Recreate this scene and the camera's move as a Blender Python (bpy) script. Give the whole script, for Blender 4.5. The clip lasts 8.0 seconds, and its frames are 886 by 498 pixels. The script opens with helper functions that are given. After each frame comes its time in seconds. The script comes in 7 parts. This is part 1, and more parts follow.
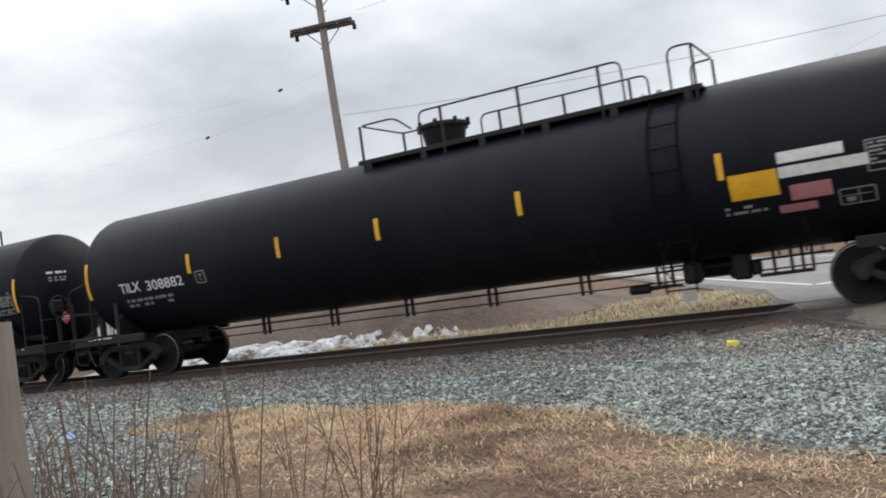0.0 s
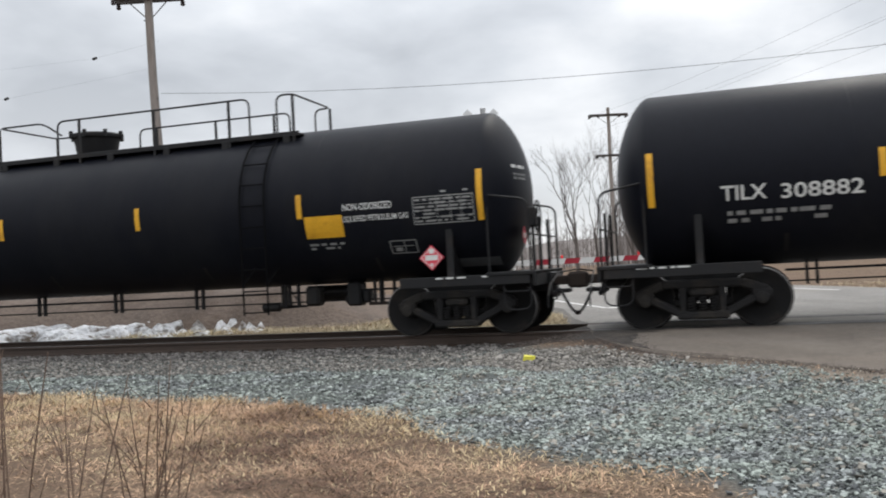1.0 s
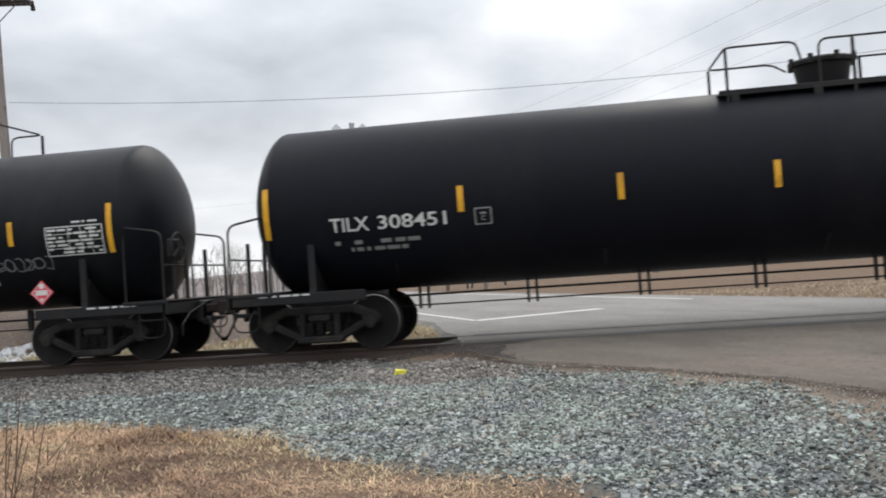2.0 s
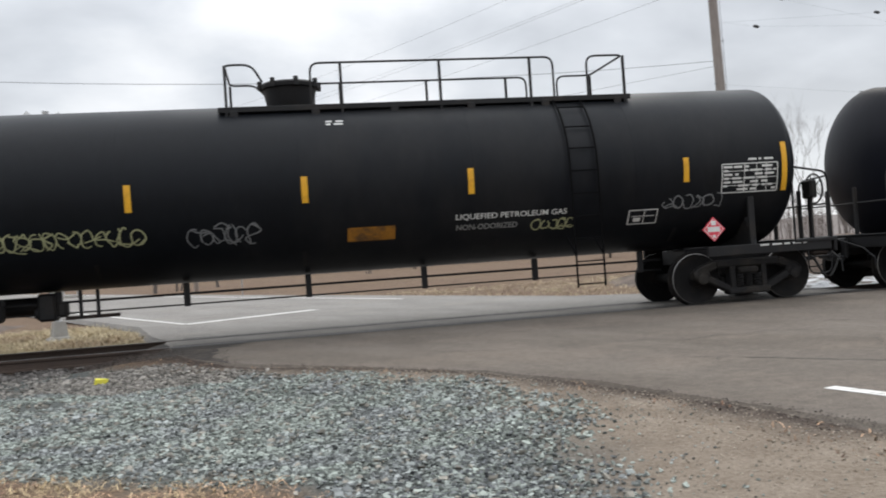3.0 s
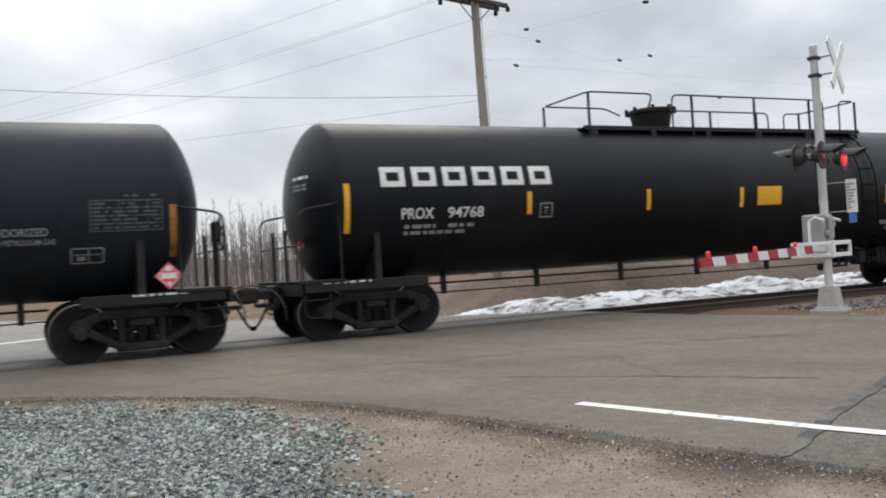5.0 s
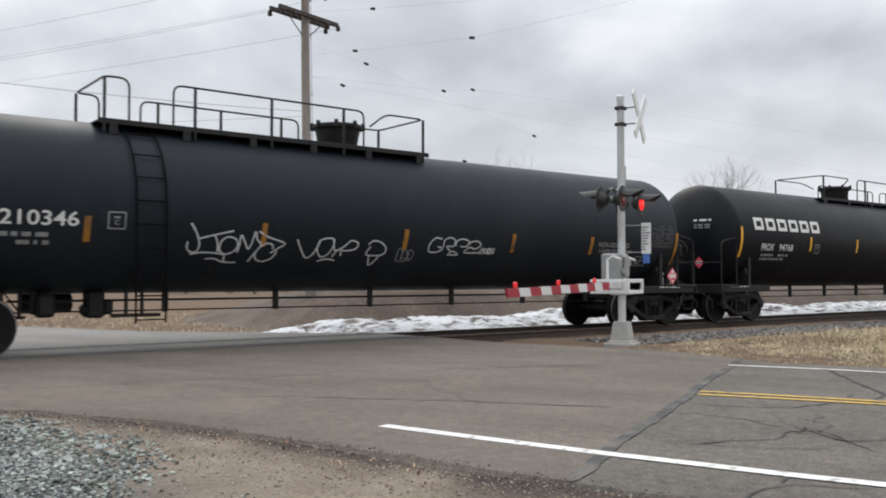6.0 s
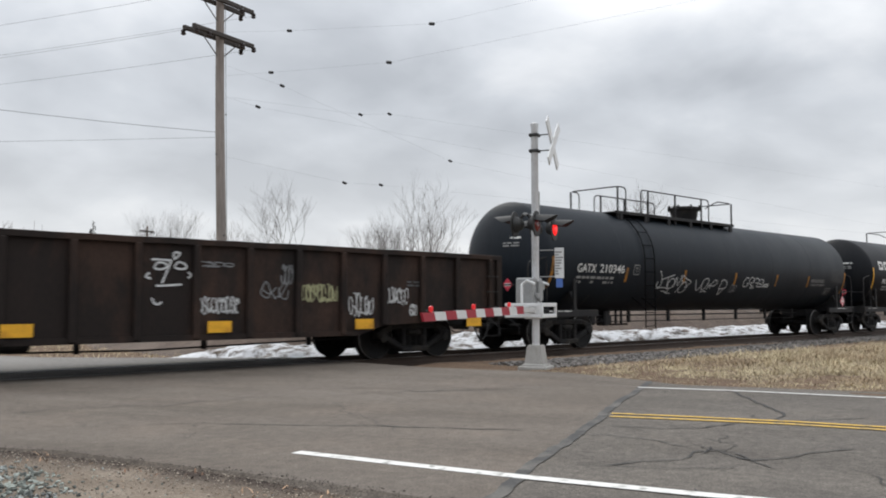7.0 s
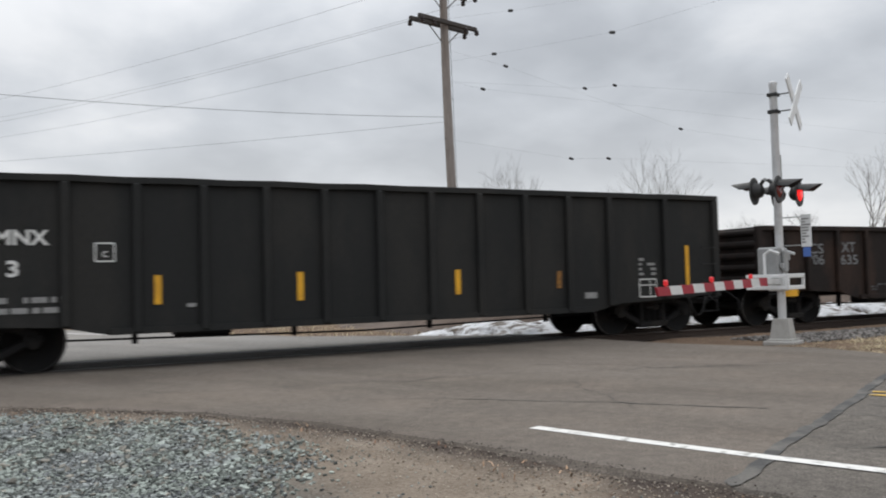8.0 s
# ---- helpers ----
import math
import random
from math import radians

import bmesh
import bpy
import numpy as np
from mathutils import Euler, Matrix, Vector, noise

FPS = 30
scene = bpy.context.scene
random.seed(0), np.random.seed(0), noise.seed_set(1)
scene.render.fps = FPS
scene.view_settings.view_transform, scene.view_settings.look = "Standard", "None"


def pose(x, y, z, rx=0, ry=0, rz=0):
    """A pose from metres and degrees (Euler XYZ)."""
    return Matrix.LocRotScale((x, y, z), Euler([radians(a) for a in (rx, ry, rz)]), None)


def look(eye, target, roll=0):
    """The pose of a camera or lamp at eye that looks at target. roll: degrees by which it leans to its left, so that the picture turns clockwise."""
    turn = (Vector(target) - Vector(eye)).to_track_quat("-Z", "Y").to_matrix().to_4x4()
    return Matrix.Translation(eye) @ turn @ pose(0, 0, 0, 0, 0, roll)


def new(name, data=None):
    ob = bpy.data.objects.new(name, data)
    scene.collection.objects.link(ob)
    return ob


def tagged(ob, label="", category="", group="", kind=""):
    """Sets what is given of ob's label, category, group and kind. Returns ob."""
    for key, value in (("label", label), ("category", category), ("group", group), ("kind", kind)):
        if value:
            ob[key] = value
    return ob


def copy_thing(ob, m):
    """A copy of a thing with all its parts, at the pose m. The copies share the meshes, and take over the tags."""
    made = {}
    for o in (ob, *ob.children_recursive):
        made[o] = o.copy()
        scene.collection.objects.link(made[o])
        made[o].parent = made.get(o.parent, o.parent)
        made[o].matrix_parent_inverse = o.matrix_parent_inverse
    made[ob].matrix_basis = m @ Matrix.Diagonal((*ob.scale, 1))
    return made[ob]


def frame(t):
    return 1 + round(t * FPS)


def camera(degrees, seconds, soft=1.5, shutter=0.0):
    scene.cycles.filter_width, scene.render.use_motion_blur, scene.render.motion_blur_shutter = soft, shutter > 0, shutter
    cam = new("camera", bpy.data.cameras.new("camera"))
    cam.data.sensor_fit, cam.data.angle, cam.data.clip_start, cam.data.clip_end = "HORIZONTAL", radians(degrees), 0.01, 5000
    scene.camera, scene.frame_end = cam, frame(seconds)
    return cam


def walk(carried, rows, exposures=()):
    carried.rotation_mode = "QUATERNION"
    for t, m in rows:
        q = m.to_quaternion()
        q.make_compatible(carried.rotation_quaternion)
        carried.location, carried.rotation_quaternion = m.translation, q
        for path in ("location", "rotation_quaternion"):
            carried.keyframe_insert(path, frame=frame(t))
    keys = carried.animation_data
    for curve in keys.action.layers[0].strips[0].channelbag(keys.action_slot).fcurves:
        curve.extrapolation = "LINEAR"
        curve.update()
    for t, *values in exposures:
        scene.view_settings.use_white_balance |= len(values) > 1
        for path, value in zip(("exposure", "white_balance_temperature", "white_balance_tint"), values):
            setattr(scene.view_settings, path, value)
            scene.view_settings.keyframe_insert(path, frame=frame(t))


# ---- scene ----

# ---------------------------------------------------------------- camera
EYE = (0.0, 0.0, 1.187)          # rail tops lie at z = 0, the track runs along x
RAIL_Y = 14.615                  # near rail
TRACK_Y = RAIL_Y + 0.75          # middle of the track
# seconds, heading from +y towards +x, pitch, roll, in degrees
TURNS = [
    (0, -28.86, 2.21, -7.99),
    (0.5, -24.03, 1.35, -7.07),
    (1, -16.71, 1.17, -3.10),
    (1.2, -14.80, 1.29, -2.11),
    (2.3, -4.99, 1.35, -4.67),
    (2.5, -2.28, 1.02, -4.64),
    (3, 10.46, 0.42, -3.89),
    (3.5, 23.49, 0.83, -3.39),
    (4, 24.52, 0.74, -2.45),
    (4.2, 23.81, 0.54, -2.33),
    (5.3, 26.84, 1.29, -3.52),
    (5.5, 28.87, 1.41, -2.34),
    (6, 37.75, 2.01, -0.03),
    (6.5, 43.79, 3.06, -0.02),
    (7, 43.29, 3.58, -0.01),
    (7.5, 37.34, 2.75, -1.07),
    (8, 28.20, 2.25, -1.49),
]


def aim(yaw, pitch, roll):
    a, b = radians(yaw), radians(pitch)
    way = Vector((math.sin(a) * math.cos(b), math.cos(a) * math.cos(b), math.sin(b)))
    return look(EYE, Vector(EYE) + way * 10, roll)


cam = camera(54.0, 8.0, soft=1.9, shutter=0.1)
walk(cam, [(t, aim(a, b, c)) for t, a, b, c in TURNS], [(0.0, 0.0), (4.0, 0.02), (6.0, -0.05), (7.0, -0.14), (7.5, -0.22), (8.0, -0.25)])

# way of the train along the track: seconds, metres
TRAIN = [(0, -16.55), (0.5, -8.26), (1, -0.00), (1.2, 3.30), (2.3, 21.44), (2.5, 24.73), (3, 32.97), (3.5, 41.22), (4, 49.38), (4.2, 52.64), (5.3, 70.57), (5.5, 73.83), (6, 81.96), (6.5, 90.13), (7, 98.22), (7.5, 106.27), (8, 114.34)]

# ---------------------------------------------------------------- light
SUN_AZ, SUN_EL = radians(20), radians(48)


def make_world():
    w = bpy.data.worlds.new("overcast_sky")
    scene.world = w
    w.use_nodes = True
    nt = w.node_tree
    nt.nodes.clear()
    n, l = nt.nodes.new, nt.links.new
    out, bg = n("ShaderNodeOutputWorld"), n("ShaderNodeBackground")
    sky = n("ShaderNodeTexSky")
    sky.sky_type, sky.sun_disc = "NISHITA", False
    sky.sun_elevation, sky.sun_rotation = SUN_EL, SUN_AZ
    sky_gain = n("ShaderNodeVectorMath")
    sky_gain.operation = "SCALE"
    sky_gain.inputs["Scale"].default_value = 0.10
    l(sky.outputs[0], sky_gain.inputs[0])
    # cloud deck: the direction is laid out on a flat layer overhead
    co, sep = n("ShaderNodeTexCoord"), n("ShaderNodeSeparateXYZ")
    l(co.outputs["Generated"], sep.inputs[0])
    up = n("ShaderNodeMath"); up.operation = "MAXIMUM"; up.inputs[1].default_value = 0.0
    l(sep.outputs[2], up.inputs[0])
    den = n("ShaderNodeMath"); den.operation = "ADD"; den.inputs[1].default_value = 0.34
    l(up.outputs[0], den.inputs[0])
    dx = n("ShaderNodeMath"); dx.operation = "DIVIDE"
    dy = n("ShaderNodeMath"); dy.operation = "DIVIDE"
    l(sep.outputs[0], dx.inputs[0]); l(den.outputs[0], dx.inputs[1])
    l(sep.outputs[1], dy.inputs[0]); l(den.outputs[0], dy.inputs[1])
    flat = n("ShaderNodeCombineXYZ")
    l(dx.outputs[0], flat.inputs[0]); l(dy.outputs[0], flat.inputs[1])
    big, small = n("ShaderNodeTexNoise"), n("ShaderNodeTexNoise")
    for t, s, d, r in ((big, 0.95, 4, 0.45), (small, 3.0, 6, 0.5)):
        t.inputs["Scale"].default_value, t.inputs["Detail"].default_value = s, d
        t.inputs["Roughness"].default_value, t.inputs["Distortion"].default_value = r, 0.2
        l(flat.outputs[0], t.inputs["Vector"])
    mix = n("ShaderNodeMath"); mix.operation = "MULTIPLY_ADD"
    mix.inputs[1].default_value = 0.56
    l(small.outputs[0], mix.inputs[0]); l(big.outputs[0], mix.inputs[2])
    ramp = n("ShaderNodeValToRGB")
    l(mix.outputs[0], ramp.inputs[0])
    e = ramp.color_ramp.elements
    e[0].position, e[0].color = 0.60, (0.56, 0.59, 0.635, 1)
    e[1].position, e[1].color = 0.91, (1.03, 1.05, 1.08, 1)
    m = e.new(0.75); m.color = (0.74, 0.775, 0.825, 1)
    # the deck is brighter overhead than low down, as under any overcast
    gain = n("ShaderNodeMapRange")
    gain.inputs["From Min"].default_value, gain.inputs["From Max"].default_value = 0.25, 0.9
    gain.inputs["To Min"].default_value, gain.inputs["To Max"].default_value = 1.0, 2.4
    l(up.outputs[0], gain.inputs[0])
    cl = n("ShaderNodeVectorMath"); cl.operation = "SCALE"
    l(ramp.outputs[0], cl.inputs[0]); l(gain.outputs[0], cl.inputs["Scale"])
    # paler towards the horizon
    low = n("ShaderNodeMapRange")
    low.inputs["From Min"].default_value, low.inputs["From Max"].default_value = 0.02, 0.22
    low.inputs["To Min"].default_value, low.inputs["To Max"].default_value = 0.55, 0.0
    l(sep.outputs[2], low.inputs[0])
    pale = n("ShaderNodeMix"); pale.data_type = "RGBA"
    pale.inputs["B"].default_value = (0.93, 0.94, 0.955, 1)
    l(low.outputs[0], pale.inputs["Factor"]); l(cl.outputs[0], pale.inputs["A"])
    both = n("ShaderNodeMix"); both.data_type = "RGBA"
    both.inputs["Factor"].default_value = 0.94
    l(sky_gain.outputs[0], both.inputs["A"]); l(pale.outputs["Result"], both.inputs["B"])
    l(both.outputs["Result"], bg.inputs[0])
    bg.inputs[1].default_value = 1.0
    l(bg.outputs[0], out.inputs[0])


make_world()
sun = new("sun", bpy.data.lights.new("sun", "SUN"))
sun.data.energy, sun.data.angle, sun.data.color = 0.9, radians(25), (1.0, 0.95, 0.86)
sun.matrix_world = look((30 * math.sin(SUN_AZ), 30 * math.cos(SUN_AZ), 34), (0, 0, 0))


# ---------------------------------------------------------------- materials
def mat(name, base, rough=0.7, metal=0.0, var=0.25, scale=6.0, fine=60.0, bump=0.15, dist=0.01,
        second=None, amount=0.5, spec=0.5, stretch=(1, 1, 1), rand=0.0, emit=0.0, island=False, space="Object"):
    """A procedural surface: base colour varied at two scales, a second colour (dirt, rust) in patches, and fine relief."""
    m = bpy.data.materials.new(name)
    m.use_nodes = True
    nt = m.node_tree
    n, l = nt.nodes.new, nt.links.new
    b = nt.nodes["Principled BSDF"]
    b.inputs["Roughness"].default_value, b.inputs["Metallic"].default_value = rough, metal
    b.inputs["Specular IOR Level"].default_value = spec
    co = n("ShaderNodeTexCoord")
    mp = n("ShaderNodeMapping")
    mp.inputs["Scale"].default_value = stretch
    l(co.outputs[space], mp.inputs[0])
    t1, t2 = n("ShaderNodeTexNoise"), n("ShaderNodeTexNoise")
    for t, s in ((t1, scale), (t2, fine)):
        t.inputs["Scale"].default_value, t.inputs["Detail"].default_value = s, 5
        t.inputs["Roughness"].default_value = 0.6
        l(mp.outputs[0], t.inputs["Vector"])
    add = n("ShaderNodeMath"); add.operation = "ADD"
    l(t1.outputs[0], add.inputs[0]); l(t2.outputs[0], add.inputs[1])
    rng = n("ShaderNodeMapRange")
    rng.inputs["From Min"].default_value, rng.inputs["From Max"].default_value = 0.6, 1.4
    rng.inputs["To Min"].default_value, rng.inputs["To Max"].default_value = 1 - var, 1 + var
    l(add.outputs[0], rng.inputs[0])
    last = rng.outputs[0]
    if rand:
        if island:
            src = n("ShaderNodeNewGeometry").outputs["Random Per Island"]
        else:
            src = n("ShaderNodeObjectInfo").outputs["Random"]
        r2 = n("ShaderNodeMapRange")
        r2.inputs["To Min"].default_value, r2.inputs["To Max"].default_value = 1 - rand, 1 + rand
        l(src, r2.inputs[0])
        mul = n("ShaderNodeMath"); mul.operation = "MULTIPLY"
        l(last, mul.inputs[0]); l(r2.outputs[0], mul.inputs[1])
        last = mul.outputs[0]
    colour = n("ShaderNodeVectorMath"); colour.operation = "SCALE"
    l(last, colour.inputs["Scale"])
    if second:
        t3 = n("ShaderNodeTexNoise")
        t3.inputs["Scale"].default_value, t3.inputs["Detail"].default_value = scale * 0.6, 7
        t3.inputs["Roughness"].default_value = 0.65
        l(mp.outputs[0], t3.inputs["Vector"])
        r3 = n("ShaderNodeMapRange")
        r3.inputs["From Min"].default_value, r3.inputs["From Max"].default_value = 0.62 - 0.3 * amount, 0.75 - 0.3 * amount
        l(t3.outputs[0], r3.inputs[0])
        mx = n("ShaderNodeMix"); mx.data_type = "RGBA"
        mx.inputs["A"].default_value, mx.inputs["B"].default_value = (*base, 1), (*second, 1)
        l(r3.outputs[0], mx.inputs["Factor"])
        l(mx.outputs["Result"], colour.inputs[0])
    else:
        colour.inputs[0].default_value = base
    l(colour.outputs[0], b.inputs["Base Color"])
    rr = n("ShaderNodeMapRange")
    rr.inputs["To Min"].default_value, rr.inputs["To Max"].default_value = max(rough - 0.12, 0.05), min(rough + 0.12, 1)
    l(t1.outputs[0], rr.inputs[0]); l(rr.outputs[0], b.inputs["Roughness"])
    if bump:
        bp = n("ShaderNodeBump")
        bp.inputs["Strength"].default_value, bp.inputs["Distance"].default_value = bump, dist
        l(t2.outputs[0], bp.inputs["Height"]); l(bp.outputs[0], b.inputs["Normal"])
    if emit:
        b.inputs["Emission Color"].default_value, b.inputs["Emission Strength"].default_value = (*base, 1), emit
    return m


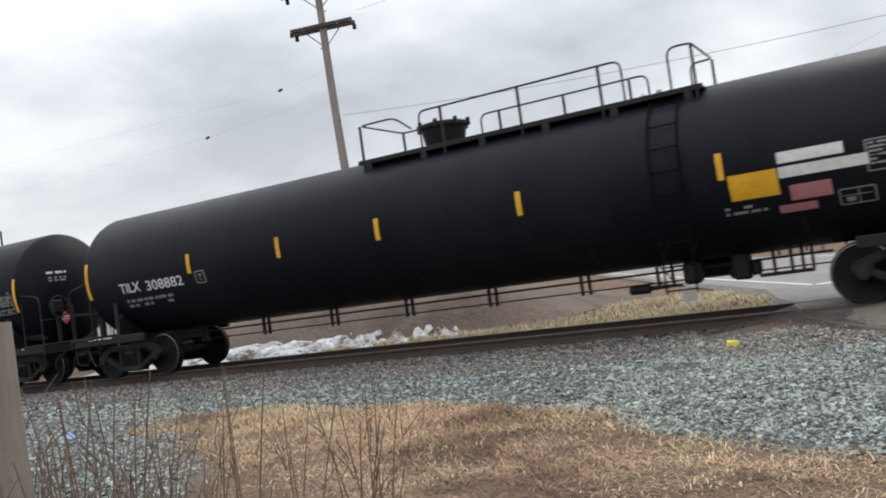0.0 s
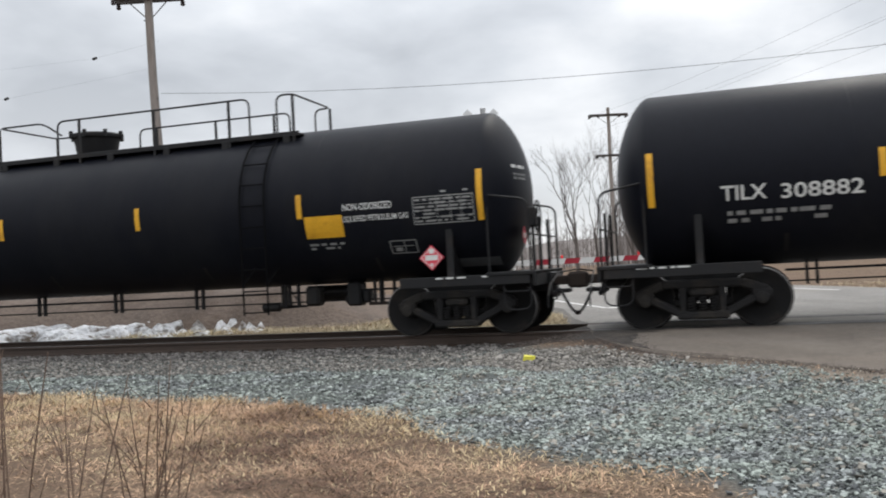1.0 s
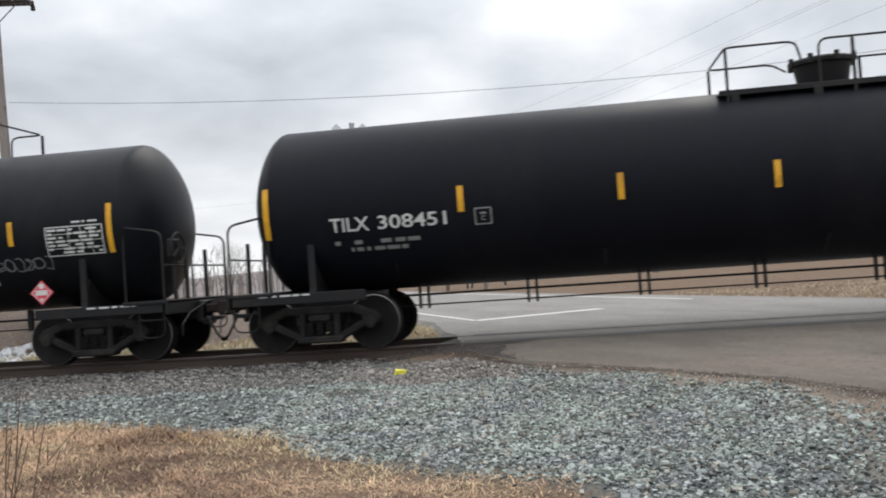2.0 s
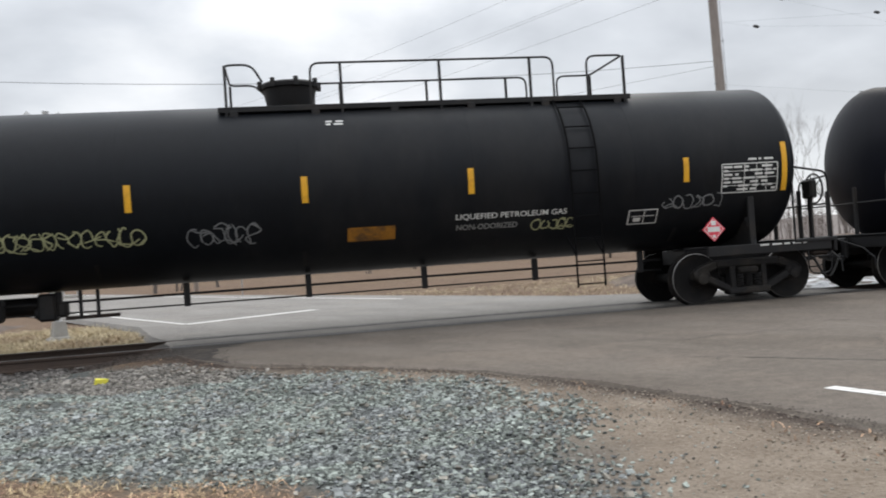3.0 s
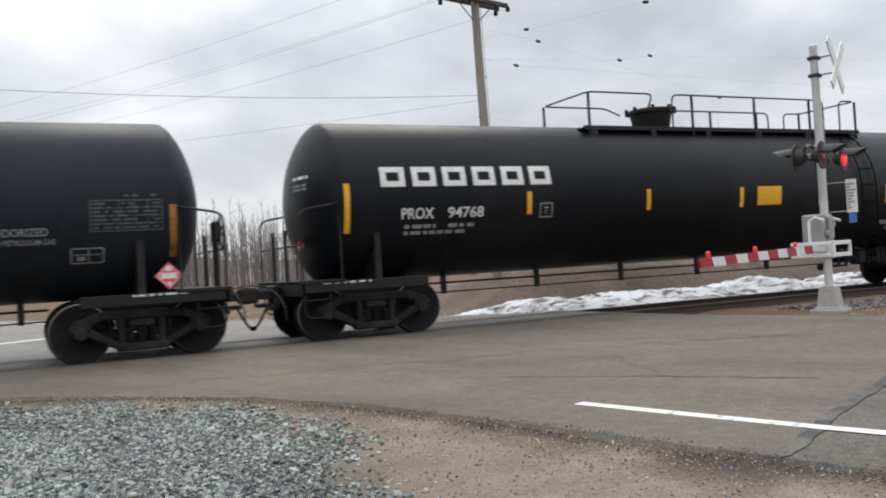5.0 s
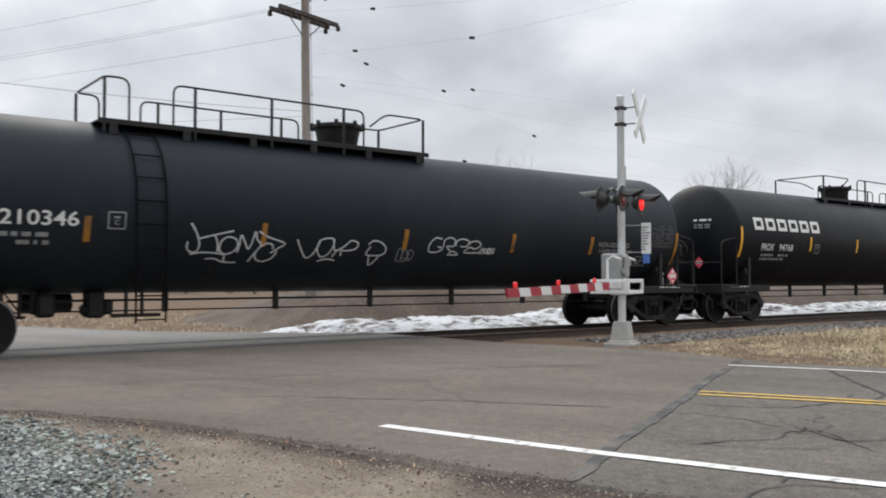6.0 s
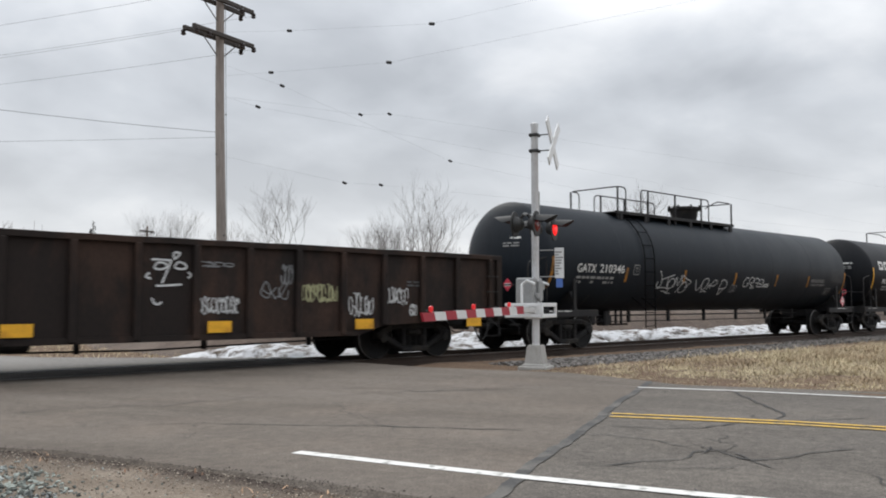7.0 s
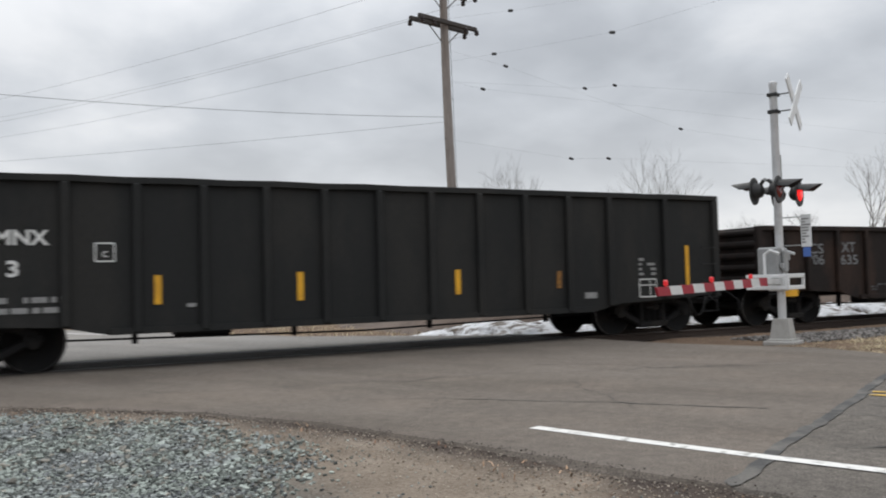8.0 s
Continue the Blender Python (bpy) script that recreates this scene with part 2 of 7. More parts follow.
M = dict(
    tank=mat("black_tank_paint", (0.0062, 0.0074, 0.0098), 0.42, var=0.25, scale=0.7, fine=9, bump=0.05, dist=0.02, second=(0.012, 0.0125, 0.014), amount=0.3, stretch=(1, 1, 0.35), spec=0.16),
    tank_new=mat("clean_black_tank_paint", (0.0068, 0.0076, 0.0115), 0.48, var=0.2, scale=0.7, fine=9, bump=0.05, dist=0.02, second=(0.0105, 0.011, 0.014), amount=0.3, stretch=(1, 1, 0.35), spec=0.12),
    tank2=mat("slate_tank_paint", (0.0118, 0.0155, 0.0205), 0.5, var=0.22, scale=0.7, fine=9, bump=0.05, dist=0.02, second=(0.0155, 0.0195, 0.0245), amount=0.3, stretch=(1, 1, 0.35), spec=0.15),
    frame=mat("black_frame_paint", (0.010, 0.010, 0.011), 0.6, var=0.4, scale=3, fine=30, bump=0.2, second=(0.020, 0.017, 0.015), amount=0.35, spec=0.3),
    truck=mat("grimy_cast_steel", (0.0115, 0.011, 0.0115), 0.8, var=0.5, scale=5, fine=40, bump=0.3, second=(0.024, 0.021, 0.018), amount=0.5, spec=0.3),
    wheel=mat("rolled_wheel_steel", (0.0055, 0.0052, 0.0054), 0.75, metal=0.0, var=0.4, scale=4, fine=30, bump=0.2, second=(0.013, 0.0105, 0.009), amount=0.5, spec=0.25),
    tread=mat("polished_steel", (0.20, 0.195, 0.19), 0.45, metal=0.9, var=0.2, scale=3, fine=20, bump=0.05),
    # ladders: matte near-black, darker than the frame paint
    ladder=mat("matte_ladder_paint", (0.0045, 0.0045, 0.005), 0.9, var=0.4, scale=5, fine=30, bump=0.1, spec=0.06),
    rusty=mat("rusty_knuckle", (0.024, 0.015, 0.011), 0.85, var=0.4, scale=8, fine=50, bump=0.3),
    # black of the hoses, also of the strips painted for flangeway shade
    hose=mat("hose_and_flangeway_dark", (0.02, 0.02, 0.02), 0.7, var=0.3, bump=0.1),
    yellow=mat("yellow_reflective_tape", (0.70, 0.36, 0.015), 0.5, var=0.2, scale=4, fine=40, bump=0.05, second=(0.5, 0.24, 0.012), amount=0.3),
    orange=mat("faded_orange_tape", (0.33, 0.14, 0.012), 0.6, var=0.35, scale=5, fine=40, bump=0.05, second=(0.12, 0.06, 0.02), amount=0.45),
    white=mat("stencil_white", (0.62, 0.62, 0.60), 0.7, var=0.25, scale=9, fine=60, bump=0.03),
    dim=mat("dirty_stencil_white", (0.24, 0.24, 0.235), 0.75, var=0.4, scale=12, fine=70, bump=0.03),
    faint=mat("worn_paint_patch", (0.07, 0.072, 0.075), 0.75, var=0.4, scale=8, fine=50, bump=0.03),
    pink=mat("faded_pink_sticker", (0.42, 0.17, 0.18), 0.7, var=0.25, scale=8, fine=50, bump=0.03),
    red=mat("red_placard", (0.66, 0.05, 0.085), 0.5, var=0.15, bump=0.03),
    graffiti=mat("white_spray_paint", (0.50, 0.51, 0.51), 0.7, var=0.35, scale=8, fine=40, bump=0.0),
    graffiti_y=mat("yellow_spray_paint", (0.36, 0.36, 0.20), 0.7, var=0.35, scale=8, fine=40, bump=0.0),
    graffiti_g=mat("grey_spray_paint", (0.17, 0.175, 0.18), 0.7, var=0.35, scale=8, fine=40, bump=0.0),
    brown=mat("rusty_brown_steel", (0.0135, 0.009, 0.0076), 0.8, var=0.6, scale=1.6, fine=25, bump=0.25, second=(0.036, 0.020, 0.014), amount=0.45, stretch=(1, 1, 0.4), spec=0.3),
    green=mat("dark_green_steel", (0.0125, 0.0132, 0.0130), 0.7, var=0.35, scale=1.4, fine=25, bump=0.2, second=(0.019, 0.0185, 0.017), amount=0.5, stretch=(1, 1, 0.4), spec=0.3),
    rail=mat("rusty_rail", (0.050, 0.034, 0.026), 0.8, var=0.35, scale=3, fine=40, bump=0.2),
    tie=mat("creosoted_tie", (0.040, 0.032, 0.026), 0.9, var=0.4, scale=4, fine=30, bump=0.4, stretch=(1, 0.2, 1), rand=0.35),
    patch=mat("tar_seam", (0.048, 0.047, 0.046), 0.85, var=0.4, scale=3, fine=50, bump=0.3, second=(0.12, 0.112, 0.10), amount=0.5),
    seal=mat("dark_crack_seal", (0.040, 0.038, 0.036), 0.85, var=0.4, scale=3, fine=60, bump=0.2),
    line_w=mat("road_paint_white", (0.70, 0.69, 0.66), 0.75, var=0.14, scale=14, fine=45, bump=0.3, second=(0.22, 0.21, 0.19), amount=0.30),
    line_y=mat("road_paint_yellow", (0.56, 0.35, 0.06), 0.75, var=0.18, scale=14, fine=45, bump=0.3, second=(0.2, 0.165, 0.10), amount=0.38),
    ballast=mat("ballast_bed", (0.12, 0.112, 0.10), 0.95, var=0.45, scale=5, fine=28, bump=1.0, dist=0.04, second=(0.17, 0.16, 0.15), amount=0.5),
    stone=mat("blue_grey_crushed_stone", (0.232, 0.256, 0.231), 0.85, var=0.3, scale=2.6, fine=24, bump=0.2, rand=0.78, island=True, second=(0.214, 0.227, 0.224), amount=0.5),
    stone_b=mat("brown_grey_crushed_stone", (0.20, 0.185, 0.165), 0.88, var=0.2, scale=3, fine=30, bump=0.2, rand=0.7, island=True),
    stone_t=mat("tan_crushed_stone", (0.225, 0.21, 0.18), 0.88, var=0.2, scale=3, fine=30, bump=0.2, rand=0.6, island=True),
    stone_d=mat("weathered_ballast_stone", (0.140, 0.129, 0.120), 0.9, var=0.2, scale=3, fine=30, bump=0.2, rand=0.6, island=True),
    pebble=mat("tan_pebble", (0.30, 0.26, 0.21), 0.9, var=0.2, scale=3, fine=30, bump=0.2, rand=0.5, island=True),
    straw_f=mat("pale_field_straw", (0.47, 0.395, 0.255), 0.85, var=0.25, scale=0.5, fine=3, bump=0.0, rand=0.45, island=True, second=(0.33, 0.25, 0.16), amount=0.5),
    stone_k=mat("dark_grey_crushed_stone", (0.115, 0.122, 0.125), 0.88, var=0.3, scale=3, fine=30, bump=0.2, rand=0.75, island=True),
    crumb=mat("asphalt_crumb", (0.066, 0.052, 0.044), 0.9, var=0.3, scale=3, fine=30, bump=0.2, rand=0.6, island=True),
    rust_grit=mat("rust_brown_grit", (0.205, 0.15, 0.105), 0.9, var=0.3, scale=3, fine=30, bump=0.2, rand=0.6, island=True),
    straw=mat("dry_straw", (0.57, 0.45, 0.27), 0.85, var=0.2, scale=0.5, fine=3, bump=0.0, rand=0.45, island=True, second=(0.36, 0.22, 0.11), amount=0.5),
    straw_b=mat("matted_brown_grass", (0.47, 0.315, 0.20), 0.9, var=0.3, scale=0.9, fine=4, bump=0.0, rand=0.8, island=True, second=(0.155, 0.09, 0.058), amount=0.62),
    stem=mat("dead_weed_stem", (0.13, 0.085, 0.062), 0.9, var=0.3, scale=6, fine=40, bump=0.1),
    bark=mat("grey_bark", (0.105, 0.090, 0.081), 0.95, var=0.3, scale=4, fine=30, bump=0.4, rand=0.25),
    # far woods and rise: bark colour lightened to stand in for distance haze
    far_bark=mat("hazed_twigs", (0.175, 0.152, 0.141), 0.95, var=0.25, scale=0.2, fine=2, bump=0.0),
    spruce=mat("spruce_needles", (0.030, 0.036, 0.028), 0.95, var=0.3, scale=2, fine=20, bump=0.0),
    wood=mat("weathered_pole_wood", (0.255, 0.222, 0.20), 0.9, var=0.35, scale=3, fine=22, bump=0.5, stretch=(1, 1, 0.12), second=(0.17, 0.135, 0.11), amount=0.45),
    arm=mat("dark_crossarm_wood", (0.055, 0.047, 0.042), 0.9, var=0.3, scale=4, fine=30, bump=0.3),
    porcelain=mat("brown_porcelain", (0.03, 0.02, 0.018), 0.25, var=0.2, bump=0.0),
    wire=mat("old_wire", (0.16, 0.165, 0.17), 0.7, var=0.1, bump=0.0),
    alu=mat("galvanised_mast", (0.62, 0.63, 0.64), 0.5, metal=0.35, var=0.12, scale=3, fine=40, bump=0.05, second=(0.5, 0.5, 0.49), amount=0.3),
    alu_w=mat("white_sign_sheet", (0.66, 0.67, 0.67), 0.5, var=0.1, scale=3, fine=30, bump=0.03),
    alu_g=mat("grey_cast_housing", (0.27, 0.275, 0.275), 0.6, var=0.2, scale=4, fine=30, bump=0.1, second=(0.25, 0.25, 0.24), amount=0.4),
    concrete=mat("cast_concrete", (0.36, 0.35, 0.33), 0.9, var=0.2, scale=4, fine=40, bump=0.3, second=(0.27, 0.26, 0.24), amount=0.4),
    black=mat("black_signal_paint", (0.018, 0.018, 0.018), 0.6, var=0.3, bump=0.05),
    lamp=mat("red_lamp_lens", (0.75, 0.012, 0.012), 0.3, var=0.05, bump=0.0, emit=1.5),
    gate_lamp=mat("gate_lamp_lens", (0.62, 0.02, 0.025), 0.3, var=0.05, bump=0.0, emit=0.35),
    dark_dirt=mat("damp_dark_dirt", (0.036, 0.030, 0.025), 0.9, var=0.45, scale=3, fine=30, bump=0.8, dist=0.03, second=(0.085, 0.069, 0.055), amount=0.35),
    lens=mat("dark_red_lens", (0.16, 0.008, 0.008), 0.2, var=0.05, bump=0.0),
    gate_r=mat("gate_red_stripe", (0.32, 0.014, 0.03), 0.5, var=0.12, bump=0.03),
    gate_w=mat("gate_white_stripe", (0.62, 0.62, 0.61), 0.5, var=0.1, bump=0.03),
    blue_scrap=mat("pale_blue_plastic", (0.22, 0.36, 0.58), 0.5, var=0.15, bump=0.05),
    blue=mat("blue_tag", (0.06, 0.14, 0.42), 0.5, var=0.1, bump=0.03),
    bank=mat("weedy_brown_bank", (0.125, 0.093, 0.073), 0.95, var=0.4, scale=0.8, fine=9, bump=0.8, dist=0.08, second=(0.085, 0.060, 0.045), amount=0.5),
    snow=mat("old_snow", (0.78, 0.79, 0.81), 0.7, var=0.18, scale=4.5, fine=16, bump=0.9, dist=0.12, second=(0.13, 0.10, 0.075), amount=0.46, stretch=(0.6, 1, 1)),
    post=mat("weathered_fence_post", (0.20, 0.17, 0.145), 0.9, var=0.35, scale=6, fine=40, bump=0.5, stretch=(1, 1, 0.1)),
    yrock=mat("yellow_painted_rock", (0.72, 0.66, 0.08), 0.7, var=0.1, bump=0.1),
    carpaint=mat("dark_car_paint", (0.03, 0.032, 0.036), 0.3, var=0.1, bump=0.0),
    cabinet=mat("pale_cabinet_paint", (0.55, 0.56, 0.57), 0.5, var=0.1, bump=0.02),
)


def asphalt_material(name, base_c, light, dust, speckle):
    """Old asphalt: stone speckle, worn wheel streaks along the road, dusty and oily patches."""
    m = bpy.data.materials.new(name)
    m.use_nodes = True
    nt = m.node_tree
    n, l = nt.nodes.new, nt.links.new
    b = nt.nodes["Principled BSDF"]
    b.inputs["Specular IOR Level"].default_value = 0.25
    co, mp = n("ShaderNodeTexCoord"), n("ShaderNodeMapping")
    mp.inputs["Rotation"].default_value = (0, 0, radians(-22.8))
    l(co.outputs["Object"], mp.inputs[0])

    def tex(scale, detail, rough, stretch):
        s = n("ShaderNodeMapping")
        s.inputs["Scale"].default_value = stretch
        l(mp.outputs[0], s.inputs[0])
        t = n("ShaderNodeTexNoise")
        t.inputs["Scale"].default_value, t.inputs["Detail"].default_value, t.inputs["Roughness"].default_value = scale, detail, rough
        l(s.outputs[0], t.inputs["Vector"])
        return t.outputs[0]

    def span(src, lo, hi, a, c):
        r = n("ShaderNodeMapRange")
        for k, v in (("From Min", lo), ("From Max", hi), ("To Min", a), ("To Max", c)):
            r.inputs[k].default_value = v
        l(src, r.inputs[0])
        return r.outputs[0]

    def mix(f, a, c):
        x = n("ShaderNodeMix"); x.data_type = "RGBA"
        l(f, x.inputs["Factor"])
        for key, val in (("A", a), ("B", c)):
            if isinstance(val, tuple):
                x.inputs[key].default_value = (*val, 1)
            else:
                l(val, x.inputs[key])
        return x.outputs["Result"]

    streak = tex(0.8, 6, 0.62, (1.1, 0.32, 1))
    blot = tex(0.55, 7, 0.62, (1, 1, 1))
    grain = tex(70, 3, 0.7, (1, 1, 1))
    mid = tex(9, 5, 0.65, (1, 1, 1))
    col = mix(span(streak, 0.35, 0.68, 0, 1), base_c, light)
    col = mix(span(blot, 0.5, 0.72, 0, 0.8), col, dust)
    dark = n("ShaderNodeVectorMath"); dark.operation = "SCALE"
    l(col, dark.inputs[0])
    k1, k2 = span(grain, 0.3, 0.7, 1 - speckle, 1 + speckle), span(mid, 0.3, 0.7, 1 - speckle * 0.45, 1 + speckle * 0.45)
    mul = n("ShaderNodeMath"); mul.operation = "MULTIPLY"
    l(k1, mul.inputs[0]); l(k2, mul.inputs[1])
    l(mul.outputs[0], dark.inputs["Scale"])
    l(dark.outputs[0], b.inputs["Base Color"])
    l(span(blot, 0.3, 0.7, 0.8, 0.97), b.inputs["Roughness"])
    bp = n("ShaderNodeBump")
    bp.inputs["Strength"].default_value, bp.inputs["Distance"].default_value = 0.8, 0.012
    l(grain, bp.inputs["Height"]); l(bp.outputs[0], b.inputs["Normal"])
    return m


M["asphalt"] = asphalt_material("worn_asphalt", (0.119, 0.100, 0.083), (0.170, 0.146, 0.124), (0.196, 0.163, 0.135), 0.38)
# paler mix for the slabs between and beyond the rails
M["asphalt_pale"] = asphalt_material("paler_asphalt", (0.19, 0.178, 0.165), (0.25, 0.238, 0.222), (0.27, 0.25, 0.225), 0.3)
M["asphalt_old"] = asphalt_material("cracked_old_asphalt", (0.104, 0.092, 0.080), (0.152, 0.136, 0.119), (0.172, 0.152, 0.130), 0.50)


def ground_material():
    """Soil and dead turf, with crushed stone and bare dirt where the masks of the sheet say so."""
    m = bpy.data.materials.new("open_ground")
    m.use_nodes = True
    nt = m.node_tree
    n, l = nt.nodes.new, nt.links.new
    b = nt.nodes["Principled BSDF"]
    b.inputs["Roughness"].default_value, b.inputs["Specular IOR Level"].default_value = 0.95, 0.2
    co = n("ShaderNodeTexCoord")

    def noise_at(scale, detail=6):
        t = n("ShaderNodeTexNoise")
        t.inputs["Scale"].default_value, t.inputs["Detail"].default_value, t.inputs["Roughness"].default_value = scale, detail, 0.65
        l(co.outputs["Object"], t.inputs["Vector"])
        return t.outputs[0]

    def ramp(src, stops):
        r = n("ShaderNodeValToRGB")
        l(src, r.inputs[0])
        e = r.color_ramp.elements
        e[0].position, e[0].color = stops[0][0], (*stops[0][1], 1)
        e[1].position, e[1].color = stops[-1][0], (*stops[-1][1], 1)
        for p, c in stops[1:-1]:
            e.new(p).color = (*c, 1)
        return r.outputs[0]

    def blend(f, a, c):
        x = n("ShaderNodeMix"); x.data_type = "RGBA"
        l(f, x.inputs["Factor"]); l(a, x.inputs["A"]); l(c, x.inputs["B"])
        return x.outputs["Result"]

    big, mid, fine = noise_at(0.22), noise_at(1.7), noise_at(38, 3)
    # dark soil and thatch, darkened further as painted shade among the blades
    turf = ramp(mid, [(0.3, (0.060, 0.038, 0.027)), (0.5, (0.125, 0.080, 0.056)), (0.7, (0.22, 0.15, 0.098))])
    wide = ramp(big, [(0.35, (0.095, 0.075, 0.058)), (0.65, (0.19, 0.15, 0.10))])
    half = n("ShaderNodeValue"); half.outputs[0].default_value = 0.45
    turf = blend(half.outputs[0], turf, wide)
    turf = blend(half.outputs[0], turf, ramp(fine, [(0.35, (0.048, 0.029, 0.020)), (0.5, (0.15, 0.095, 0.062)), (0.68, (0.33, 0.22, 0.14))]))
    # grit kept darker than the stones, painted shade for the gaps between them
    grit = ramp(fine, [(0.3, (0.050, 0.053, 0.050)), (0.5, (0.095, 0.103, 0.098)), (0.7, (0.17, 0.18, 0.172))])
    dirt = ramp(noise_at(2.2), [(0.3, (0.15, 0.108, 0.08)), (0.5, (0.225, 0.178, 0.137)), (0.7, (0.33, 0.275, 0.22))])
    dirt = blend(half.outputs[0], dirt, ramp(fine, [(0.35, (0.13, 0.105, 0.08)), (0.7, (0.31, 0.27, 0.22))]))
    a1, a2 = n("ShaderNodeAttribute"), n("ShaderNodeAttribute")
    a3 = n("ShaderNodeAttribute")
    a1.attribute_name, a2.attribute_name, a3.attribute_name = "gravel", "dirt", "edge"
    col = blend(a2.outputs["Fac"], turf, dirt)
    col = blend(a1.outputs["Fac"], col, grit)
    col = blend(a3.outputs["Fac"], col, ramp(fine, [(0.35, (0.040, 0.030, 0.026)), (0.7, (0.085, 0.064, 0.053))]))
    l(col, b.inputs["Base Color"])
    bp = n("ShaderNodeBump")
    bp.inputs["Strength"].default_value, bp.inputs["Distance"].default_value = 0.8, 0.03
    l(fine, bp.inputs["Height"]); l(bp.outputs[0], b.inputs["Normal"])
    return m


M["ground"] = ground_material()


# ---------------------------------------------------------------- mesh helpers
class Geo:
    """Collects vertices and faces of one mesh."""

    def __init__(self):
        self.v, self.f = [], []

    def add(self, verts, faces):
        k = len(self.v)
        self.v += [tuple(p) for p in verts]
        self.f += [tuple(i + k for i in q) for q in faces]
        return self

    def box(self, x0, x1, y0, y1, z0, z1, c=0.0, m=None):
        """A box with chamfered edges of width c, moved by m."""
        lo, hi = (x0, y0, z0), (x1, y1, z1)
        c = min(c, 0.45 * min(x1 - x0, y1 - y0, z1 - z0))
        if c <= 0:
            v = [(x, y, z) for x in (x0, x1) for y in (y0, y1) for z in (z0, z1)]
            f = [(0, 1, 3, 2), (4, 6, 7, 5), (0, 4, 5, 1), (2, 3, 7, 6), (0, 2, 6, 4), (1, 5, 7, 3)]
        else:
            v, at = [], {}
            for s in ((a, b, d) for a in (0, 1) for b in (0, 1) for d in (0, 1)):
                for ax in range(3):
                    p = [(hi if s[i] else lo)[i] + (0 if i == ax else (-c if s[i] else c)) for i in range(3)]
                    at[s, ax] = len(v)
                    v.append(p)
            f = []
            for ax in range(3):
                o = [i for i in range(3) if i != ax]
                for side in (0, 1):
                    q = []
                    for a, b in ((0, 0), (1, 0), (1, 1), (0, 1)):
                        s = [0, 0, 0]
                        s[ax], s[o[0]], s[o[1]] = side, a, b
                        q.append(at[tuple(s), ax])
                    f.append(q)
                for a, b in ((0, 0), (1, 0), (1, 1), (0, 1)):
                    s0, s1 = [0, 0, 0], [0, 0, 0]
                    s0[o[0]], s0[o[1]], s1[o[0]], s1[o[1]] = a, b, a, b
                    s1[ax] = 1
                    f.append((at[tuple(s0), o[0]], at[tuple(s1), o[0]], at[tuple(s1), o[1]], at[tuple(s0), o[1]]))
            for s in ((a, b, d) for a in (0, 1) for b in (0, 1) for d in (0, 1)):
                f.append((at[s, 0], at[s, 1], at[s, 2]))
        if m is not None:
            v = [m @ Vector(p) for p in v]
        return self.add(v, f)

    def beam(self, p0, p1, w, d, c=0.0):
        """A bar from p0 to p1 in the x-z plane: w high across its run, d deep along y."""
        p0, p1 = Vector(p0), Vector(p1)
        x = (p1 - p0).normalized()
        y = Vector((0, 1, 0))
        z = x.cross(y).normalized()
        m = Matrix((x, y, z)).transposed().to_4x4()
        m.translation = p0
        return self.box(0, (p1 - p0).length, -d / 2, d / 2, -w / 2, w / 2, c, m)

    def tube(self, pts, r, seg=8, r1=None):
        """A round bar along a line of points, tapering from r to r1."""
        pts = [Vector(p) for p in pts]
        n = len(pts)
        r1 = r if r1 is None else r1
        rings, side = [], None
        for i, p in enumerate(pts):
            t = (pts[min(i + 1, n - 1)] - pts[max(i - 1, 0)]).normalized()
            if side is None:
                side = t.orthogonal().normalized()
            side = (side - t * side.dot(t)).normalized()
            up = t.cross(side)
            rr = r + (r1 - r) * i / max(n - 1, 1)
            rings.append([p + (side * math.cos(a) + up * math.sin(a)) * rr for a in (2 * math.pi * k / seg for k in range(seg))])
        v = [q for ring in rings for q in ring]
        f = [(i * seg + k, i * seg + (k + 1) % seg, (i + 1) * seg + (k + 1) % seg, (i + 1) * seg + k) for i in range(n - 1) for k in range(seg)]
        if seg > 3:
            f += [tuple(range(seg))[::-1], tuple((n - 1) * seg + k for k in range(seg))]
        return self.add(v, f)

    def lathe(self, prof, seg=32, m=None, axis="x", caps=True):
        """A solid of revolution; prof: (along, radius) from one end to the other."""
        v, f, ends = [], [], []
        for a, r in prof:
            ring = []
            for k in range(seg):
                t = 2 * math.pi * k / seg
                c, s = r * math.cos(t), r * math.sin(t)
                ring.append({"x": (a, c, s), "y": (c, a, s), "z": (c, s, a)}[axis])
            v += ring
        for i in range(len(prof) - 1):
            f += [(i * seg + k, i * seg + (k + 1) % seg, (i + 1) * seg + (k + 1) % seg, (i + 1) * seg + k) for k in range(seg)]
        if caps:
            f += [tuple(range(seg)), tuple((len(prof) - 1) * seg + k for k in range(seg))]
        if m is not None:
            v = [m @ Vector(p) for p in v]
        return self.add(v, f)

    def prism(self, poly, a0, a1, axis="y"):
        """A polygon of two coordinates drawn out along an axis."""
        n = len(poly)
        place = {"y": lambda p, a: (p[0], a, p[1]), "x": lambda p, a: (a, p[0], p[1]), "z": lambda p, a: (p[0], p[1], a)}[axis]
        v = [place(p, a0) for p in poly] + [place(p, a1) for p in poly]
        f = [tuple(range(n)), tuple(range(n, 2 * n))] + [(k, (k + 1) % n, n + (k + 1) % n, n + k) for k in range(n)]
        return self.add(v, f)

    def mesh(self, name, material, smooth=35, fix=True):
        me = bpy.data.meshes.new(name)
        me.from_pydata(self.v, [], self.f)
        if fix:
            bm = bmesh.new()
            bm.from_mesh(me)
            bmesh.ops.recalc_face_normals(bm, faces=bm.faces)
            bm.to_mesh(me)
            bm.free()
        me.materials.append(material)
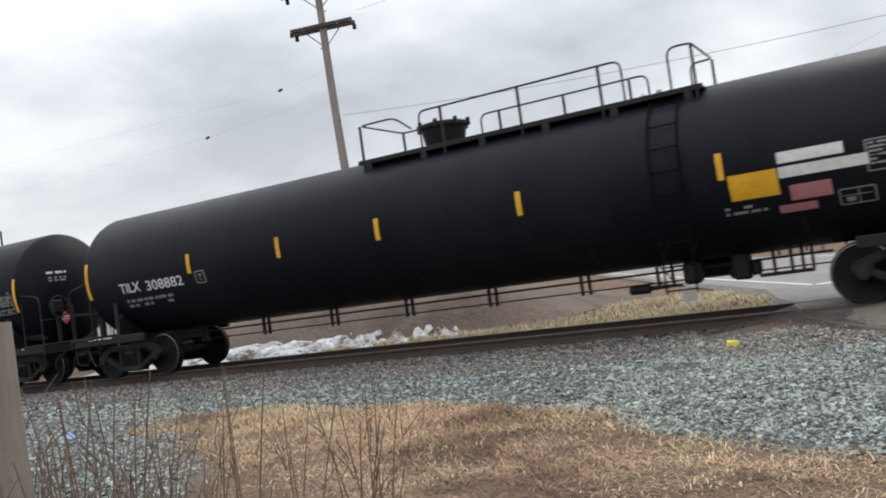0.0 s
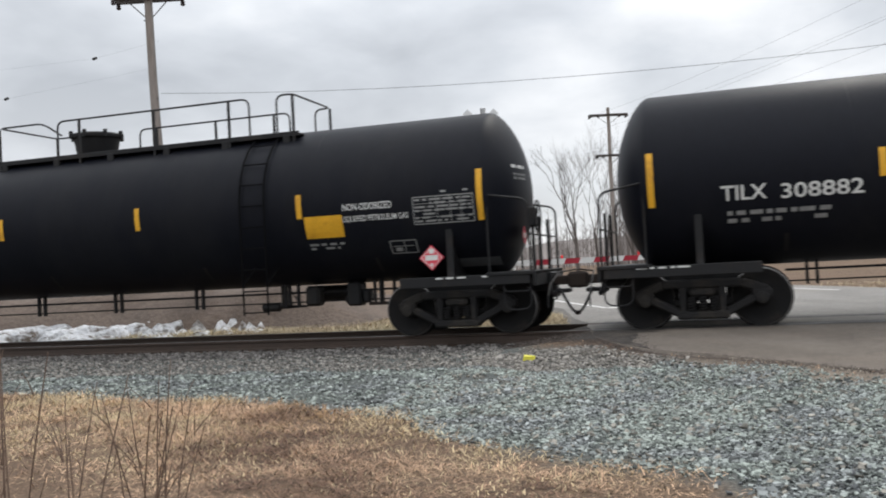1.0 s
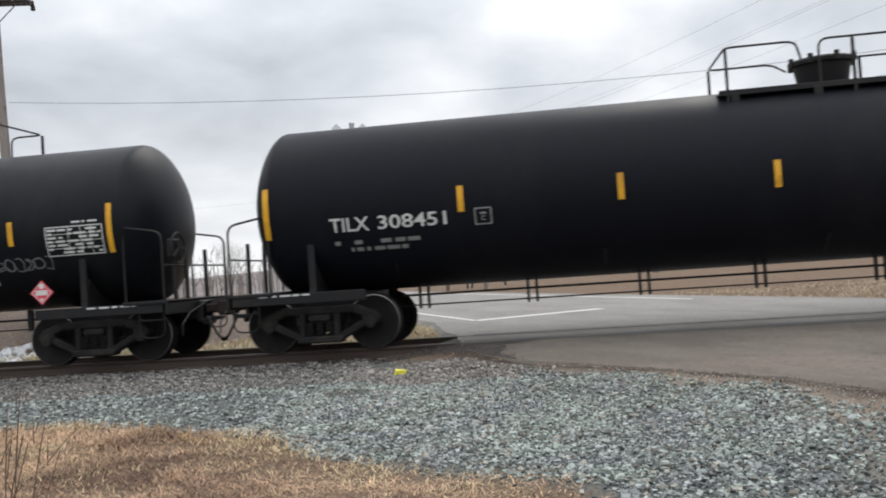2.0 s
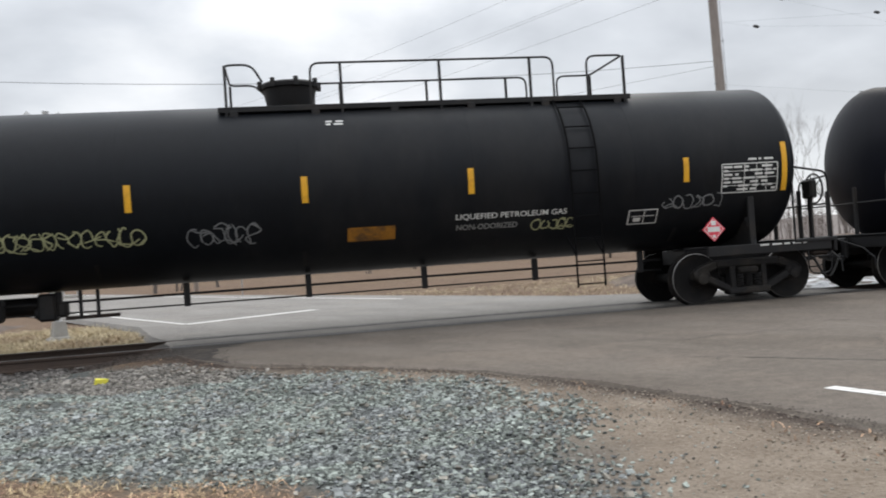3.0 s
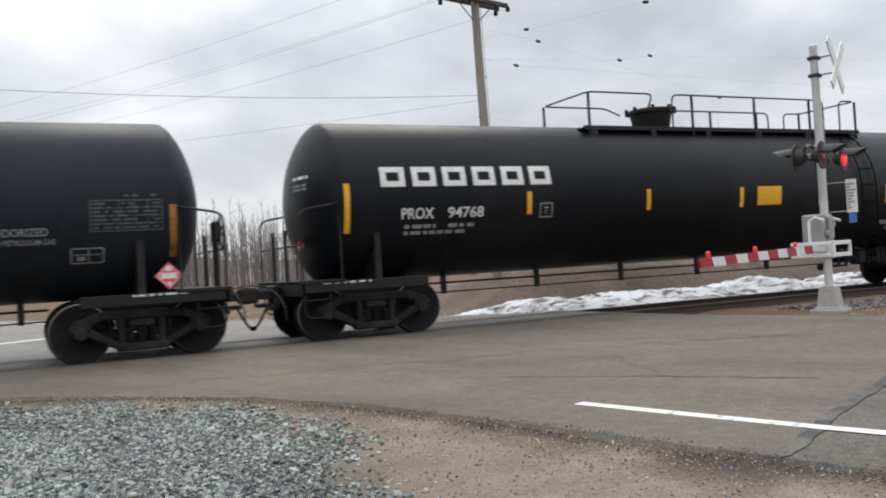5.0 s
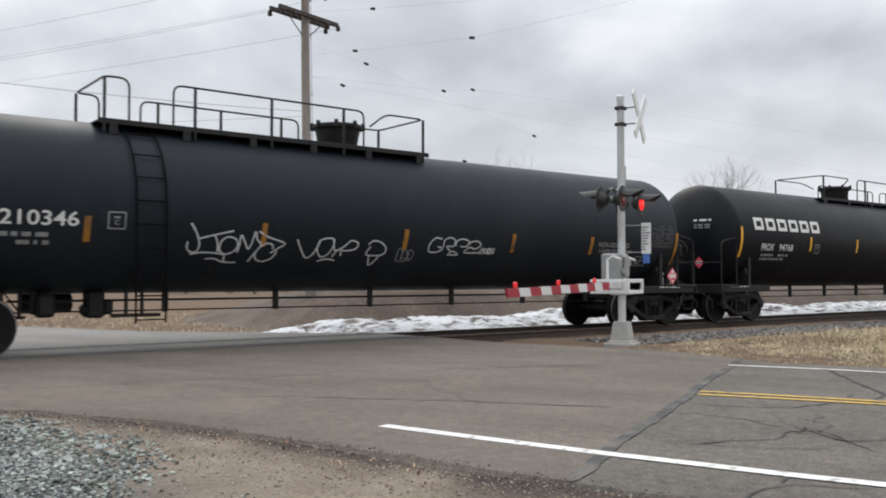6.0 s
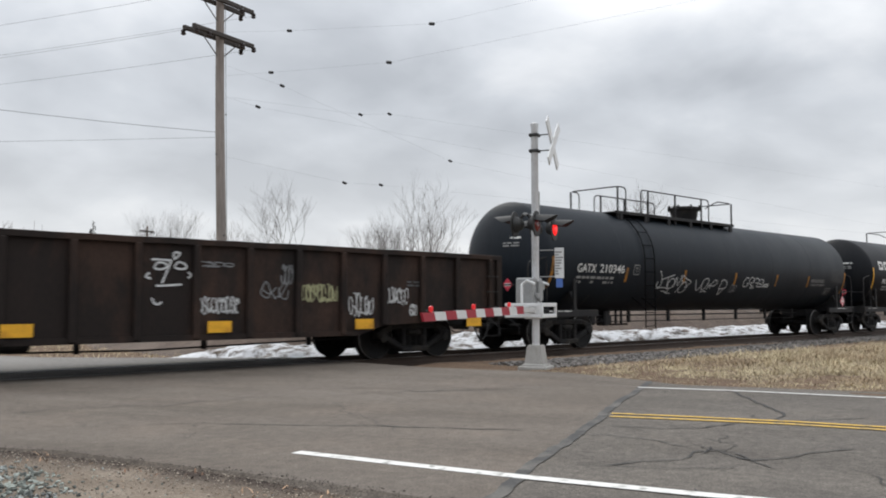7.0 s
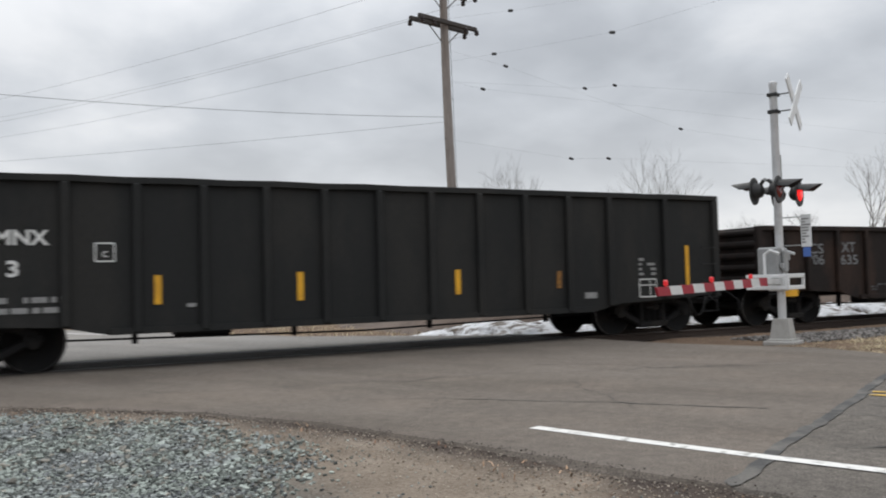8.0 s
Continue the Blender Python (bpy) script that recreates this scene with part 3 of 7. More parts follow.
        if smooth:
            me.shade_smooth()
            me.set_sharp_from_angle(angle=radians(smooth))
        me.update()
        return me


def part(name, geo, material, parent, label="", at=None, smooth=35, fix=True):
    """One mesh object under a thing or a part."""
    ob = new(name, geo if isinstance(geo, bpy.types.Mesh) else geo.mesh(name, material, smooth, fix))
    ob.parent = parent
    if at is not None:
        ob.matrix_basis = at
    return tagged(ob, label)


def base(name, label, category, m=None, group="", kind=""):
    ob = new(name)
    ob.empty_display_size = 0.2
    if m is not None:
        ob.matrix_basis = m
    return tagged(ob, label, category, group, kind)


def letters(text, width, height, bold=0.012):
    """The flat shapes of a word in the built-in font, fitted to a width and a height, centred on 0."""
    cu = bpy.data.curves.new("word", "FONT")
    cu.body, cu.size, cu.offset, cu.resolution_u = text, 1.0, bold, 3
    ob = bpy.data.objects.new("word", cu)
    me = bpy.data.meshes.new_from_object(ob)
    v = np.array([p.co[:2] for p in me.vertices])
    f = [tuple(p.vertices) for p in me.polygons]
    bpy.data.objects.remove(ob)
    bpy.data.meshes.remove(me)
    bpy.data.curves.remove(cu)
    lo, hi = v.min(0), v.max(0)
    v = (v - (lo + hi) / 2) / (hi - lo) * (width, height)
    return v, f


def plate(w, h, n=1, m=4):
    """A flat rectangle in m strips, so that it can follow a round surface."""
    v = [(-w / 2 + w * i / n, -h / 2 + h * j / m) for j in range(m + 1) for i in range(n + 1)]
    f = [(j * (n + 1) + i, j * (n + 1) + i + 1, (j + 1) * (n + 1) + i + 1, (j + 1) * (n + 1) + i) for j in range(m) for i in range(n)]
    return np.array(v), f


def ribbon(pts, w):
    """A brush stroke of width w along flat points."""
    p = np.array(pts, float)
    d = np.gradient(p, axis=0)
    d /= np.linalg.norm(d, axis=1)[:, None] + 1e-9
    s = np.stack([-d[:, 1], d[:, 0]], 1) * w / 2
    v = np.concatenate([p + s, p - s])
    n = len(p)
    return v, [(i, i + 1, n + i + 1, n + i) for i in range(n - 1)]


def smooth_line(ctrl, each=6):
    ctrl = [ctrl[0]] + list(ctrl) + [ctrl[-1]]
    pts = []
    for k in range(1, len(ctrl) - 2):
        p0, p1, p2, p3 = (np.array(c, float) for c in ctrl[k - 1:k + 3])
        for t in np.linspace(0, 1, each + 1)[:-1]:
            pts.append(0.5 * (2 * p1 + (p2 - p0) * t + (2 * p0 - 5 * p1 + 4 * p2 - p3) * t * t + (3 * p1 - p0 - 3 * p2 + p3) * t ** 3))
    pts.append(np.array(ctrl[-2], float))
    return pts


def scribble(w, h, strokes, rng, wide=1.0):
    """Loose overlapping hand-drawn strokes that fill a box, as a sprayed tag does; no letters."""
    items = []
    cell = w / strokes
    for i in range(strokes):
        cx = -w / 2 + cell * (i + 0.5)
        tall = h * rng.uniform(0.75, 1.0)
        t0, turn = rng.uniform(0, 6.28), rng.uniform(3.8, 7.5) * rng.choice((-1, 1))
        loop = [(cx + cell * 0.52 * math.cos(t0 + turn * k / 7) + 0.12 * cell * rng.uniform(-1, 1), tall * 0.44 * math.sin(t0 + turn * k / 7) + rng.uniform(-0.08, 0.08) * h) for k in range(8)]
        items.append(ribbon(smooth_line(loop), wide * rng.uniform(0.018, 0.028)))
        n = rng.choice((3, 4))
        zig = [(cx + rng.uniform(-0.75, 0.75) * cell, (0.5 - k / (n - 1)) * tall * rng.uniform(0.7, 1.05)) for k in range(n)]
        if rng.random() < 0.4:
            items.append(ribbon(smooth_line(zig), wide * rng.uniform(0.016, 0.026)))
        if rng.random() < 0.45 and i + 1 < strokes:
            y0 = rng.uniform(-0.4, 0.4) * h
            items.append(ribbon(smooth_line([(cx - 0.3 * cell, y0), (cx + 0.4 * cell, y0 + rng.uniform(-0.2, 0.2) * h), (cx + 1.1 * cell, y0 + rng.uniform(-0.3, 0.3) * h)]), wide * 0.024))
    # each stroke lies a hair over the one before
    return join([(np.column_stack([v, np.full(len(v), 0.0004 * k)]), f) for k, (v, f) in enumerate(items)])


TANK = dict(r=1.47, z=2.44)   # radius and height of the tank that is being built


def on_tank(flat, x, z, lift=0.006):
    """Wraps flat shapes on the near side of a tank, centred at x and height z."""
    v, f = flat
    r, zc = TANK["r"], TANK["z"]
    a0 = math.asin(max(-1, min(1, (z - zc) / r)))
    g = Geo()
    up = [lift + (p[2] if len(p) > 2 else 0.0) for p in v]
    g.add([(x + p[0], -(r + e) * math.cos(a0 + p[1] / r), zc + (r + e) * math.sin(a0 + p[1] / r)) for p, e in zip(v, up)], f)
    return g


def on_side(flat, x, z, y):
    """Lays flat shapes on an upright plate that faces -y."""
    v, f = flat
    return Geo().add([(x + p[0], y - (p[2] if len(p) > 2 else 0.0), z + p[1]) for p in v], f)


def join(items):
    v, f, k = [], [], 0
    for a, b in items:
        v.append(np.asarray(a))
        f += [tuple(i + k for i in q) for q in b]
        k += len(a)
    return np.concatenate(v), f


def shift(flat, dx, dy):
    return np.asarray(flat[0]) + (dx, dy), flat[1]


def frame_lines(w, h, t=0.02):
    return join([shift(plate(w, t), 0, h / 2), shift(plate(w, t), 0, -h / 2), shift(plate(t, h), -w / 2, 0), shift(plate(t, h), w / 2, 0)])


def small_print(w, h, rows, rng, fill=0.75):
    """Rows of short bars, for stencilling too small to read."""
    items = []
    for j in range(rows):
        y = h / 2 - h * (j + 0.5) / rows
        x = -w / 2
        while x < w / 2 - 0.04:
            n = rng.uniform(0.05, 0.22)
            n = min(n, w / 2 - x)
            if rng.random() < fill:
                items.append(shift(plate(n, h / rows * 0.55, 1, 1), x + n / 2, y))
            x += n + rng.uniform(0.03, 0.07)
    return join(items)

# ---------------------------------------------------------------- ground, track, road
from mathutils import geometry

RNG = random.Random(7)
NP = np.random.default_rng(11)
ROAD_U, ROAD_N = np.array((-0.387, 0.922)), np.array((0.922, 0.387))   # along the road (away over the track) and across it


def road_point(s, o):
    return ROAD_U * s + ROAD_N * o


def turf_edge(x):
    """Where the dead grass gives way to crushed stone, as y over x."""
    return np.interp(x, [-30, -8.5, -5.8, -3.5, -2.6, -1.96, -1.0, -0.07, 0.3, 1.7], [9.6, 8.9, 8.5, 7.8, 7.5, 6.5, 5.75, 5.36, 4.2, 2.0])


def stone_edge(y):
    """The far side of the crushed stone towards the road, as x over y."""
    return np.interp(y, [2, 4.9, 6.2, 8.0, 9.6, 10.6, 12.5, 14], [1.5, 1.66, 1.8, 1.5, 0.3, -0.75, -2.3, -2.8])


def kerbless_edge(y):
    """The near edge of the asphalt, as x over y."""
    return np.interp(y, [-60, 0.6, 3.27, 5.45, 7.3, 8.6, 10.23, 11.42, 12.6, 13.6, 15], [30.4, 4.96, 3.85, 3.25, 2.63, 1.91, 0.4, -0.77, -1.4, -1.75, -1.9])


def gravel_mask(x, y):
    a = np.clip((y - turf_edge(x)) / 0.35 + 0.5, 0, 1)
    a = np.maximum(a, np.clip((-x / np.maximum(y, 0.5) - 1.03) / 0.12, 0, 1) * np.clip((-2.2 - x) / 1.2, 0, 1) * np.clip((y - 1.8) / 1.6, 0, 1))
    b = np.clip((stone_edge(y) - x) / 0.8 + 0.5, 0, 1)
    return a * b * (y < 14.2) * np.clip((y - 1.2) / 1.5, 0, 1)


def dirt_mask(x, y):
    return np.clip((x - 0.1 + 0.25 * (y - 5)) / 0.8, 0, 1) * (x < 11) * (y < 14.2) * (y > -40)


def ground_z(x, y):
    """Height of the open ground: low beside the ballast, nearly level with the asphalt at the road."""
    z = -0.16 + 0.0 * x
    near_road = np.clip(1 - np.abs(x - kerbless_edge(y) + 0.2) / 2.2, 0, 1) * (y < 15)
    z = z + 0.135 * near_road * near_road * (3 - 2 * near_road)
    right = np.clip((x - 9) / 3, 0, 1) * (y < 13.4) * np.clip((34 - x) / 10, 0, 1)
    z = z + 0.14 * right
    return z


def build_ground():
    xs = np.concatenate([[-3000, -1500, -700, -350, -180, -100, -60, -40], np.arange(-30, 34, 0.22), [36, 40, 46, 55, 70, 100, 180, 350, 700, 1500, 3000]])
    ys = np.concatenate([[-3000, -1200, -400, -150, -60, -30, -15, -6, -2, 0], np.arange(1, 15, 0.22), np.arange(15, 30, 0.6), [33, 38, 46, 60, 90, 150, 300, 700, 1500, 3000]])
    X, Y = np.meshgrid(xs, ys)
    wob = np.array([noise.noise((x * 1.3, y * 1.3, 0)) for x, y in zip(X.ravel(), Y.ravel())]).reshape(X.shape)
    wob2 = np.array([noise.noise((x * 0.4, y * 0.4, 5)) for x, y in zip(X.ravel(), Y.ravel())]).reshape(X.shape)
    Z = ground_z(X, Y) + 0.022 * wob + 0.03 * wob2 * (np.abs(X) < 200)
    Z = np.where((Y > 13) & (Y < 18), np.minimum(Z, -0.2), Z)
    v = np.stack([X, Y, Z], -1).reshape(-1, 3)
    nx, ny = len(xs), len(ys)
    f = [(j * nx + i, j * nx + i + 1, (j + 1) * nx + i + 1, (j + 1) * nx + i) for j in range(ny - 1) for i in range(nx - 1)]
    me = bpy.data.meshes.new("ground")
    me.from_pydata(v.tolist(), [], f)
    shift_x, shift_y = X + 0.35 * wob, Y + 0.3 * wob2 + 0.2 * wob
    for key, val in (("gravel", gravel_mask(shift_x, shift_y)), ("dirt", dirt_mask(shift_x, shift_y)), ("edge", np.clip(1.3 - np.abs(shift_x - kerbless_edge(Y) + 0.08) / (0.34 + 0.14 * wob), 0, 1.0) * (Y < 14.2) * (Y > -20))):
        at = me.attributes.new(key, "FLOAT", "POINT")
        at.data.foreach_set("value", val.astype(np.float32).ravel())
    me.materials.append(M["ground"])
    me.shade_smooth()
    tagged(new("ground", me), "dry brown winter ground of dead grass, dirt and stone", "ground", kind="structure")


def slab(name, outline, z0, z1, material, parent=None, label=""):
    """A slab of asphalt on an outline given anticlockwise, with a crumbled, slanting rim."""
    pts = []
    n = len(outline)
    for i in range(n):
        a, b = np.array(outline[i], float), np.array(outline[(i + 1) % n], float)
        d = np.linalg.norm(b - a)
        k = max(1, int(d / 0.35)) if d < 30 else 1
        for j in range(k):
            p = a + (b - a) * j / k
            if d < 30:
                p = p + 0.05 * np.array((noise.noise((*(p * 2.2), 1)), noise.noise((*(p * 2.2), 9))))
            pts.append(p)
    pts = np.array(pts)
    run = np.roll(pts, -1, 0) - np.roll(pts, 1, 0)
    area = np.sum(pts[:, 0] * np.roll(pts[:, 1], -1) - np.roll(pts[:, 0], -1) * pts[:, 1])
    out = np.stack([run[:, 1], -run[:, 0]], 1) * np.sign(area)
    out /= np.linalg.norm(out, axis=1)[:, None] + 1e-9
    bm = bmesh.new()
    top = [bm.verts.new((*p, z1)) for p in pts]
    bot = [bm.verts.new((*(p + 0.10 * o), z0)) for p, o in zip(pts, out)]
    for a, b, c in geometry.tessellate_polygon([[Vector((*p, 0)) for p in pts]]):
        bm.faces.new((top[a], top[b], top[c]))
    for i in range(len(top)):
        j = (i + 1) % len(top)
        bm.faces.new((top[i], bot[i], bot[j], top[j]))
    bmesh.ops.recalc_face_normals(bm, faces=bm.faces)
    me = bpy.data.meshes.new(name)
    bm.to_mesh(me)
    bm.free()
    me.materials.append(material)
    ob = new(name, me)
    ob.parent = parent
    return tagged(ob, label)


def strip(name, pts, w, z, material, parent, label=""):
    """A painted line, 4 mm above the asphalt."""
    v, f = ribbon(pts, w)
    g = Geo().add([(p[0], p[1], z) for p in v], f)
    return part(name, g, material, parent, label, smooth=0, fix=False)


def crack(name, line, w, parent, rough=0.07, seed=0, material=None, even=False):
    """A jagged crack through points; even: a filled seam of nearly constant width."""
    q = np.array(line, float)
    run = np.concatenate([[0], np.cumsum(np.linalg.norm(np.diff(q, axis=0), axis=1))])
    n = max(8, int(run[-1] / 0.07))
    t = np.linspace(0, 1, n)
    p = np.column_stack([np.interp(t * run[-1], run, q[:, k]) for k in (0, 1)])
    d = np.gradient(p, axis=0)
    d /= np.linalg.norm(d, axis=1)[:, None]
    side = np.stack([-d[:, 1], d[:, 0]], 1)
    off = np.array([noise.noise((k * run[-1] * 1.1 + seed, seed * 1.7, 2)) + 0.5 * noise.noise((k * run[-1] * 4.0, seed * 3.1, 5)) for k in t]) * rough
    p = p + side * off[:, None]
    low, high = (0.8, 0.3) if even else (0.3, 1.1)
    wid = w * (low + high * np.array([abs(noise.noise((k * run[-1] * 3.0, seed * 2.3, 8))) for k in t]))
    wid[0] = wid[-1] = 0.004
    ss = side * wid[:, None] / 2
    v = [(x[0], x[1], 0.0006) for x in np.concatenate([p + ss, p - ss])]
    g = Geo().add(v, [(i, i + 1, n + i + 1, n + i) for i in range(n - 1)])
    return part(name, g, material or M["seal"], parent, smooth=0, fix=False)


def build_road():
    road = base("road", "worn grey asphalt road with cracks and painted lines", "road", kind="structure")
    z = -0.003
    ny = RAIL_Y - 0.06
    left = [(kerbless_edge(y), y) for y in (13.9, 13.2, 12.6, 11.9, 11.42, 10.8, 10.23, 9.4, 8.6, 7.95, 7.3, 6.4, 5.45, 4.4, 3.27, 2.0, 0.6, -4, -15, -60)]
    far_r = [tuple(road_point(s, 13.2)) for s in (-60, -20, -12, -8, -4, 0, 2, 4)]
    # the older, cracked stretch begins at a seam across the road
    seam = [(3.75, 3.62), (4.47, 4.02), (5.58, 4.61), (6.42, 4.99), (7.27, 5.46), (8.98, 6.34), (10.48, 7.07), (11.55, 7.6)]
    near = [(-1.9, ny)] + [p for p in left if p[1] > 3.6] + seam + [(11.75, 8.6), (11.9, 9.6), (11.4, 10.9), (11.0, 12.2), (10.9, 13.4), (10.9, ny)]
    slab("pavement_slab", near, -0.12, z, M["asphalt"], road)
    old = [p for p in left if p[1] < 3.5] + [p for p in far_r if p[1] < 7.4] + seam[::-1]
    slab("pavement_slab", old, -0.12, z - 0.004, M["asphalt_old"], road)
    slab("pavement_slab", [(-1.9, RAIL_Y + 0.11), (10.9, RAIL_Y + 0.11), (10.7, RAIL_Y + 1.39), (-2.1, RAIL_Y + 1.39)], -0.12, z, M["asphalt_pale"], road)
    fy = RAIL_Y + 1.56
    fl = [tuple(road_point(s, 5.1)) for s in (21, 24, 30, 45, 90, 200)]
    fr = [tuple(road_point(s, 14.1)) for s in (200, 90, 45, 30, 22, 16)]
    slab("pavement_slab", [(-2.1, fy), (10.6, fy)] + fr[::-1] + fl[::-1] + [(-3.0, 19.5), (-2.6, 17.6)], -0.12, z, M["asphalt_pale"], road)
    zz = 0.001
    # edge lines, centre lines, stop line beyond the track
    strip("edge_line", [(3.98, 5.94), (4.25, 5.0), (4.54, 4.06), (4.93, 2.94), (5.3, 2.02), (6.4, -0.7), (12, -14), (24, -42)], 0.13, zz, M["line_w"], road)
    strip("edge_line", [(10.54, 7.15), (10.85, 6.5), (11.11, 5.93), (11.68, 4.1), (12.7, 1.5), (18, -12), (29, -40)], 0.10, zz, M["line_w"], road)
    for o in (0.0, 0.22):
        strip("centre_line", [(7.63 + o, 5.54 + o * 0.6), (8.02 + o, 4.8 + o * 0.4), (8.43 + o, 3.98), (8.72 + o, 3.1), (9.6 + o, 0.9), (15 + o, -12), (26 + o, -40)], 0.095, zz, M["line_y"], road)
    strip("edge_line", [tuple(road_point(s, 5.97)) for s in (20.2, 24, 28, 34, 60, 120)], 0.12, zz, M["line_w"], road)
    strip("stop_line", [(-2.3, 20.9), (-0.8, 21.9), (0.75, 23.0)], 0.35, zz, M["line_w"], road, "white stop line beyond the track")
    strip("edge_line", [tuple(road_point(s, 12.9)) for s in (22, 28, 34, 60, 120)], 0.12, zz, M["line_w"], road)
    # dark strips painted for the shaded flangeways and rail sides, damp dirt dragged over the corner of the asphalt
    for y in (RAIL_Y - 0.14, RAIL_Y + 0.19, RAIL_Y + 1.31, RAIL_Y + 1.66):
        strip("flangeway_seal", [(x, y + 0.012 * noise.noise((x, y, 0))) for x in np.linspace(-1.85, 10.8, 26)], 0.15, zz, M["hose"], road, "dark strip standing in for the shaded flangeway along the rail")
    g, n = Geo(), 44
    v = []
    for i in range(n + 1):
        y = RAIL_Y - 0.25 - 2.9 * i / n
        w = np.interp(y, [11.5, 12.4, 13.4, 14.4], [0.05, 0.28, 0.62, 1.25]) * (1 + 0.4 * noise.noise((y * 2.3, 1, 0)))
        v += [(kerbless_edge(y) + 0.015, y, zz), (kerbless_edge(y) + w * 0.5, y, zz + 0.0008), (kerbless_edge(y) + w * (1 + 0.25 * noise.noise((y * 6, 4, 0))), y, zz)]
    f = [(3 * i + j, 3 * i + j + 1, 3 * i + j + 4, 3 * i + j + 3) for i in range(n) for j in (0, 1)]
    part("dirt_smear", g.add(v, f), M["dark_dirt"], road, "damp dirt smeared over the asphalt", smooth=60)
    # seam and cracks
    crack("seam", seam, 0.12, road, 0.05, 40, M["patch"], True)
    for k, (w, line) in enumerate(((0.050, ((5.3, 3.91), (5.74, 3.74), (5.94, 3.64), (6.34, 3.76), (6.55, 3.6))),
                    (0.055, ((7.1, 5.18), (7.22, 4.71), (7.5, 4.41), (8.03, 4.41), (8.66, 4.11), (9.5, 3.6))),
                    (0.050, ((4.3, 7.9), (5.25, 6.78), (5.97, 5.83), (6.22, 5.49))),
                    (0.045, ((6.25, 5.12), (6.58, 4.74), (6.62, 4.34), (6.45, 3.93))),
                    (0.075, ((11.14, 5.98), (10.27, 5.32), (9.72, 4.84), (9.04, 4.34), (8.5, 4.1))),
                    (0.045, ((6.9, 10.4), (7.9, 9.4), (7.87, 8.82), (8.81, 8.38), (9.7, 7.9))),
                    (0.045, ((4.0, 2.7), (4.25, 2.78), (4.52, 2.83), (4.73, 2.74), (4.99, 2.47))),
                    (0.050, ((6.55, 3.75), (6.4, 3.46), (6.32, 3.28), (6.61, 3.14), (7.4, 2.9))),
                    (0.040, ((5.07, 3.03), (4.74, 2.8))),
                    (0.030, ((2.9, 8.9), (4.0, 8.1), (4.3, 7.9))))):
        crack("crack", line, w * 0.8, road, 0.09, 100 + k)
    crack("crack", ((6.5, 10.8), (10.2, 10.0)), 0.015, road, 0.3, 12)
    crack("crack", ((3.6, 7.2), (4.3, 8.1)), 0.012, road, 0.3, 13)
    crack("crack", ((5.4, 6.2), (6.2, 8.8)), 0.015, road, 0.3, 14)
    crack("crack", ((1.6, 10.6), (9.8, 8.4)), 0.026, road, 0.35, 15)
    crack("crack", ((0.8, 12.2), (6.0, 12.6)), 0.014, road, 0.3, 16)
    crack("crack", ((2.8, 8.4), (3.6, 11.5)), 0.013, road, 0.3, 17)
    crack("crack", ((7.5, 12.8), (8.8, 8.0)), 0.014, road, 0.3, 18)
    for i in range(46):
        s, o = RNG.uniform(-6, 2), RNG.uniform(6.3, 9.2)
        p = road_point(s, o)
        q = p + np.array((RNG.uniform(-0.9, 0.9), RNG.uniform(-0.9, 0.9)))
        if min(p[1], q[1]) < 5.0 and max(p[1], q[1]) < 5.2:
            crack("crack", (p, q), RNG.uniform(0.014, 0.034), road, 0.2, 60 + i)


def build_track():
    track = base("railway_track", "rusty steel rails on dark ties in grey ballast", "railway track", kind="structure")
    # rail section: foot, web, head
    half = [(0.070, -0.180), (0.070, -0.168), (0.012, -0.145), (0.009, -0.050), (0.034, -0.040), (0.037, -0.012), (0.028, 0.0)]
    sec = half + [(-x, z) for x, z in half[::-1]]
    for y in (RAIL_Y, RAIL_Y + 1.505):
        g = Geo().prism([(y + a, b) for a, b in sec], -220, 260, "x")
        r = part("rail", g, M["rail"], track, smooth=0)
        part("running_band", Geo().box(-220, 260, y - 0.022, y + 0.022, 0.0, 0.0015), M["tread"], r, "polished top of the rail", smooth=0)
    tie = Geo().box(-0.115, 0.115, -1.3, 1.3, -0.34, -0.185, 0.012).mesh("tie", M["tie"], 0)
    plate_me = Geo().box(-0.1, 0.1, -0.17, 0.17, -0.186, -0.166, 0.004).mesh("tie_plate", M["rail"], 0)
    for k in range(280):
        x = -62 + k * 0.5
        t = part("tie", tie, None, track, at=pose(x + RNG.uniform(-0.03, 0.03), TRACK_Y + RNG.uniform(-0.03, 0.03), RNG.uniform(-0.008, 0.006), 0, 0, RNG.uniform(-0.8, 0.8)))
        if -1.9 < x < 10.9:
            continue
        for s in (-0.7525, 0.7525):
            part("tie_plate", plate_me, None, t, at=pose(0, s, 0))
    # ballast bed
    prof = [(-3.3, -0.34), (-2.75, -0.27), (-2.15, -0.225), (-1.55, -0.20), (-0.8, -0.215), (0, -0.21), (0.8, -0.215), (1.6, -0.20), (2.2, -0.24), (3.0, -0.34)]
    xs = np.concatenate([[-220, -120, -70], np.arange(-50, 60, 0.5), [70, 120, 260]])
    v, f = [], []
    for x in xs:
        for y, z in prof:
            v.append((x, TRACK_Y + y + 0.1 * noise.noise((x, y, 3)), z + 0.03 * noise.noise((x * 1.7, y * 1.7, 0))))
    n = len(prof)
    for i in range(len(xs) - 1):
        f += [(i * n + j, (i + 1) * n + j, (i + 1) * n + j + 1, i * n + j + 1) for j in range(n - 1)]
    part("ballast_bed", Geo().add(v, f), M["ballast"], track, smooth=60)


def build_aprons():
    """Damp dirt that ramps up from the ballast to the edge of the crossing."""
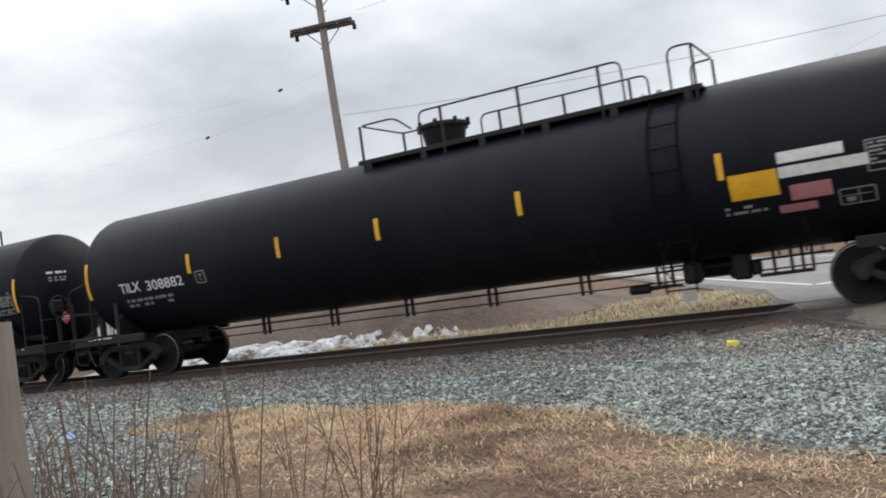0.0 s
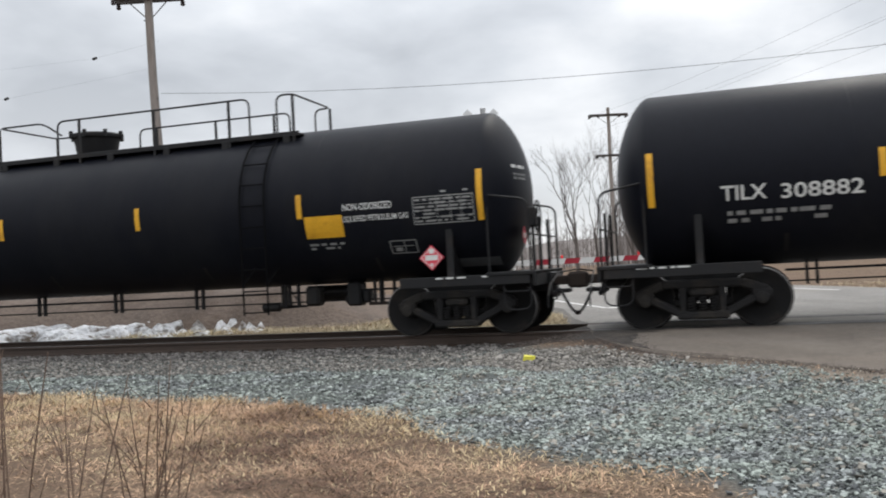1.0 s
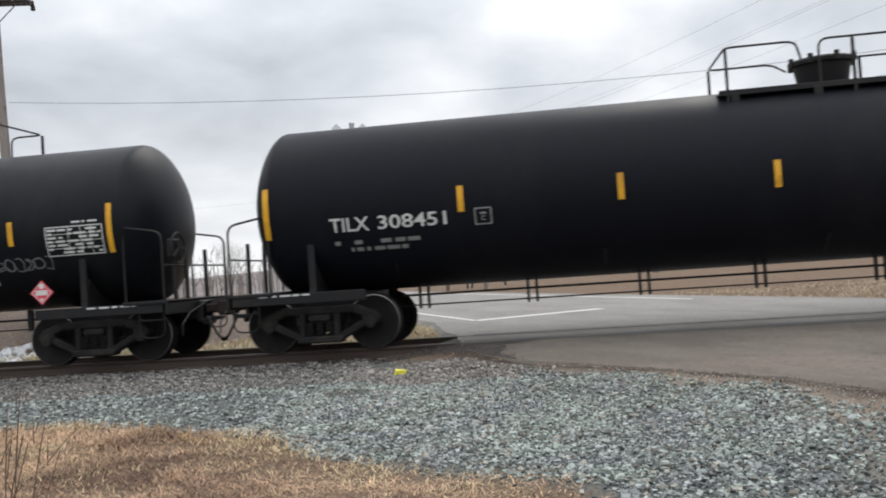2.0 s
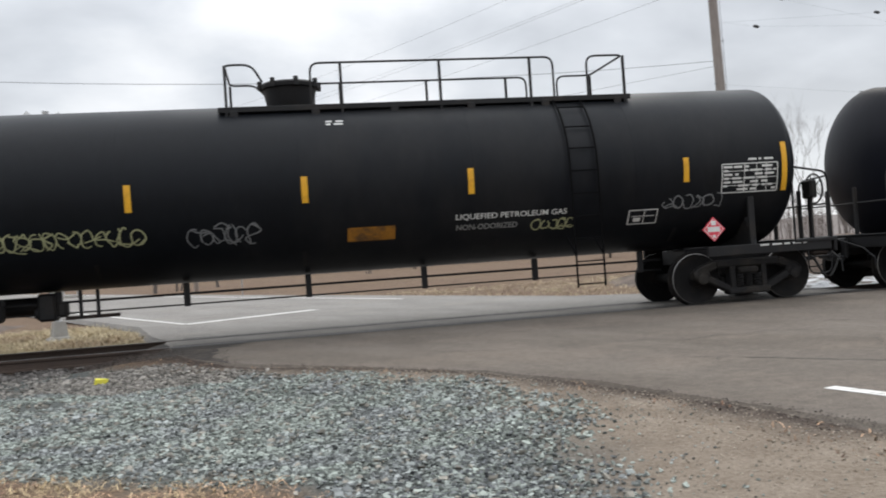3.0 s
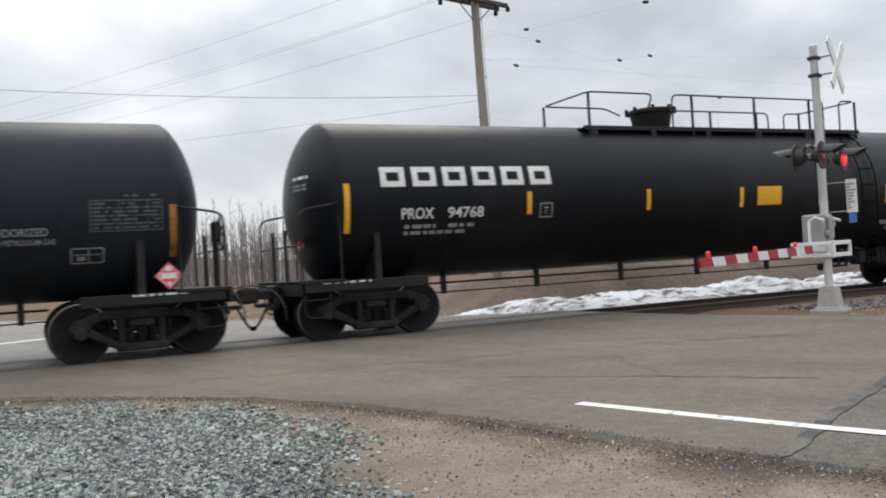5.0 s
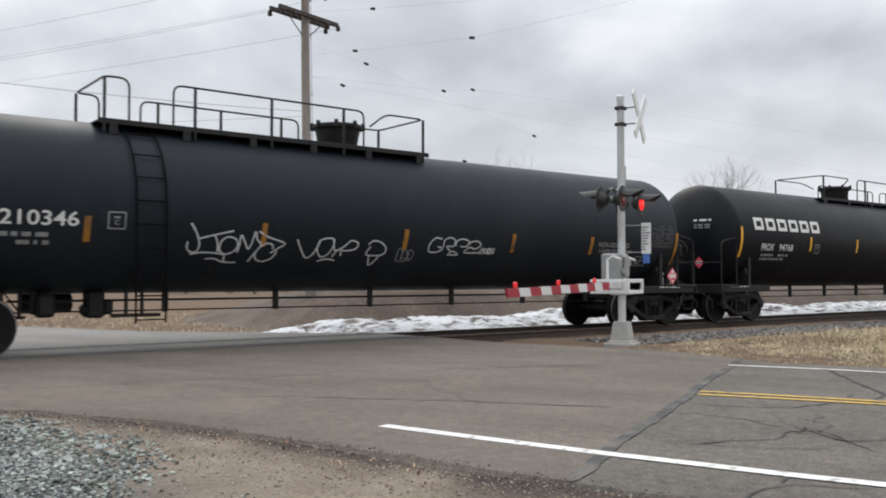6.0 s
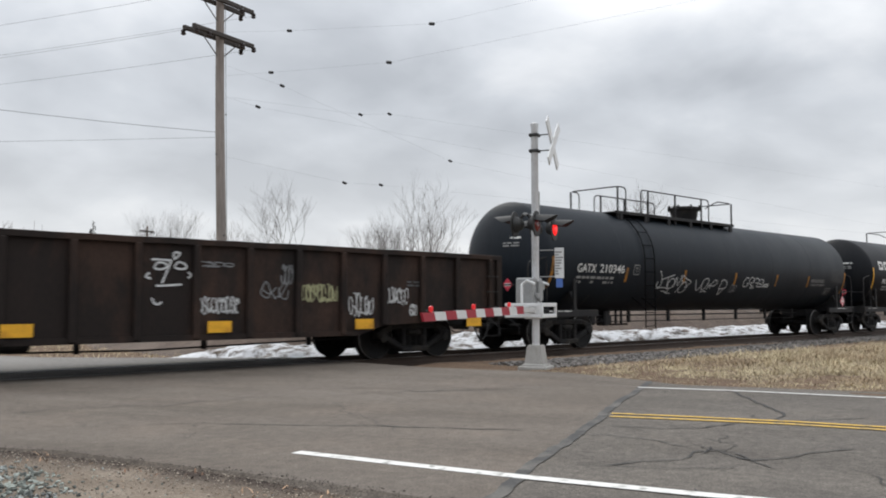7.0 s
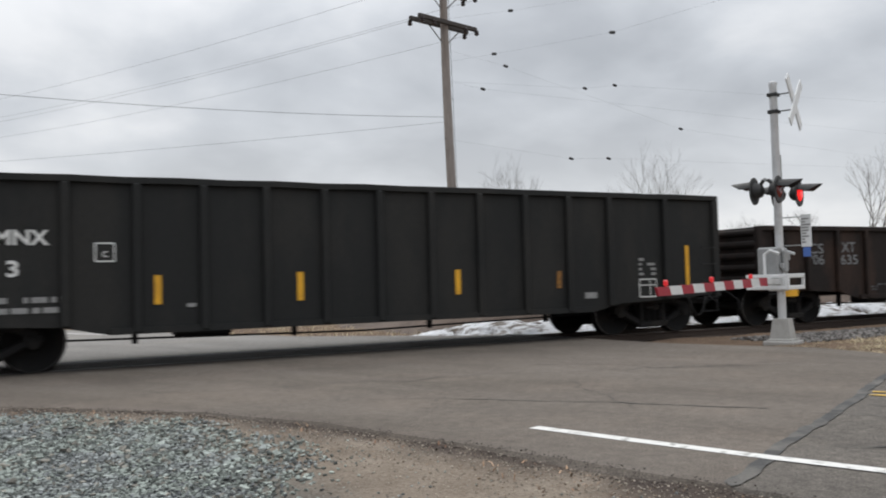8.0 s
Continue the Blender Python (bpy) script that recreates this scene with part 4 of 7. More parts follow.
    for x0, x1, y0, y1 in ((-3.2, -1.15, 11.6, RAIL_Y - 0.09), (-3.3, -1.9, RAIL_Y + 0.1, RAIL_Y + 1.4), (-3.6, -2.0, RAIL_Y + 1.6, 18.4), (12.2, 10.86, 12.4, RAIL_Y - 0.09), (12.0, 10.86, RAIL_Y + 0.1, RAIL_Y + 1.4), (12.4, 10.6, RAIL_Y + 1.6, 18.2)):
        n, m = 16, 14
        v, f = [], []
        for i in range(n + 1):
            t = i / n
            for j in range(m + 1):
                u = j / m
                x, y = x0 + (x1 - x0) * t, y0 + (y1 - y0) * u
                k = min(1.0, t * (1.5 if x0 == -3.2 else 1.0))
                k = k * k * (3 - 2 * k)
                side = min(1.0, u * (y1 - y0) / 1.5) if y1 < RAIL_Y else (min(1.0, (1 - u) * (y1 - y0) / 1.5) if y0 > RAIL_Y + 1.5 else 1.0)
                k *= side * side * (3 - 2 * side)
                z = -0.30 + 0.292 * k + 0.03 * noise.noise((x * 2.5, y * 2.5, 0)) * (1 - k)
                z -= 0.0 if 14 < y < 17 else 0.06 * abs(2 * u - 1) ** 4 * (1 - k)
                v.append((x, y, z))
        for i in range(n):
            f += [(i * (m + 1) + j, (i + 1) * (m + 1) + j, (i + 1) * (m + 1) + j + 1, i * (m + 1) + j + 1) for j in range(m)]
        ob = new("dirt_ramp", Geo().add(v, f).mesh("dirt_ramp", M["dark_dirt"], 60))
        tagged(ob, "damp dark dirt ramp beside the crossing", "dirt", kind="structure")


STONES = []
for seed_k in range(10):
    r_k = np.random.default_rng(seed_k)
    c_k = np.array([(x, y, z) for x in (-1, 1) for y in (-1, 1) for z in (-1, 1)], float)
    c_k = c_k * r_k.uniform(0.35, 1.0, (8, 3)) * r_k.uniform(0.7, 1.15, 3)
    STONES.append(c_k * 0.5)
STONE_F = np.array([(0, 1, 3), (0, 3, 2), (4, 6, 7), (4, 7, 5), (0, 4, 5), (0, 5, 1), (2, 3, 7), (2, 7, 6), (0, 2, 6), (0, 6, 4), (1, 5, 7), (1, 7, 3)])


def stones(name, pos, size, material, label, category):
    """A spread of broken stones as one object."""
    n = len(pos)
    ang = NP.uniform(0, 6.283, n)
    tilt = NP.uniform(-0.95, 0.95, n)
    kinds = NP.integers(0, len(STONES), n)
    sh = np.stack(STONES)[kinds] * size[:, None, None]
    c, s = np.cos(ang)[:, None], np.sin(ang)[:, None]
    x, y, z = sh[..., 0] * 1.3, sh[..., 1], sh[..., 2] * 0.56
    ct, st = np.cos(tilt)[:, None], np.sin(tilt)[:, None]
    y, z = y * ct - z * st, y * st + z * ct
    x, y = x * c - y * s, x * s + y * c
    v = np.stack([x, y, z], -1) + pos[:, None, :]
    f = (STONE_F[None] + (np.arange(n) * 8)[:, None, None]).reshape(-1, 3)
    me = bpy.data.meshes.new(name)
    me.from_pydata(v.reshape(-1, 3).tolist(), [], f.tolist())
    me.materials.append(material)
    return tagged(new(name, me), label, category, kind="stuff")


def spread(n, x0, x1, y0, y1, keep):
    p = NP.uniform((x0, y0), (x1, y1), (n, 2))
    return p[NP.uniform(0, 1, n) < keep(p[:, 0], p[:, 1])]


def relief(p):
    """The small humps of the open ground."""
    return np.array([0.022 * noise.noise((x * 1.3, y * 1.3, 0)) + 0.03 * noise.noise((x * 0.4, y * 0.4, 5)) for x, y in p])


def raised(p, size, sink=0.15):
    return np.column_stack([p, ground_z(p[:, 0], p[:, 1]) + relief(p) + size * (0.5 - sink) * 0.62])


def wavy(x, y):
    return 0.25 * np.sin(x * 2.1 + y) + 0.18 * np.sin(y * 3.3 - x * 1.7) + 0.1 * np.sin(7 * x + 5 * y)


def build_stones():
    p = spread(76000, -3.2, 2.3, 3.0, 12.2, lambda x, y: gravel_mask(x + wavy(x, y) * 0.6, y + wavy(y, x) * 0.5) * (x < kerbless_edge(y) - 0.35) * (np.hypot(x + 2.75, (y - 10.0) * 0.7) > 0.35 + 0.3 * wavy(y, x)))
    s = NP.uniform(0.014, 0.036, len(p)) * np.where(NP.uniform(0, 1, len(p)) < 0.06, 1.5, 1.0)
    old = p[:, 1] + 0.8 * wavy(p[:, 0], p[:, 1]) > 10.9 - 0.25 * (p[:, 0] + 3)
    stones("crushed_stone", raised(p[old], s[old] * 1.3), s[old] * 1.3, M["stone_b"], "brown-grey stone between the heap and the track", "gravel")
    p, s = p[~old], s[~old]
    stones("crushed_stone", raised(p, s), s, M["stone"], "loose blue-grey crushed stone beside the track", "gravel")
    # darker, finer stone where the heap thins out towards the dirt, and in a few hollows
    p = spread(26000, -2.4, 2.2, 3.0, 9.5, lambda x, y: gravel_mask(x, y) * np.clip(np.exp(-((x - 1.1) / 0.55) ** 2 - ((y - 4.9) / 1.0) ** 2) + 0.6 * np.exp(-((x - 0.75) / 0.35) ** 2 - ((y - 7.0) / 0.4) ** 2) + 0.12 * (wavy(y, x) > 0.2), 0, 1))
    s = NP.uniform(0.014, 0.034, len(p))
    stones("crushed_stone", raised(p, s, -0.05), s, M["stone_k"], "dark grey crushed stone in the thin part of the heap", "gravel")
    p = spread(2600, -3.2, 2.3, 3.0, 12.6, lambda x, y: gravel_mask(x, y) * (x < kerbless_edge(y) - 0.2))
    s = NP.uniform(0.02, 0.05, len(p))
    stones("crushed_stone", raised(p, s, -0.1), s, M["stone_t"], "tan stones among the grey crushed stone", "gravel")
    p = spread(62000, -26, -3.0, 2.6, 12.9, lambda x, y: gravel_mask(x, y + wavy(x, y) * 0.6) * np.where(x < -12, 0.5, 1.0))
    s = NP.uniform(0.02, 0.05, len(p)) * np.where(p[:, 0] < -12, 1.4, 1.0)
    brown = p[:, 1] + 0.8 * wavy(p[:, 0], p[:, 1]) > 10.9
    q, qs = p[brown], s[brown]
    stones("crushed_stone", raised(q, qs), qs, M["stone_b"], "brown-grey crushed stone next to the ballast", "gravel")
    p, s = p[~brown], s[~brown]
    stones("crushed_stone", raised(p, s), s, M["stone"], "strip of grey crushed stone along the track", "gravel")
    # shoulder of the ballast, both ways from the crossing
    p = np.concatenate([NP.uniform((-26, 12.1), (-1.9, 14.4), (11000, 2)), NP.uniform((12.6, 10.9), (48, 14.4), (13000, 2)), NP.uniform((12.8, 10.5), (24, 13.4), (8000, 2)), NP.uniform((-26, 16.3), (-3, 17.6), (2500, 2)), NP.uniform((11, 16.3), (44, 17.6), (2500, 2))])
    s = NP.uniform(0.035, 0.08, len(p))
    dy = np.abs(p[:, 1] - TRACK_Y)
    z = np.where(dy > 2.2, np.interp(dy, [2.2, 3.3], [-0.22, -0.2]), -0.20)
    right = (p[:, 0] > 11) & (p[:, 1] < 13.2)
    z = np.where(right, np.interp(p[:, 1], [11, 12, 13.2], [-0.03, -0.03, -0.16]), z)
    stones("ballast_stone", np.column_stack([p, z + s * 0.25]), s, M["stone_d"], "weathered grey ballast stone on the track shoulder", "gravel")
    p = spread(34000, 0.2, 6, 1.5, 12.0, lambda x, y: dirt_mask(x, y) * (x < kerbless_edge(y) + 0.12) * (0.25 + 0.75 * np.clip(1 - np.abs(x - kerbless_edge(y)) / 1.2, 0, 1)))
    s = NP.uniform(0.005, 0.015, len(p))
    stones("pebble", raised(p, s), s, M["pebble"], "small tan pebbles on the dirt shoulder", "gravel")
    p = spread(9000, -3, 4, 2, 9, lambda x, y: np.clip(0.9 - (x - stone_edge(y)) / 1.3, 0.12, 0.8) * dirt_mask(x, y) * (x < kerbless_edge(y) - 0.3))
    s = NP.uniform(0.006, 0.022, len(p))
    stones("crushed_stone", raised(p, s), s, M["stone"], "scattered crushed stone on the dirt", "gravel")
    # crumbled asphalt and rust-brown grit along the broken edge of the road
    p = spread(170000, -3.6, 5.2, 1.5, 14.4, lambda x, y: np.clip(1.05 - np.abs(x - kerbless_edge(y) + 0.10 + 0.06 * wavy(x, y)) / (0.20 + 0.06 * wavy(y, x) + 0.35 * np.clip(y - 11.2, 0, 2)), 0, 1) ** 1.2)
    s = NP.uniform(0.005, 0.012, len(p))
    z = raised(p, s, 0.1)
    z[:, 2] = np.where(p[:, 0] > kerbless_edge(p[:, 1]) - 0.02, 0.12 * s, np.maximum(z[:, 2], np.interp(p[:, 0] - kerbless_edge(p[:, 1]), [-0.14, -0.02], [-0.12, -0.003])))
    stones("asphalt_crumb", z, s, M["crumb"], "dark crumbled asphalt along the road edge", "gravel")
    p = spread(26000, -3.6, 5.2, 0.5, 13.2, lambda x, y: 0.9 * np.clip(1.1 - np.abs(x - kerbless_edge(y) + 0.55 + 0.3 * wavy(y, x)) / 0.5, 0, 1) * (x < kerbless_edge(y) - 0.1))
    s = NP.uniform(0.004, 0.014, len(p))
    stones("brown_grit", raised(p, s), s, M["rust_grit"], "rust-brown grit and dead leaf bits on the shoulder", "gravel")
    p = NP.uniform((-4.6, 12.6), (-1.7, 14.45), (2600, 2))
    s = NP.uniform(0.012, 0.04, len(p))
    k = np.clip((p[:, 0] + 3.9) / 2.1, 0, 1)
    stones("asphalt_crumb", np.column_stack([p, -0.24 + 0.22 * k * k * (3 - 2 * k) * np.clip((p[:, 1] - 11.3) / 1.5, 0, 1)]), s, M["crumb"], "dark damp stones at the end of the crossing", "gravel")
    g = Geo()
    g.add([tuple(q) for q in STONES[3] * 0.17], [tuple(q) for q in STONE_F])
    rock = new("painted_rock", g.mesh("painted_rock", M["yrock"], 0))
    rock.matrix_basis = pose(-2.32, 11.35, -0.10, 10, 5, 30)
    tagged(rock, "small rock painted bright yellow on the gravel", "rock")


def blades(name, pos, length, lean, material, label, width=0.008):
    """Dead grass: bent blades of two pieces, as one object."""
    n = len(pos)
    a = NP.uniform(0, 6.283, n)
    d = np.column_stack([np.cos(a), np.sin(a), np.zeros(n)])
    s = np.column_stack([-np.sin(a), np.cos(a), np.zeros(n)]) * (width * NP.uniform(0.6, 1.5, n))[:, None]
    up = np.array((0, 0, 1.0))
    mid = pos + (d * np.sin(lean)[:, None] + up * np.cos(lean)[:, None]) * (length * 0.55)[:, None]
    l2 = np.minimum(lean * 1.7 + 0.2, 1.75)
    tip = mid + (d * np.sin(l2)[:, None] + up * np.cos(l2)[:, None]) * (length * 0.5)[:, None]
    v = np.stack([pos - s, pos + s, mid - s * 0.8, mid + s * 0.8, tip], 1).reshape(-1, 3)
    k = (np.arange(n) * 5)[:, None]
    f4 = (np.array((0, 1, 3, 2)) + k).tolist()
    f3 = (np.array((2, 3, 4)) + k).tolist()
    me = bpy.data.meshes.new(name)
    me.from_pydata(v.tolist(), [], f4 + f3)
    me.materials.append(material)
    return tagged(new(name, me), label, "grass", kind="stuff")


def tufted(p, spreadw=0.06, each=7):
    q = np.repeat(p, each, 0) + NP.normal(0, spreadw, (len(p) * each, 2))
    return q


def at_ground(p, dz=-0.01):
    return np.column_stack([p, ground_z(p[:, 0], p[:, 1]) + relief(p) + dz])


def build_grass():
    def turf(x, y):
        return (y + 0.45 * wavy(x, y) < turf_edge(x)) * np.clip((1.15 + 0.25 * wavy(y, x) + x / y) / 0.22, 0, 1) * (0.25 + 0.75 * (np.sin(x * 1.3 + 2 * np.sin(y)) > -0.3))
    def clump(x, y):
        """Thick and thin places of the sward."""
        k = [noise.noise((a * 1.1, b * 1.6, 3)) + 0.6 * noise.noise((a * 3.2, b * 4.0, 8)) for a, b in zip(x, y)]
        return np.clip((np.array(k) + 0.22) / 0.4, 0, 1)
    # short flattened thatch over the soil, long blades where it is thick, pale straw towards the stone
    p = tufted(spread(30000, -10, 1.8, 2.4, 9.4, lambda x, y: turf(x, y) * (0.45 + 0.5 * clump(x, y))), 0.13, 9)
    n = len(p)
    blades("dry_grass", at_ground(p, 0.0), NP.uniform(0.035, 0.11, n), NP.uniform(1.2, 1.66, n), M["straw_b"], "matted dead brown grass", 0.0030)
    p = tufted(spread(25000, -10, 1.4, 2.6, 9.4, lambda x, y: turf(x, y) * clump(x, y) ** 1.5 * np.clip(0.45 + (y - 4.5) / 4, 0.3, 1)), 0.07, 9)
    n = len(p)
    far = np.clip((p[:, 1] - 3.5) / 4, 0, 1)
    blades("dry_grass", at_ground(p), NP.uniform(0.07, 0.18, n) * (1 + 0.4 * far), NP.uniform(1.0, 1.64, n) - 0.15 * far, M["straw_b"], "tangled tufts of dead brown grass", 0.0030)
    p = tufted(spread(19000, -13, 0.4, 3.0, 9.4, lambda x, y: np.clip((1.15 + 0.25 * wavy(y, x) + x / y) / 0.22, 0, 1) * (y + 0.5 * wavy(x, y) < turf_edge(x) + 0.1) * clump(x + 9, y) * np.clip((y - turf_edge(x) + 2.6) / 2.2 + np.clip(-x - 2.5, 0, 1.5) * 0.35, 0.04, 1)), 0.09, 8)
    n = len(p)
    blades("dry_grass", at_ground(p), NP.uniform(0.08, 0.22, n) * (0.4 + 0.6 * np.clip((p[:, 1] - 5.0) / 3, 0, 1)), NP.uniform(0.7, 1.62, n), M["straw"], "pale dry straw grass", 0.0026)
    # verge beyond the road
    def verge(x, y):
        o = x * 0.922 + y * 0.387
        return (o + 0.25 * wavy(x, y) > 13.25) * np.clip((10.6 - 0.05 * (x - 12) - y) / 0.9 + 0.4 * wavy(x, y), 0.0, 1) * (x > 11.0)
    p = tufted(spread(44000, 11.0, 34, 1.0, 11.5, lambda x, y: verge(x, y) * clump(x, y)), 0.10, 8)
    n = len(p)
    blades("dry_grass", at_ground(p), NP.uniform(0.10, 0.30, n) * np.clip((p[:, 0] - 10.5) / 6, 0.3, 1.2), NP.uniform(0.5, 1.5, n), M["straw_f"], "pale dry straw grass on the road verge", 0.004)
    # beyond the track, on both sides of the road
    p = np.concatenate([tufted(spread(9000, -15, -2.4, 17.4, 25, lambda x, y: (x * 0.922 + y * 0.387 < 5.0) * 1.0), 0.14, 8), tufted(spread(1800, -3, 16, 18, 34, lambda x, y: (x * 0.922 + y * 0.387 > 14.6) * 1.0), 0.16, 8)])
    n = len(p)
    blades("dry_grass", at_ground(p), NP.uniform(0.08, 0.26, n), NP.uniform(0.5, 1.5, n), M["straw_f"], "tall dry straw grass beyond the track", 0.006)
    p = tufted(spread(700, -2.5, 3.4, 3, 13.2, lambda x, y: (np.abs(x - kerbless_edge(y) + 0.35) < 0.3) * 0.8), 0.06, 6)
    n = len(p)
    blades("dry_grass", at_ground(p), NP.uniform(0.03, 0.09, n), NP.uniform(0.6, 1.5, n), M["straw_b"], "sparse dead grass along the asphalt edge", 0.006)


def build_snow():
    for x0, x1, tag in ((-24, -6.6, "patchy bank of old snow beyond the track"), (9.2, 62, "long bank of dirty old snow beyond the track")):
        xs, ts = np.arange(x0, x1, 0.14), np.linspace(0, 1, 20)
        v, f = [], []
        for x in xs:
            fade = min(1, (x - x0) / 2.5, (x1 - x) / 3)
            for t in ts:
                y = 17.2 + 3.6 * t + 0.25 * noise.noise((x * 0.6, t * 2, 4))
                h = (0.46 if x < 0 else 0.50) * math.sin(math.pi * t) ** 0.7 * max(fade, 0)
                hole = noise.noise((x * 1.0, y * 2.6, 9)) + 0.75 * noise.noise((x * 2.4, y * 5.5, 2)) - (0.20 if x < 0 else 0.0)
                open_ = 0.45 - 1.05 * max(0.0, min(1.0, (x + 15) / 8)) if x < 0 else 0.55
                h = h * max(0.0, min(1.0, (hole + open_) / 0.22)) - 0.10 * (hole + open_ < 0.05)
                h *= 0.75 + 0.3 * noise.noise((x * 0.5, t * 2, 7)) + 0.2 * noise.noise((x * 2.3, t * 6, 1))
                v.append((x, y, -0.22 + h + 0.05 * noise.noise((x * 4, t * 9, 2))))
        n = len(ts)
        for i in range(len(xs) - 1):
            f += [(i * n + j, (i + 1) * n + j, (i + 1) * n + j + 1, i * n + j + 1) for j in range(n - 1)]
        ob = new("snow_bank", Geo().add(v, f).mesh("snow_bank", M["snow"], 60))
        tagged(ob, tag, "snow", kind="stuff")


def build_banks():
    """Low banks of earth and dead weeds beyond the snow, on both sides of the road."""
    for x0, x1, tag in ((-90, -7.4, "low brown bank of earth and dead weeds beyond the track"), (9.8, 110, "long low brown weedy bank beyond the snow")):
        xs = np.arange(x0, x1, 0.7)
        v, f = [], []
        prof = ((19.3, -0.25), (19.9, 0.25), (20.5, 0.72), (21.0, 0.90), (22.6, 0.92), (26.0, 0.5), (32.0, -0.3))
        for x in xs:
            near = x1 if x0 < 0 else x0
            k = min(1.0, abs(x - near) / 3.0)
            k = k * k * (3 - 2 * k)
            for y, z in prof:
                v.append((x, y + 0.3 * noise.noise((x * 0.4, y, 2)), -0.25 + (z + 0.25) * k * (1 + 0.18 * noise.noise((x * 0.6, y * 0.5, 7))) + 0.05 * noise.noise((x * 2.1, y * 2, 3))))
        n = len(prof)
        for i in range(len(xs) - 1):
            f += [(i * n + j, (i + 1) * n + j, (i + 1) * n + j + 1, i * n + j + 1) for j in range(n - 1)]
        tagged(new("earth_bank", Geo().add(v, f).mesh("earth_bank", M["bank"], 60)), tag, "bank", kind="structure")


# ---------------------------------------------------------------- the train
def wheelset_mesh():
    g = Geo()
    for s in (-1, 1):
        prof = [(0.10, 0.10), (0.09, 0.13), (0.05, 0.15), (0.035, 0.30), (0.065, 0.37), (0.075, 0.44), (0.068, 0.457), (-0.045, 0.462), (-0.05, 0.487), (-0.075, 0.487), (-0.08, 0.39), (-0.04, 0.35), (-0.02, 0.16), (-0.09, 0.13), (-0.10, 0.09)]
        g.lathe([(s * (0.775 + a), r) for a, r in prof][::s], 36, axis="y")
    g.lathe([(-1.06, 0.075), (-0.7, 0.085), (0.7, 0.085), (1.06, 0.075)], 14, axis="y")
    for s in (-1, 1):
        for k in range(3):
            a = 2.094 * k
            g.lathe([(s * 1.06, 0.018), (s * 1.085, 0.018)], 6, Matrix.Translation((0.045 * math.cos(a), 0, 0.045 * math.sin(a))), axis="y")
    return g.mesh("wheelset", M["wheel"], 30)


def tread_mesh():
    g = {}
    for s in (-1, 1):
        g[s] = Geo().lathe([(s * 0.8515, 0.444), (s * 0.8455, 0.4575)], 36, axis="y", caps=False).mesh("rim_band", M["tread"], 0)
    return g


def side_frame_mesh(s):
    g = Geo()
    y = s * 1.0
    g.beam((-0.62, y, 0.70), (0.62, y, 0.70), 0.14, 0.20, 0.03)          # compression member
    for d in (-1, 1):
        g.beam((d * 0.60, y, 0.70), (d * 0.98, y, 0.56), 0.15, 0.20, 0.03)
        g.beam((d * 0.86, y, 0.50), (d * 0.36, y, 0.24), 0.13, 0.20, 0.03)  # tension member
        g.beam((d * 0.30, y, 0.24), (d * 0.30, y, 0.66), 0.11, 0.20, 0.02)  # column
        g.box(d * 0.889 - 0.15, d * 0.889 + 0.15, y - 0.11, y + 0.11, 0.44, 0.60, 0.03)
        g.lathe([(y + s * 0.09, 0.10), (y + s * 0.13, 0.095), (y + s * 0.14, 0.07)][::s], 16, Matrix.Translation((d * 0.889, 0, 0.457)), axis="y")
    g.beam((-0.40, y, 0.21), (0.40, y, 0.21), 0.13, 0.26, 0.03)
    return g.mesh("side_frame", M["truck"], 40)


def spring_mesh():
    pts = [(0.062 * math.cos(t), 0.062 * math.sin(t), 0.275 + 0.22 * t / 31.4) for t in np.linspace(0, 31.4, 41)]
    return Geo().tube(pts, 0.014, 5).mesh("spring", M["truck"], 60)


def bolster_mesh():
    g = Geo()
    g.box(-0.20, 0.20, -1.12, 1.12, 0.50, 0.63, 0.04)
    g.box(-0.26, 0.26, -0.75, 0.75, 0.42, 0.64, 0.05)
    g.lathe([(0.62, 0.22), (0.80, 0.22)], 20, axis="z")
    for d in (-1, 1):
        g.box(d * 0.40 - 0.05, d * 0.40 + 0.05, -0.9, 0.9, 0.34, 0.46, 0.02)
        for s in (-1, 1):
            g.box(d * 0.43 - 0.03, d * 0.43 + 0.03, s * 0.77 - 0.06, s * 0.77 + 0.06, 0.30, 0.56, 0.02)
    return g.mesh("bolster", M["truck"], 40)


MESH = {}


def truck(parent, x):
    """A two-axle truck under a car; the wheelsets are returned, to be turned."""
    if not MESH:
        MESH.update(wheel=wheelset_mesh(), tread=tread_mesh(), bol=bolster_mesh(), sf={s: side_frame_mesh(s) for s in (-1, 1)}, sp=spring_mesh())
    t = part("truck", MESH["bol"], None, parent, "grimy two-axle cast steel truck", pose(x, 0, 0))
    for s in (-1, 1):
        part("side_frame", MESH["sf"][s], None, t)
        for dx in (-0.17, 0.0, 0.17):
            for dy in (-0.07, 0.07):
                part("spring", MESH["sp"], None, t, at=pose(dx, s * 1.0 + dy, 0))
    made = []
    for d in (-0.889, 0.889):
        w = part("wheelset", MESH["wheel"], None, parent, "steel wheels on one axle", pose(x + d, 0, 0.457))
        for s in (-1, 1):
            part("rim_band", MESH["tread"][s], None, w, "bright worn wheel rim")
        made.append((w, x + d))
    return made


def coupler(parent, x, d, sill_from):
    """Draft sill, coupler and air hose at one end; d: +1 at the front."""
    g = Geo()
    a, b = sorted((sill_from, x - d * 0.42))
    g.box(a, b, -0.20, 0.20, 0.66, 0.98, 0.02)
    g.box(*sorted((x - d * 0.50, x - d * 0.42)), -0.30, 0.30, 0.60, 1.0, 0.02)
    part("draft_sill", g, M["frame"], parent)
    g = Geo()
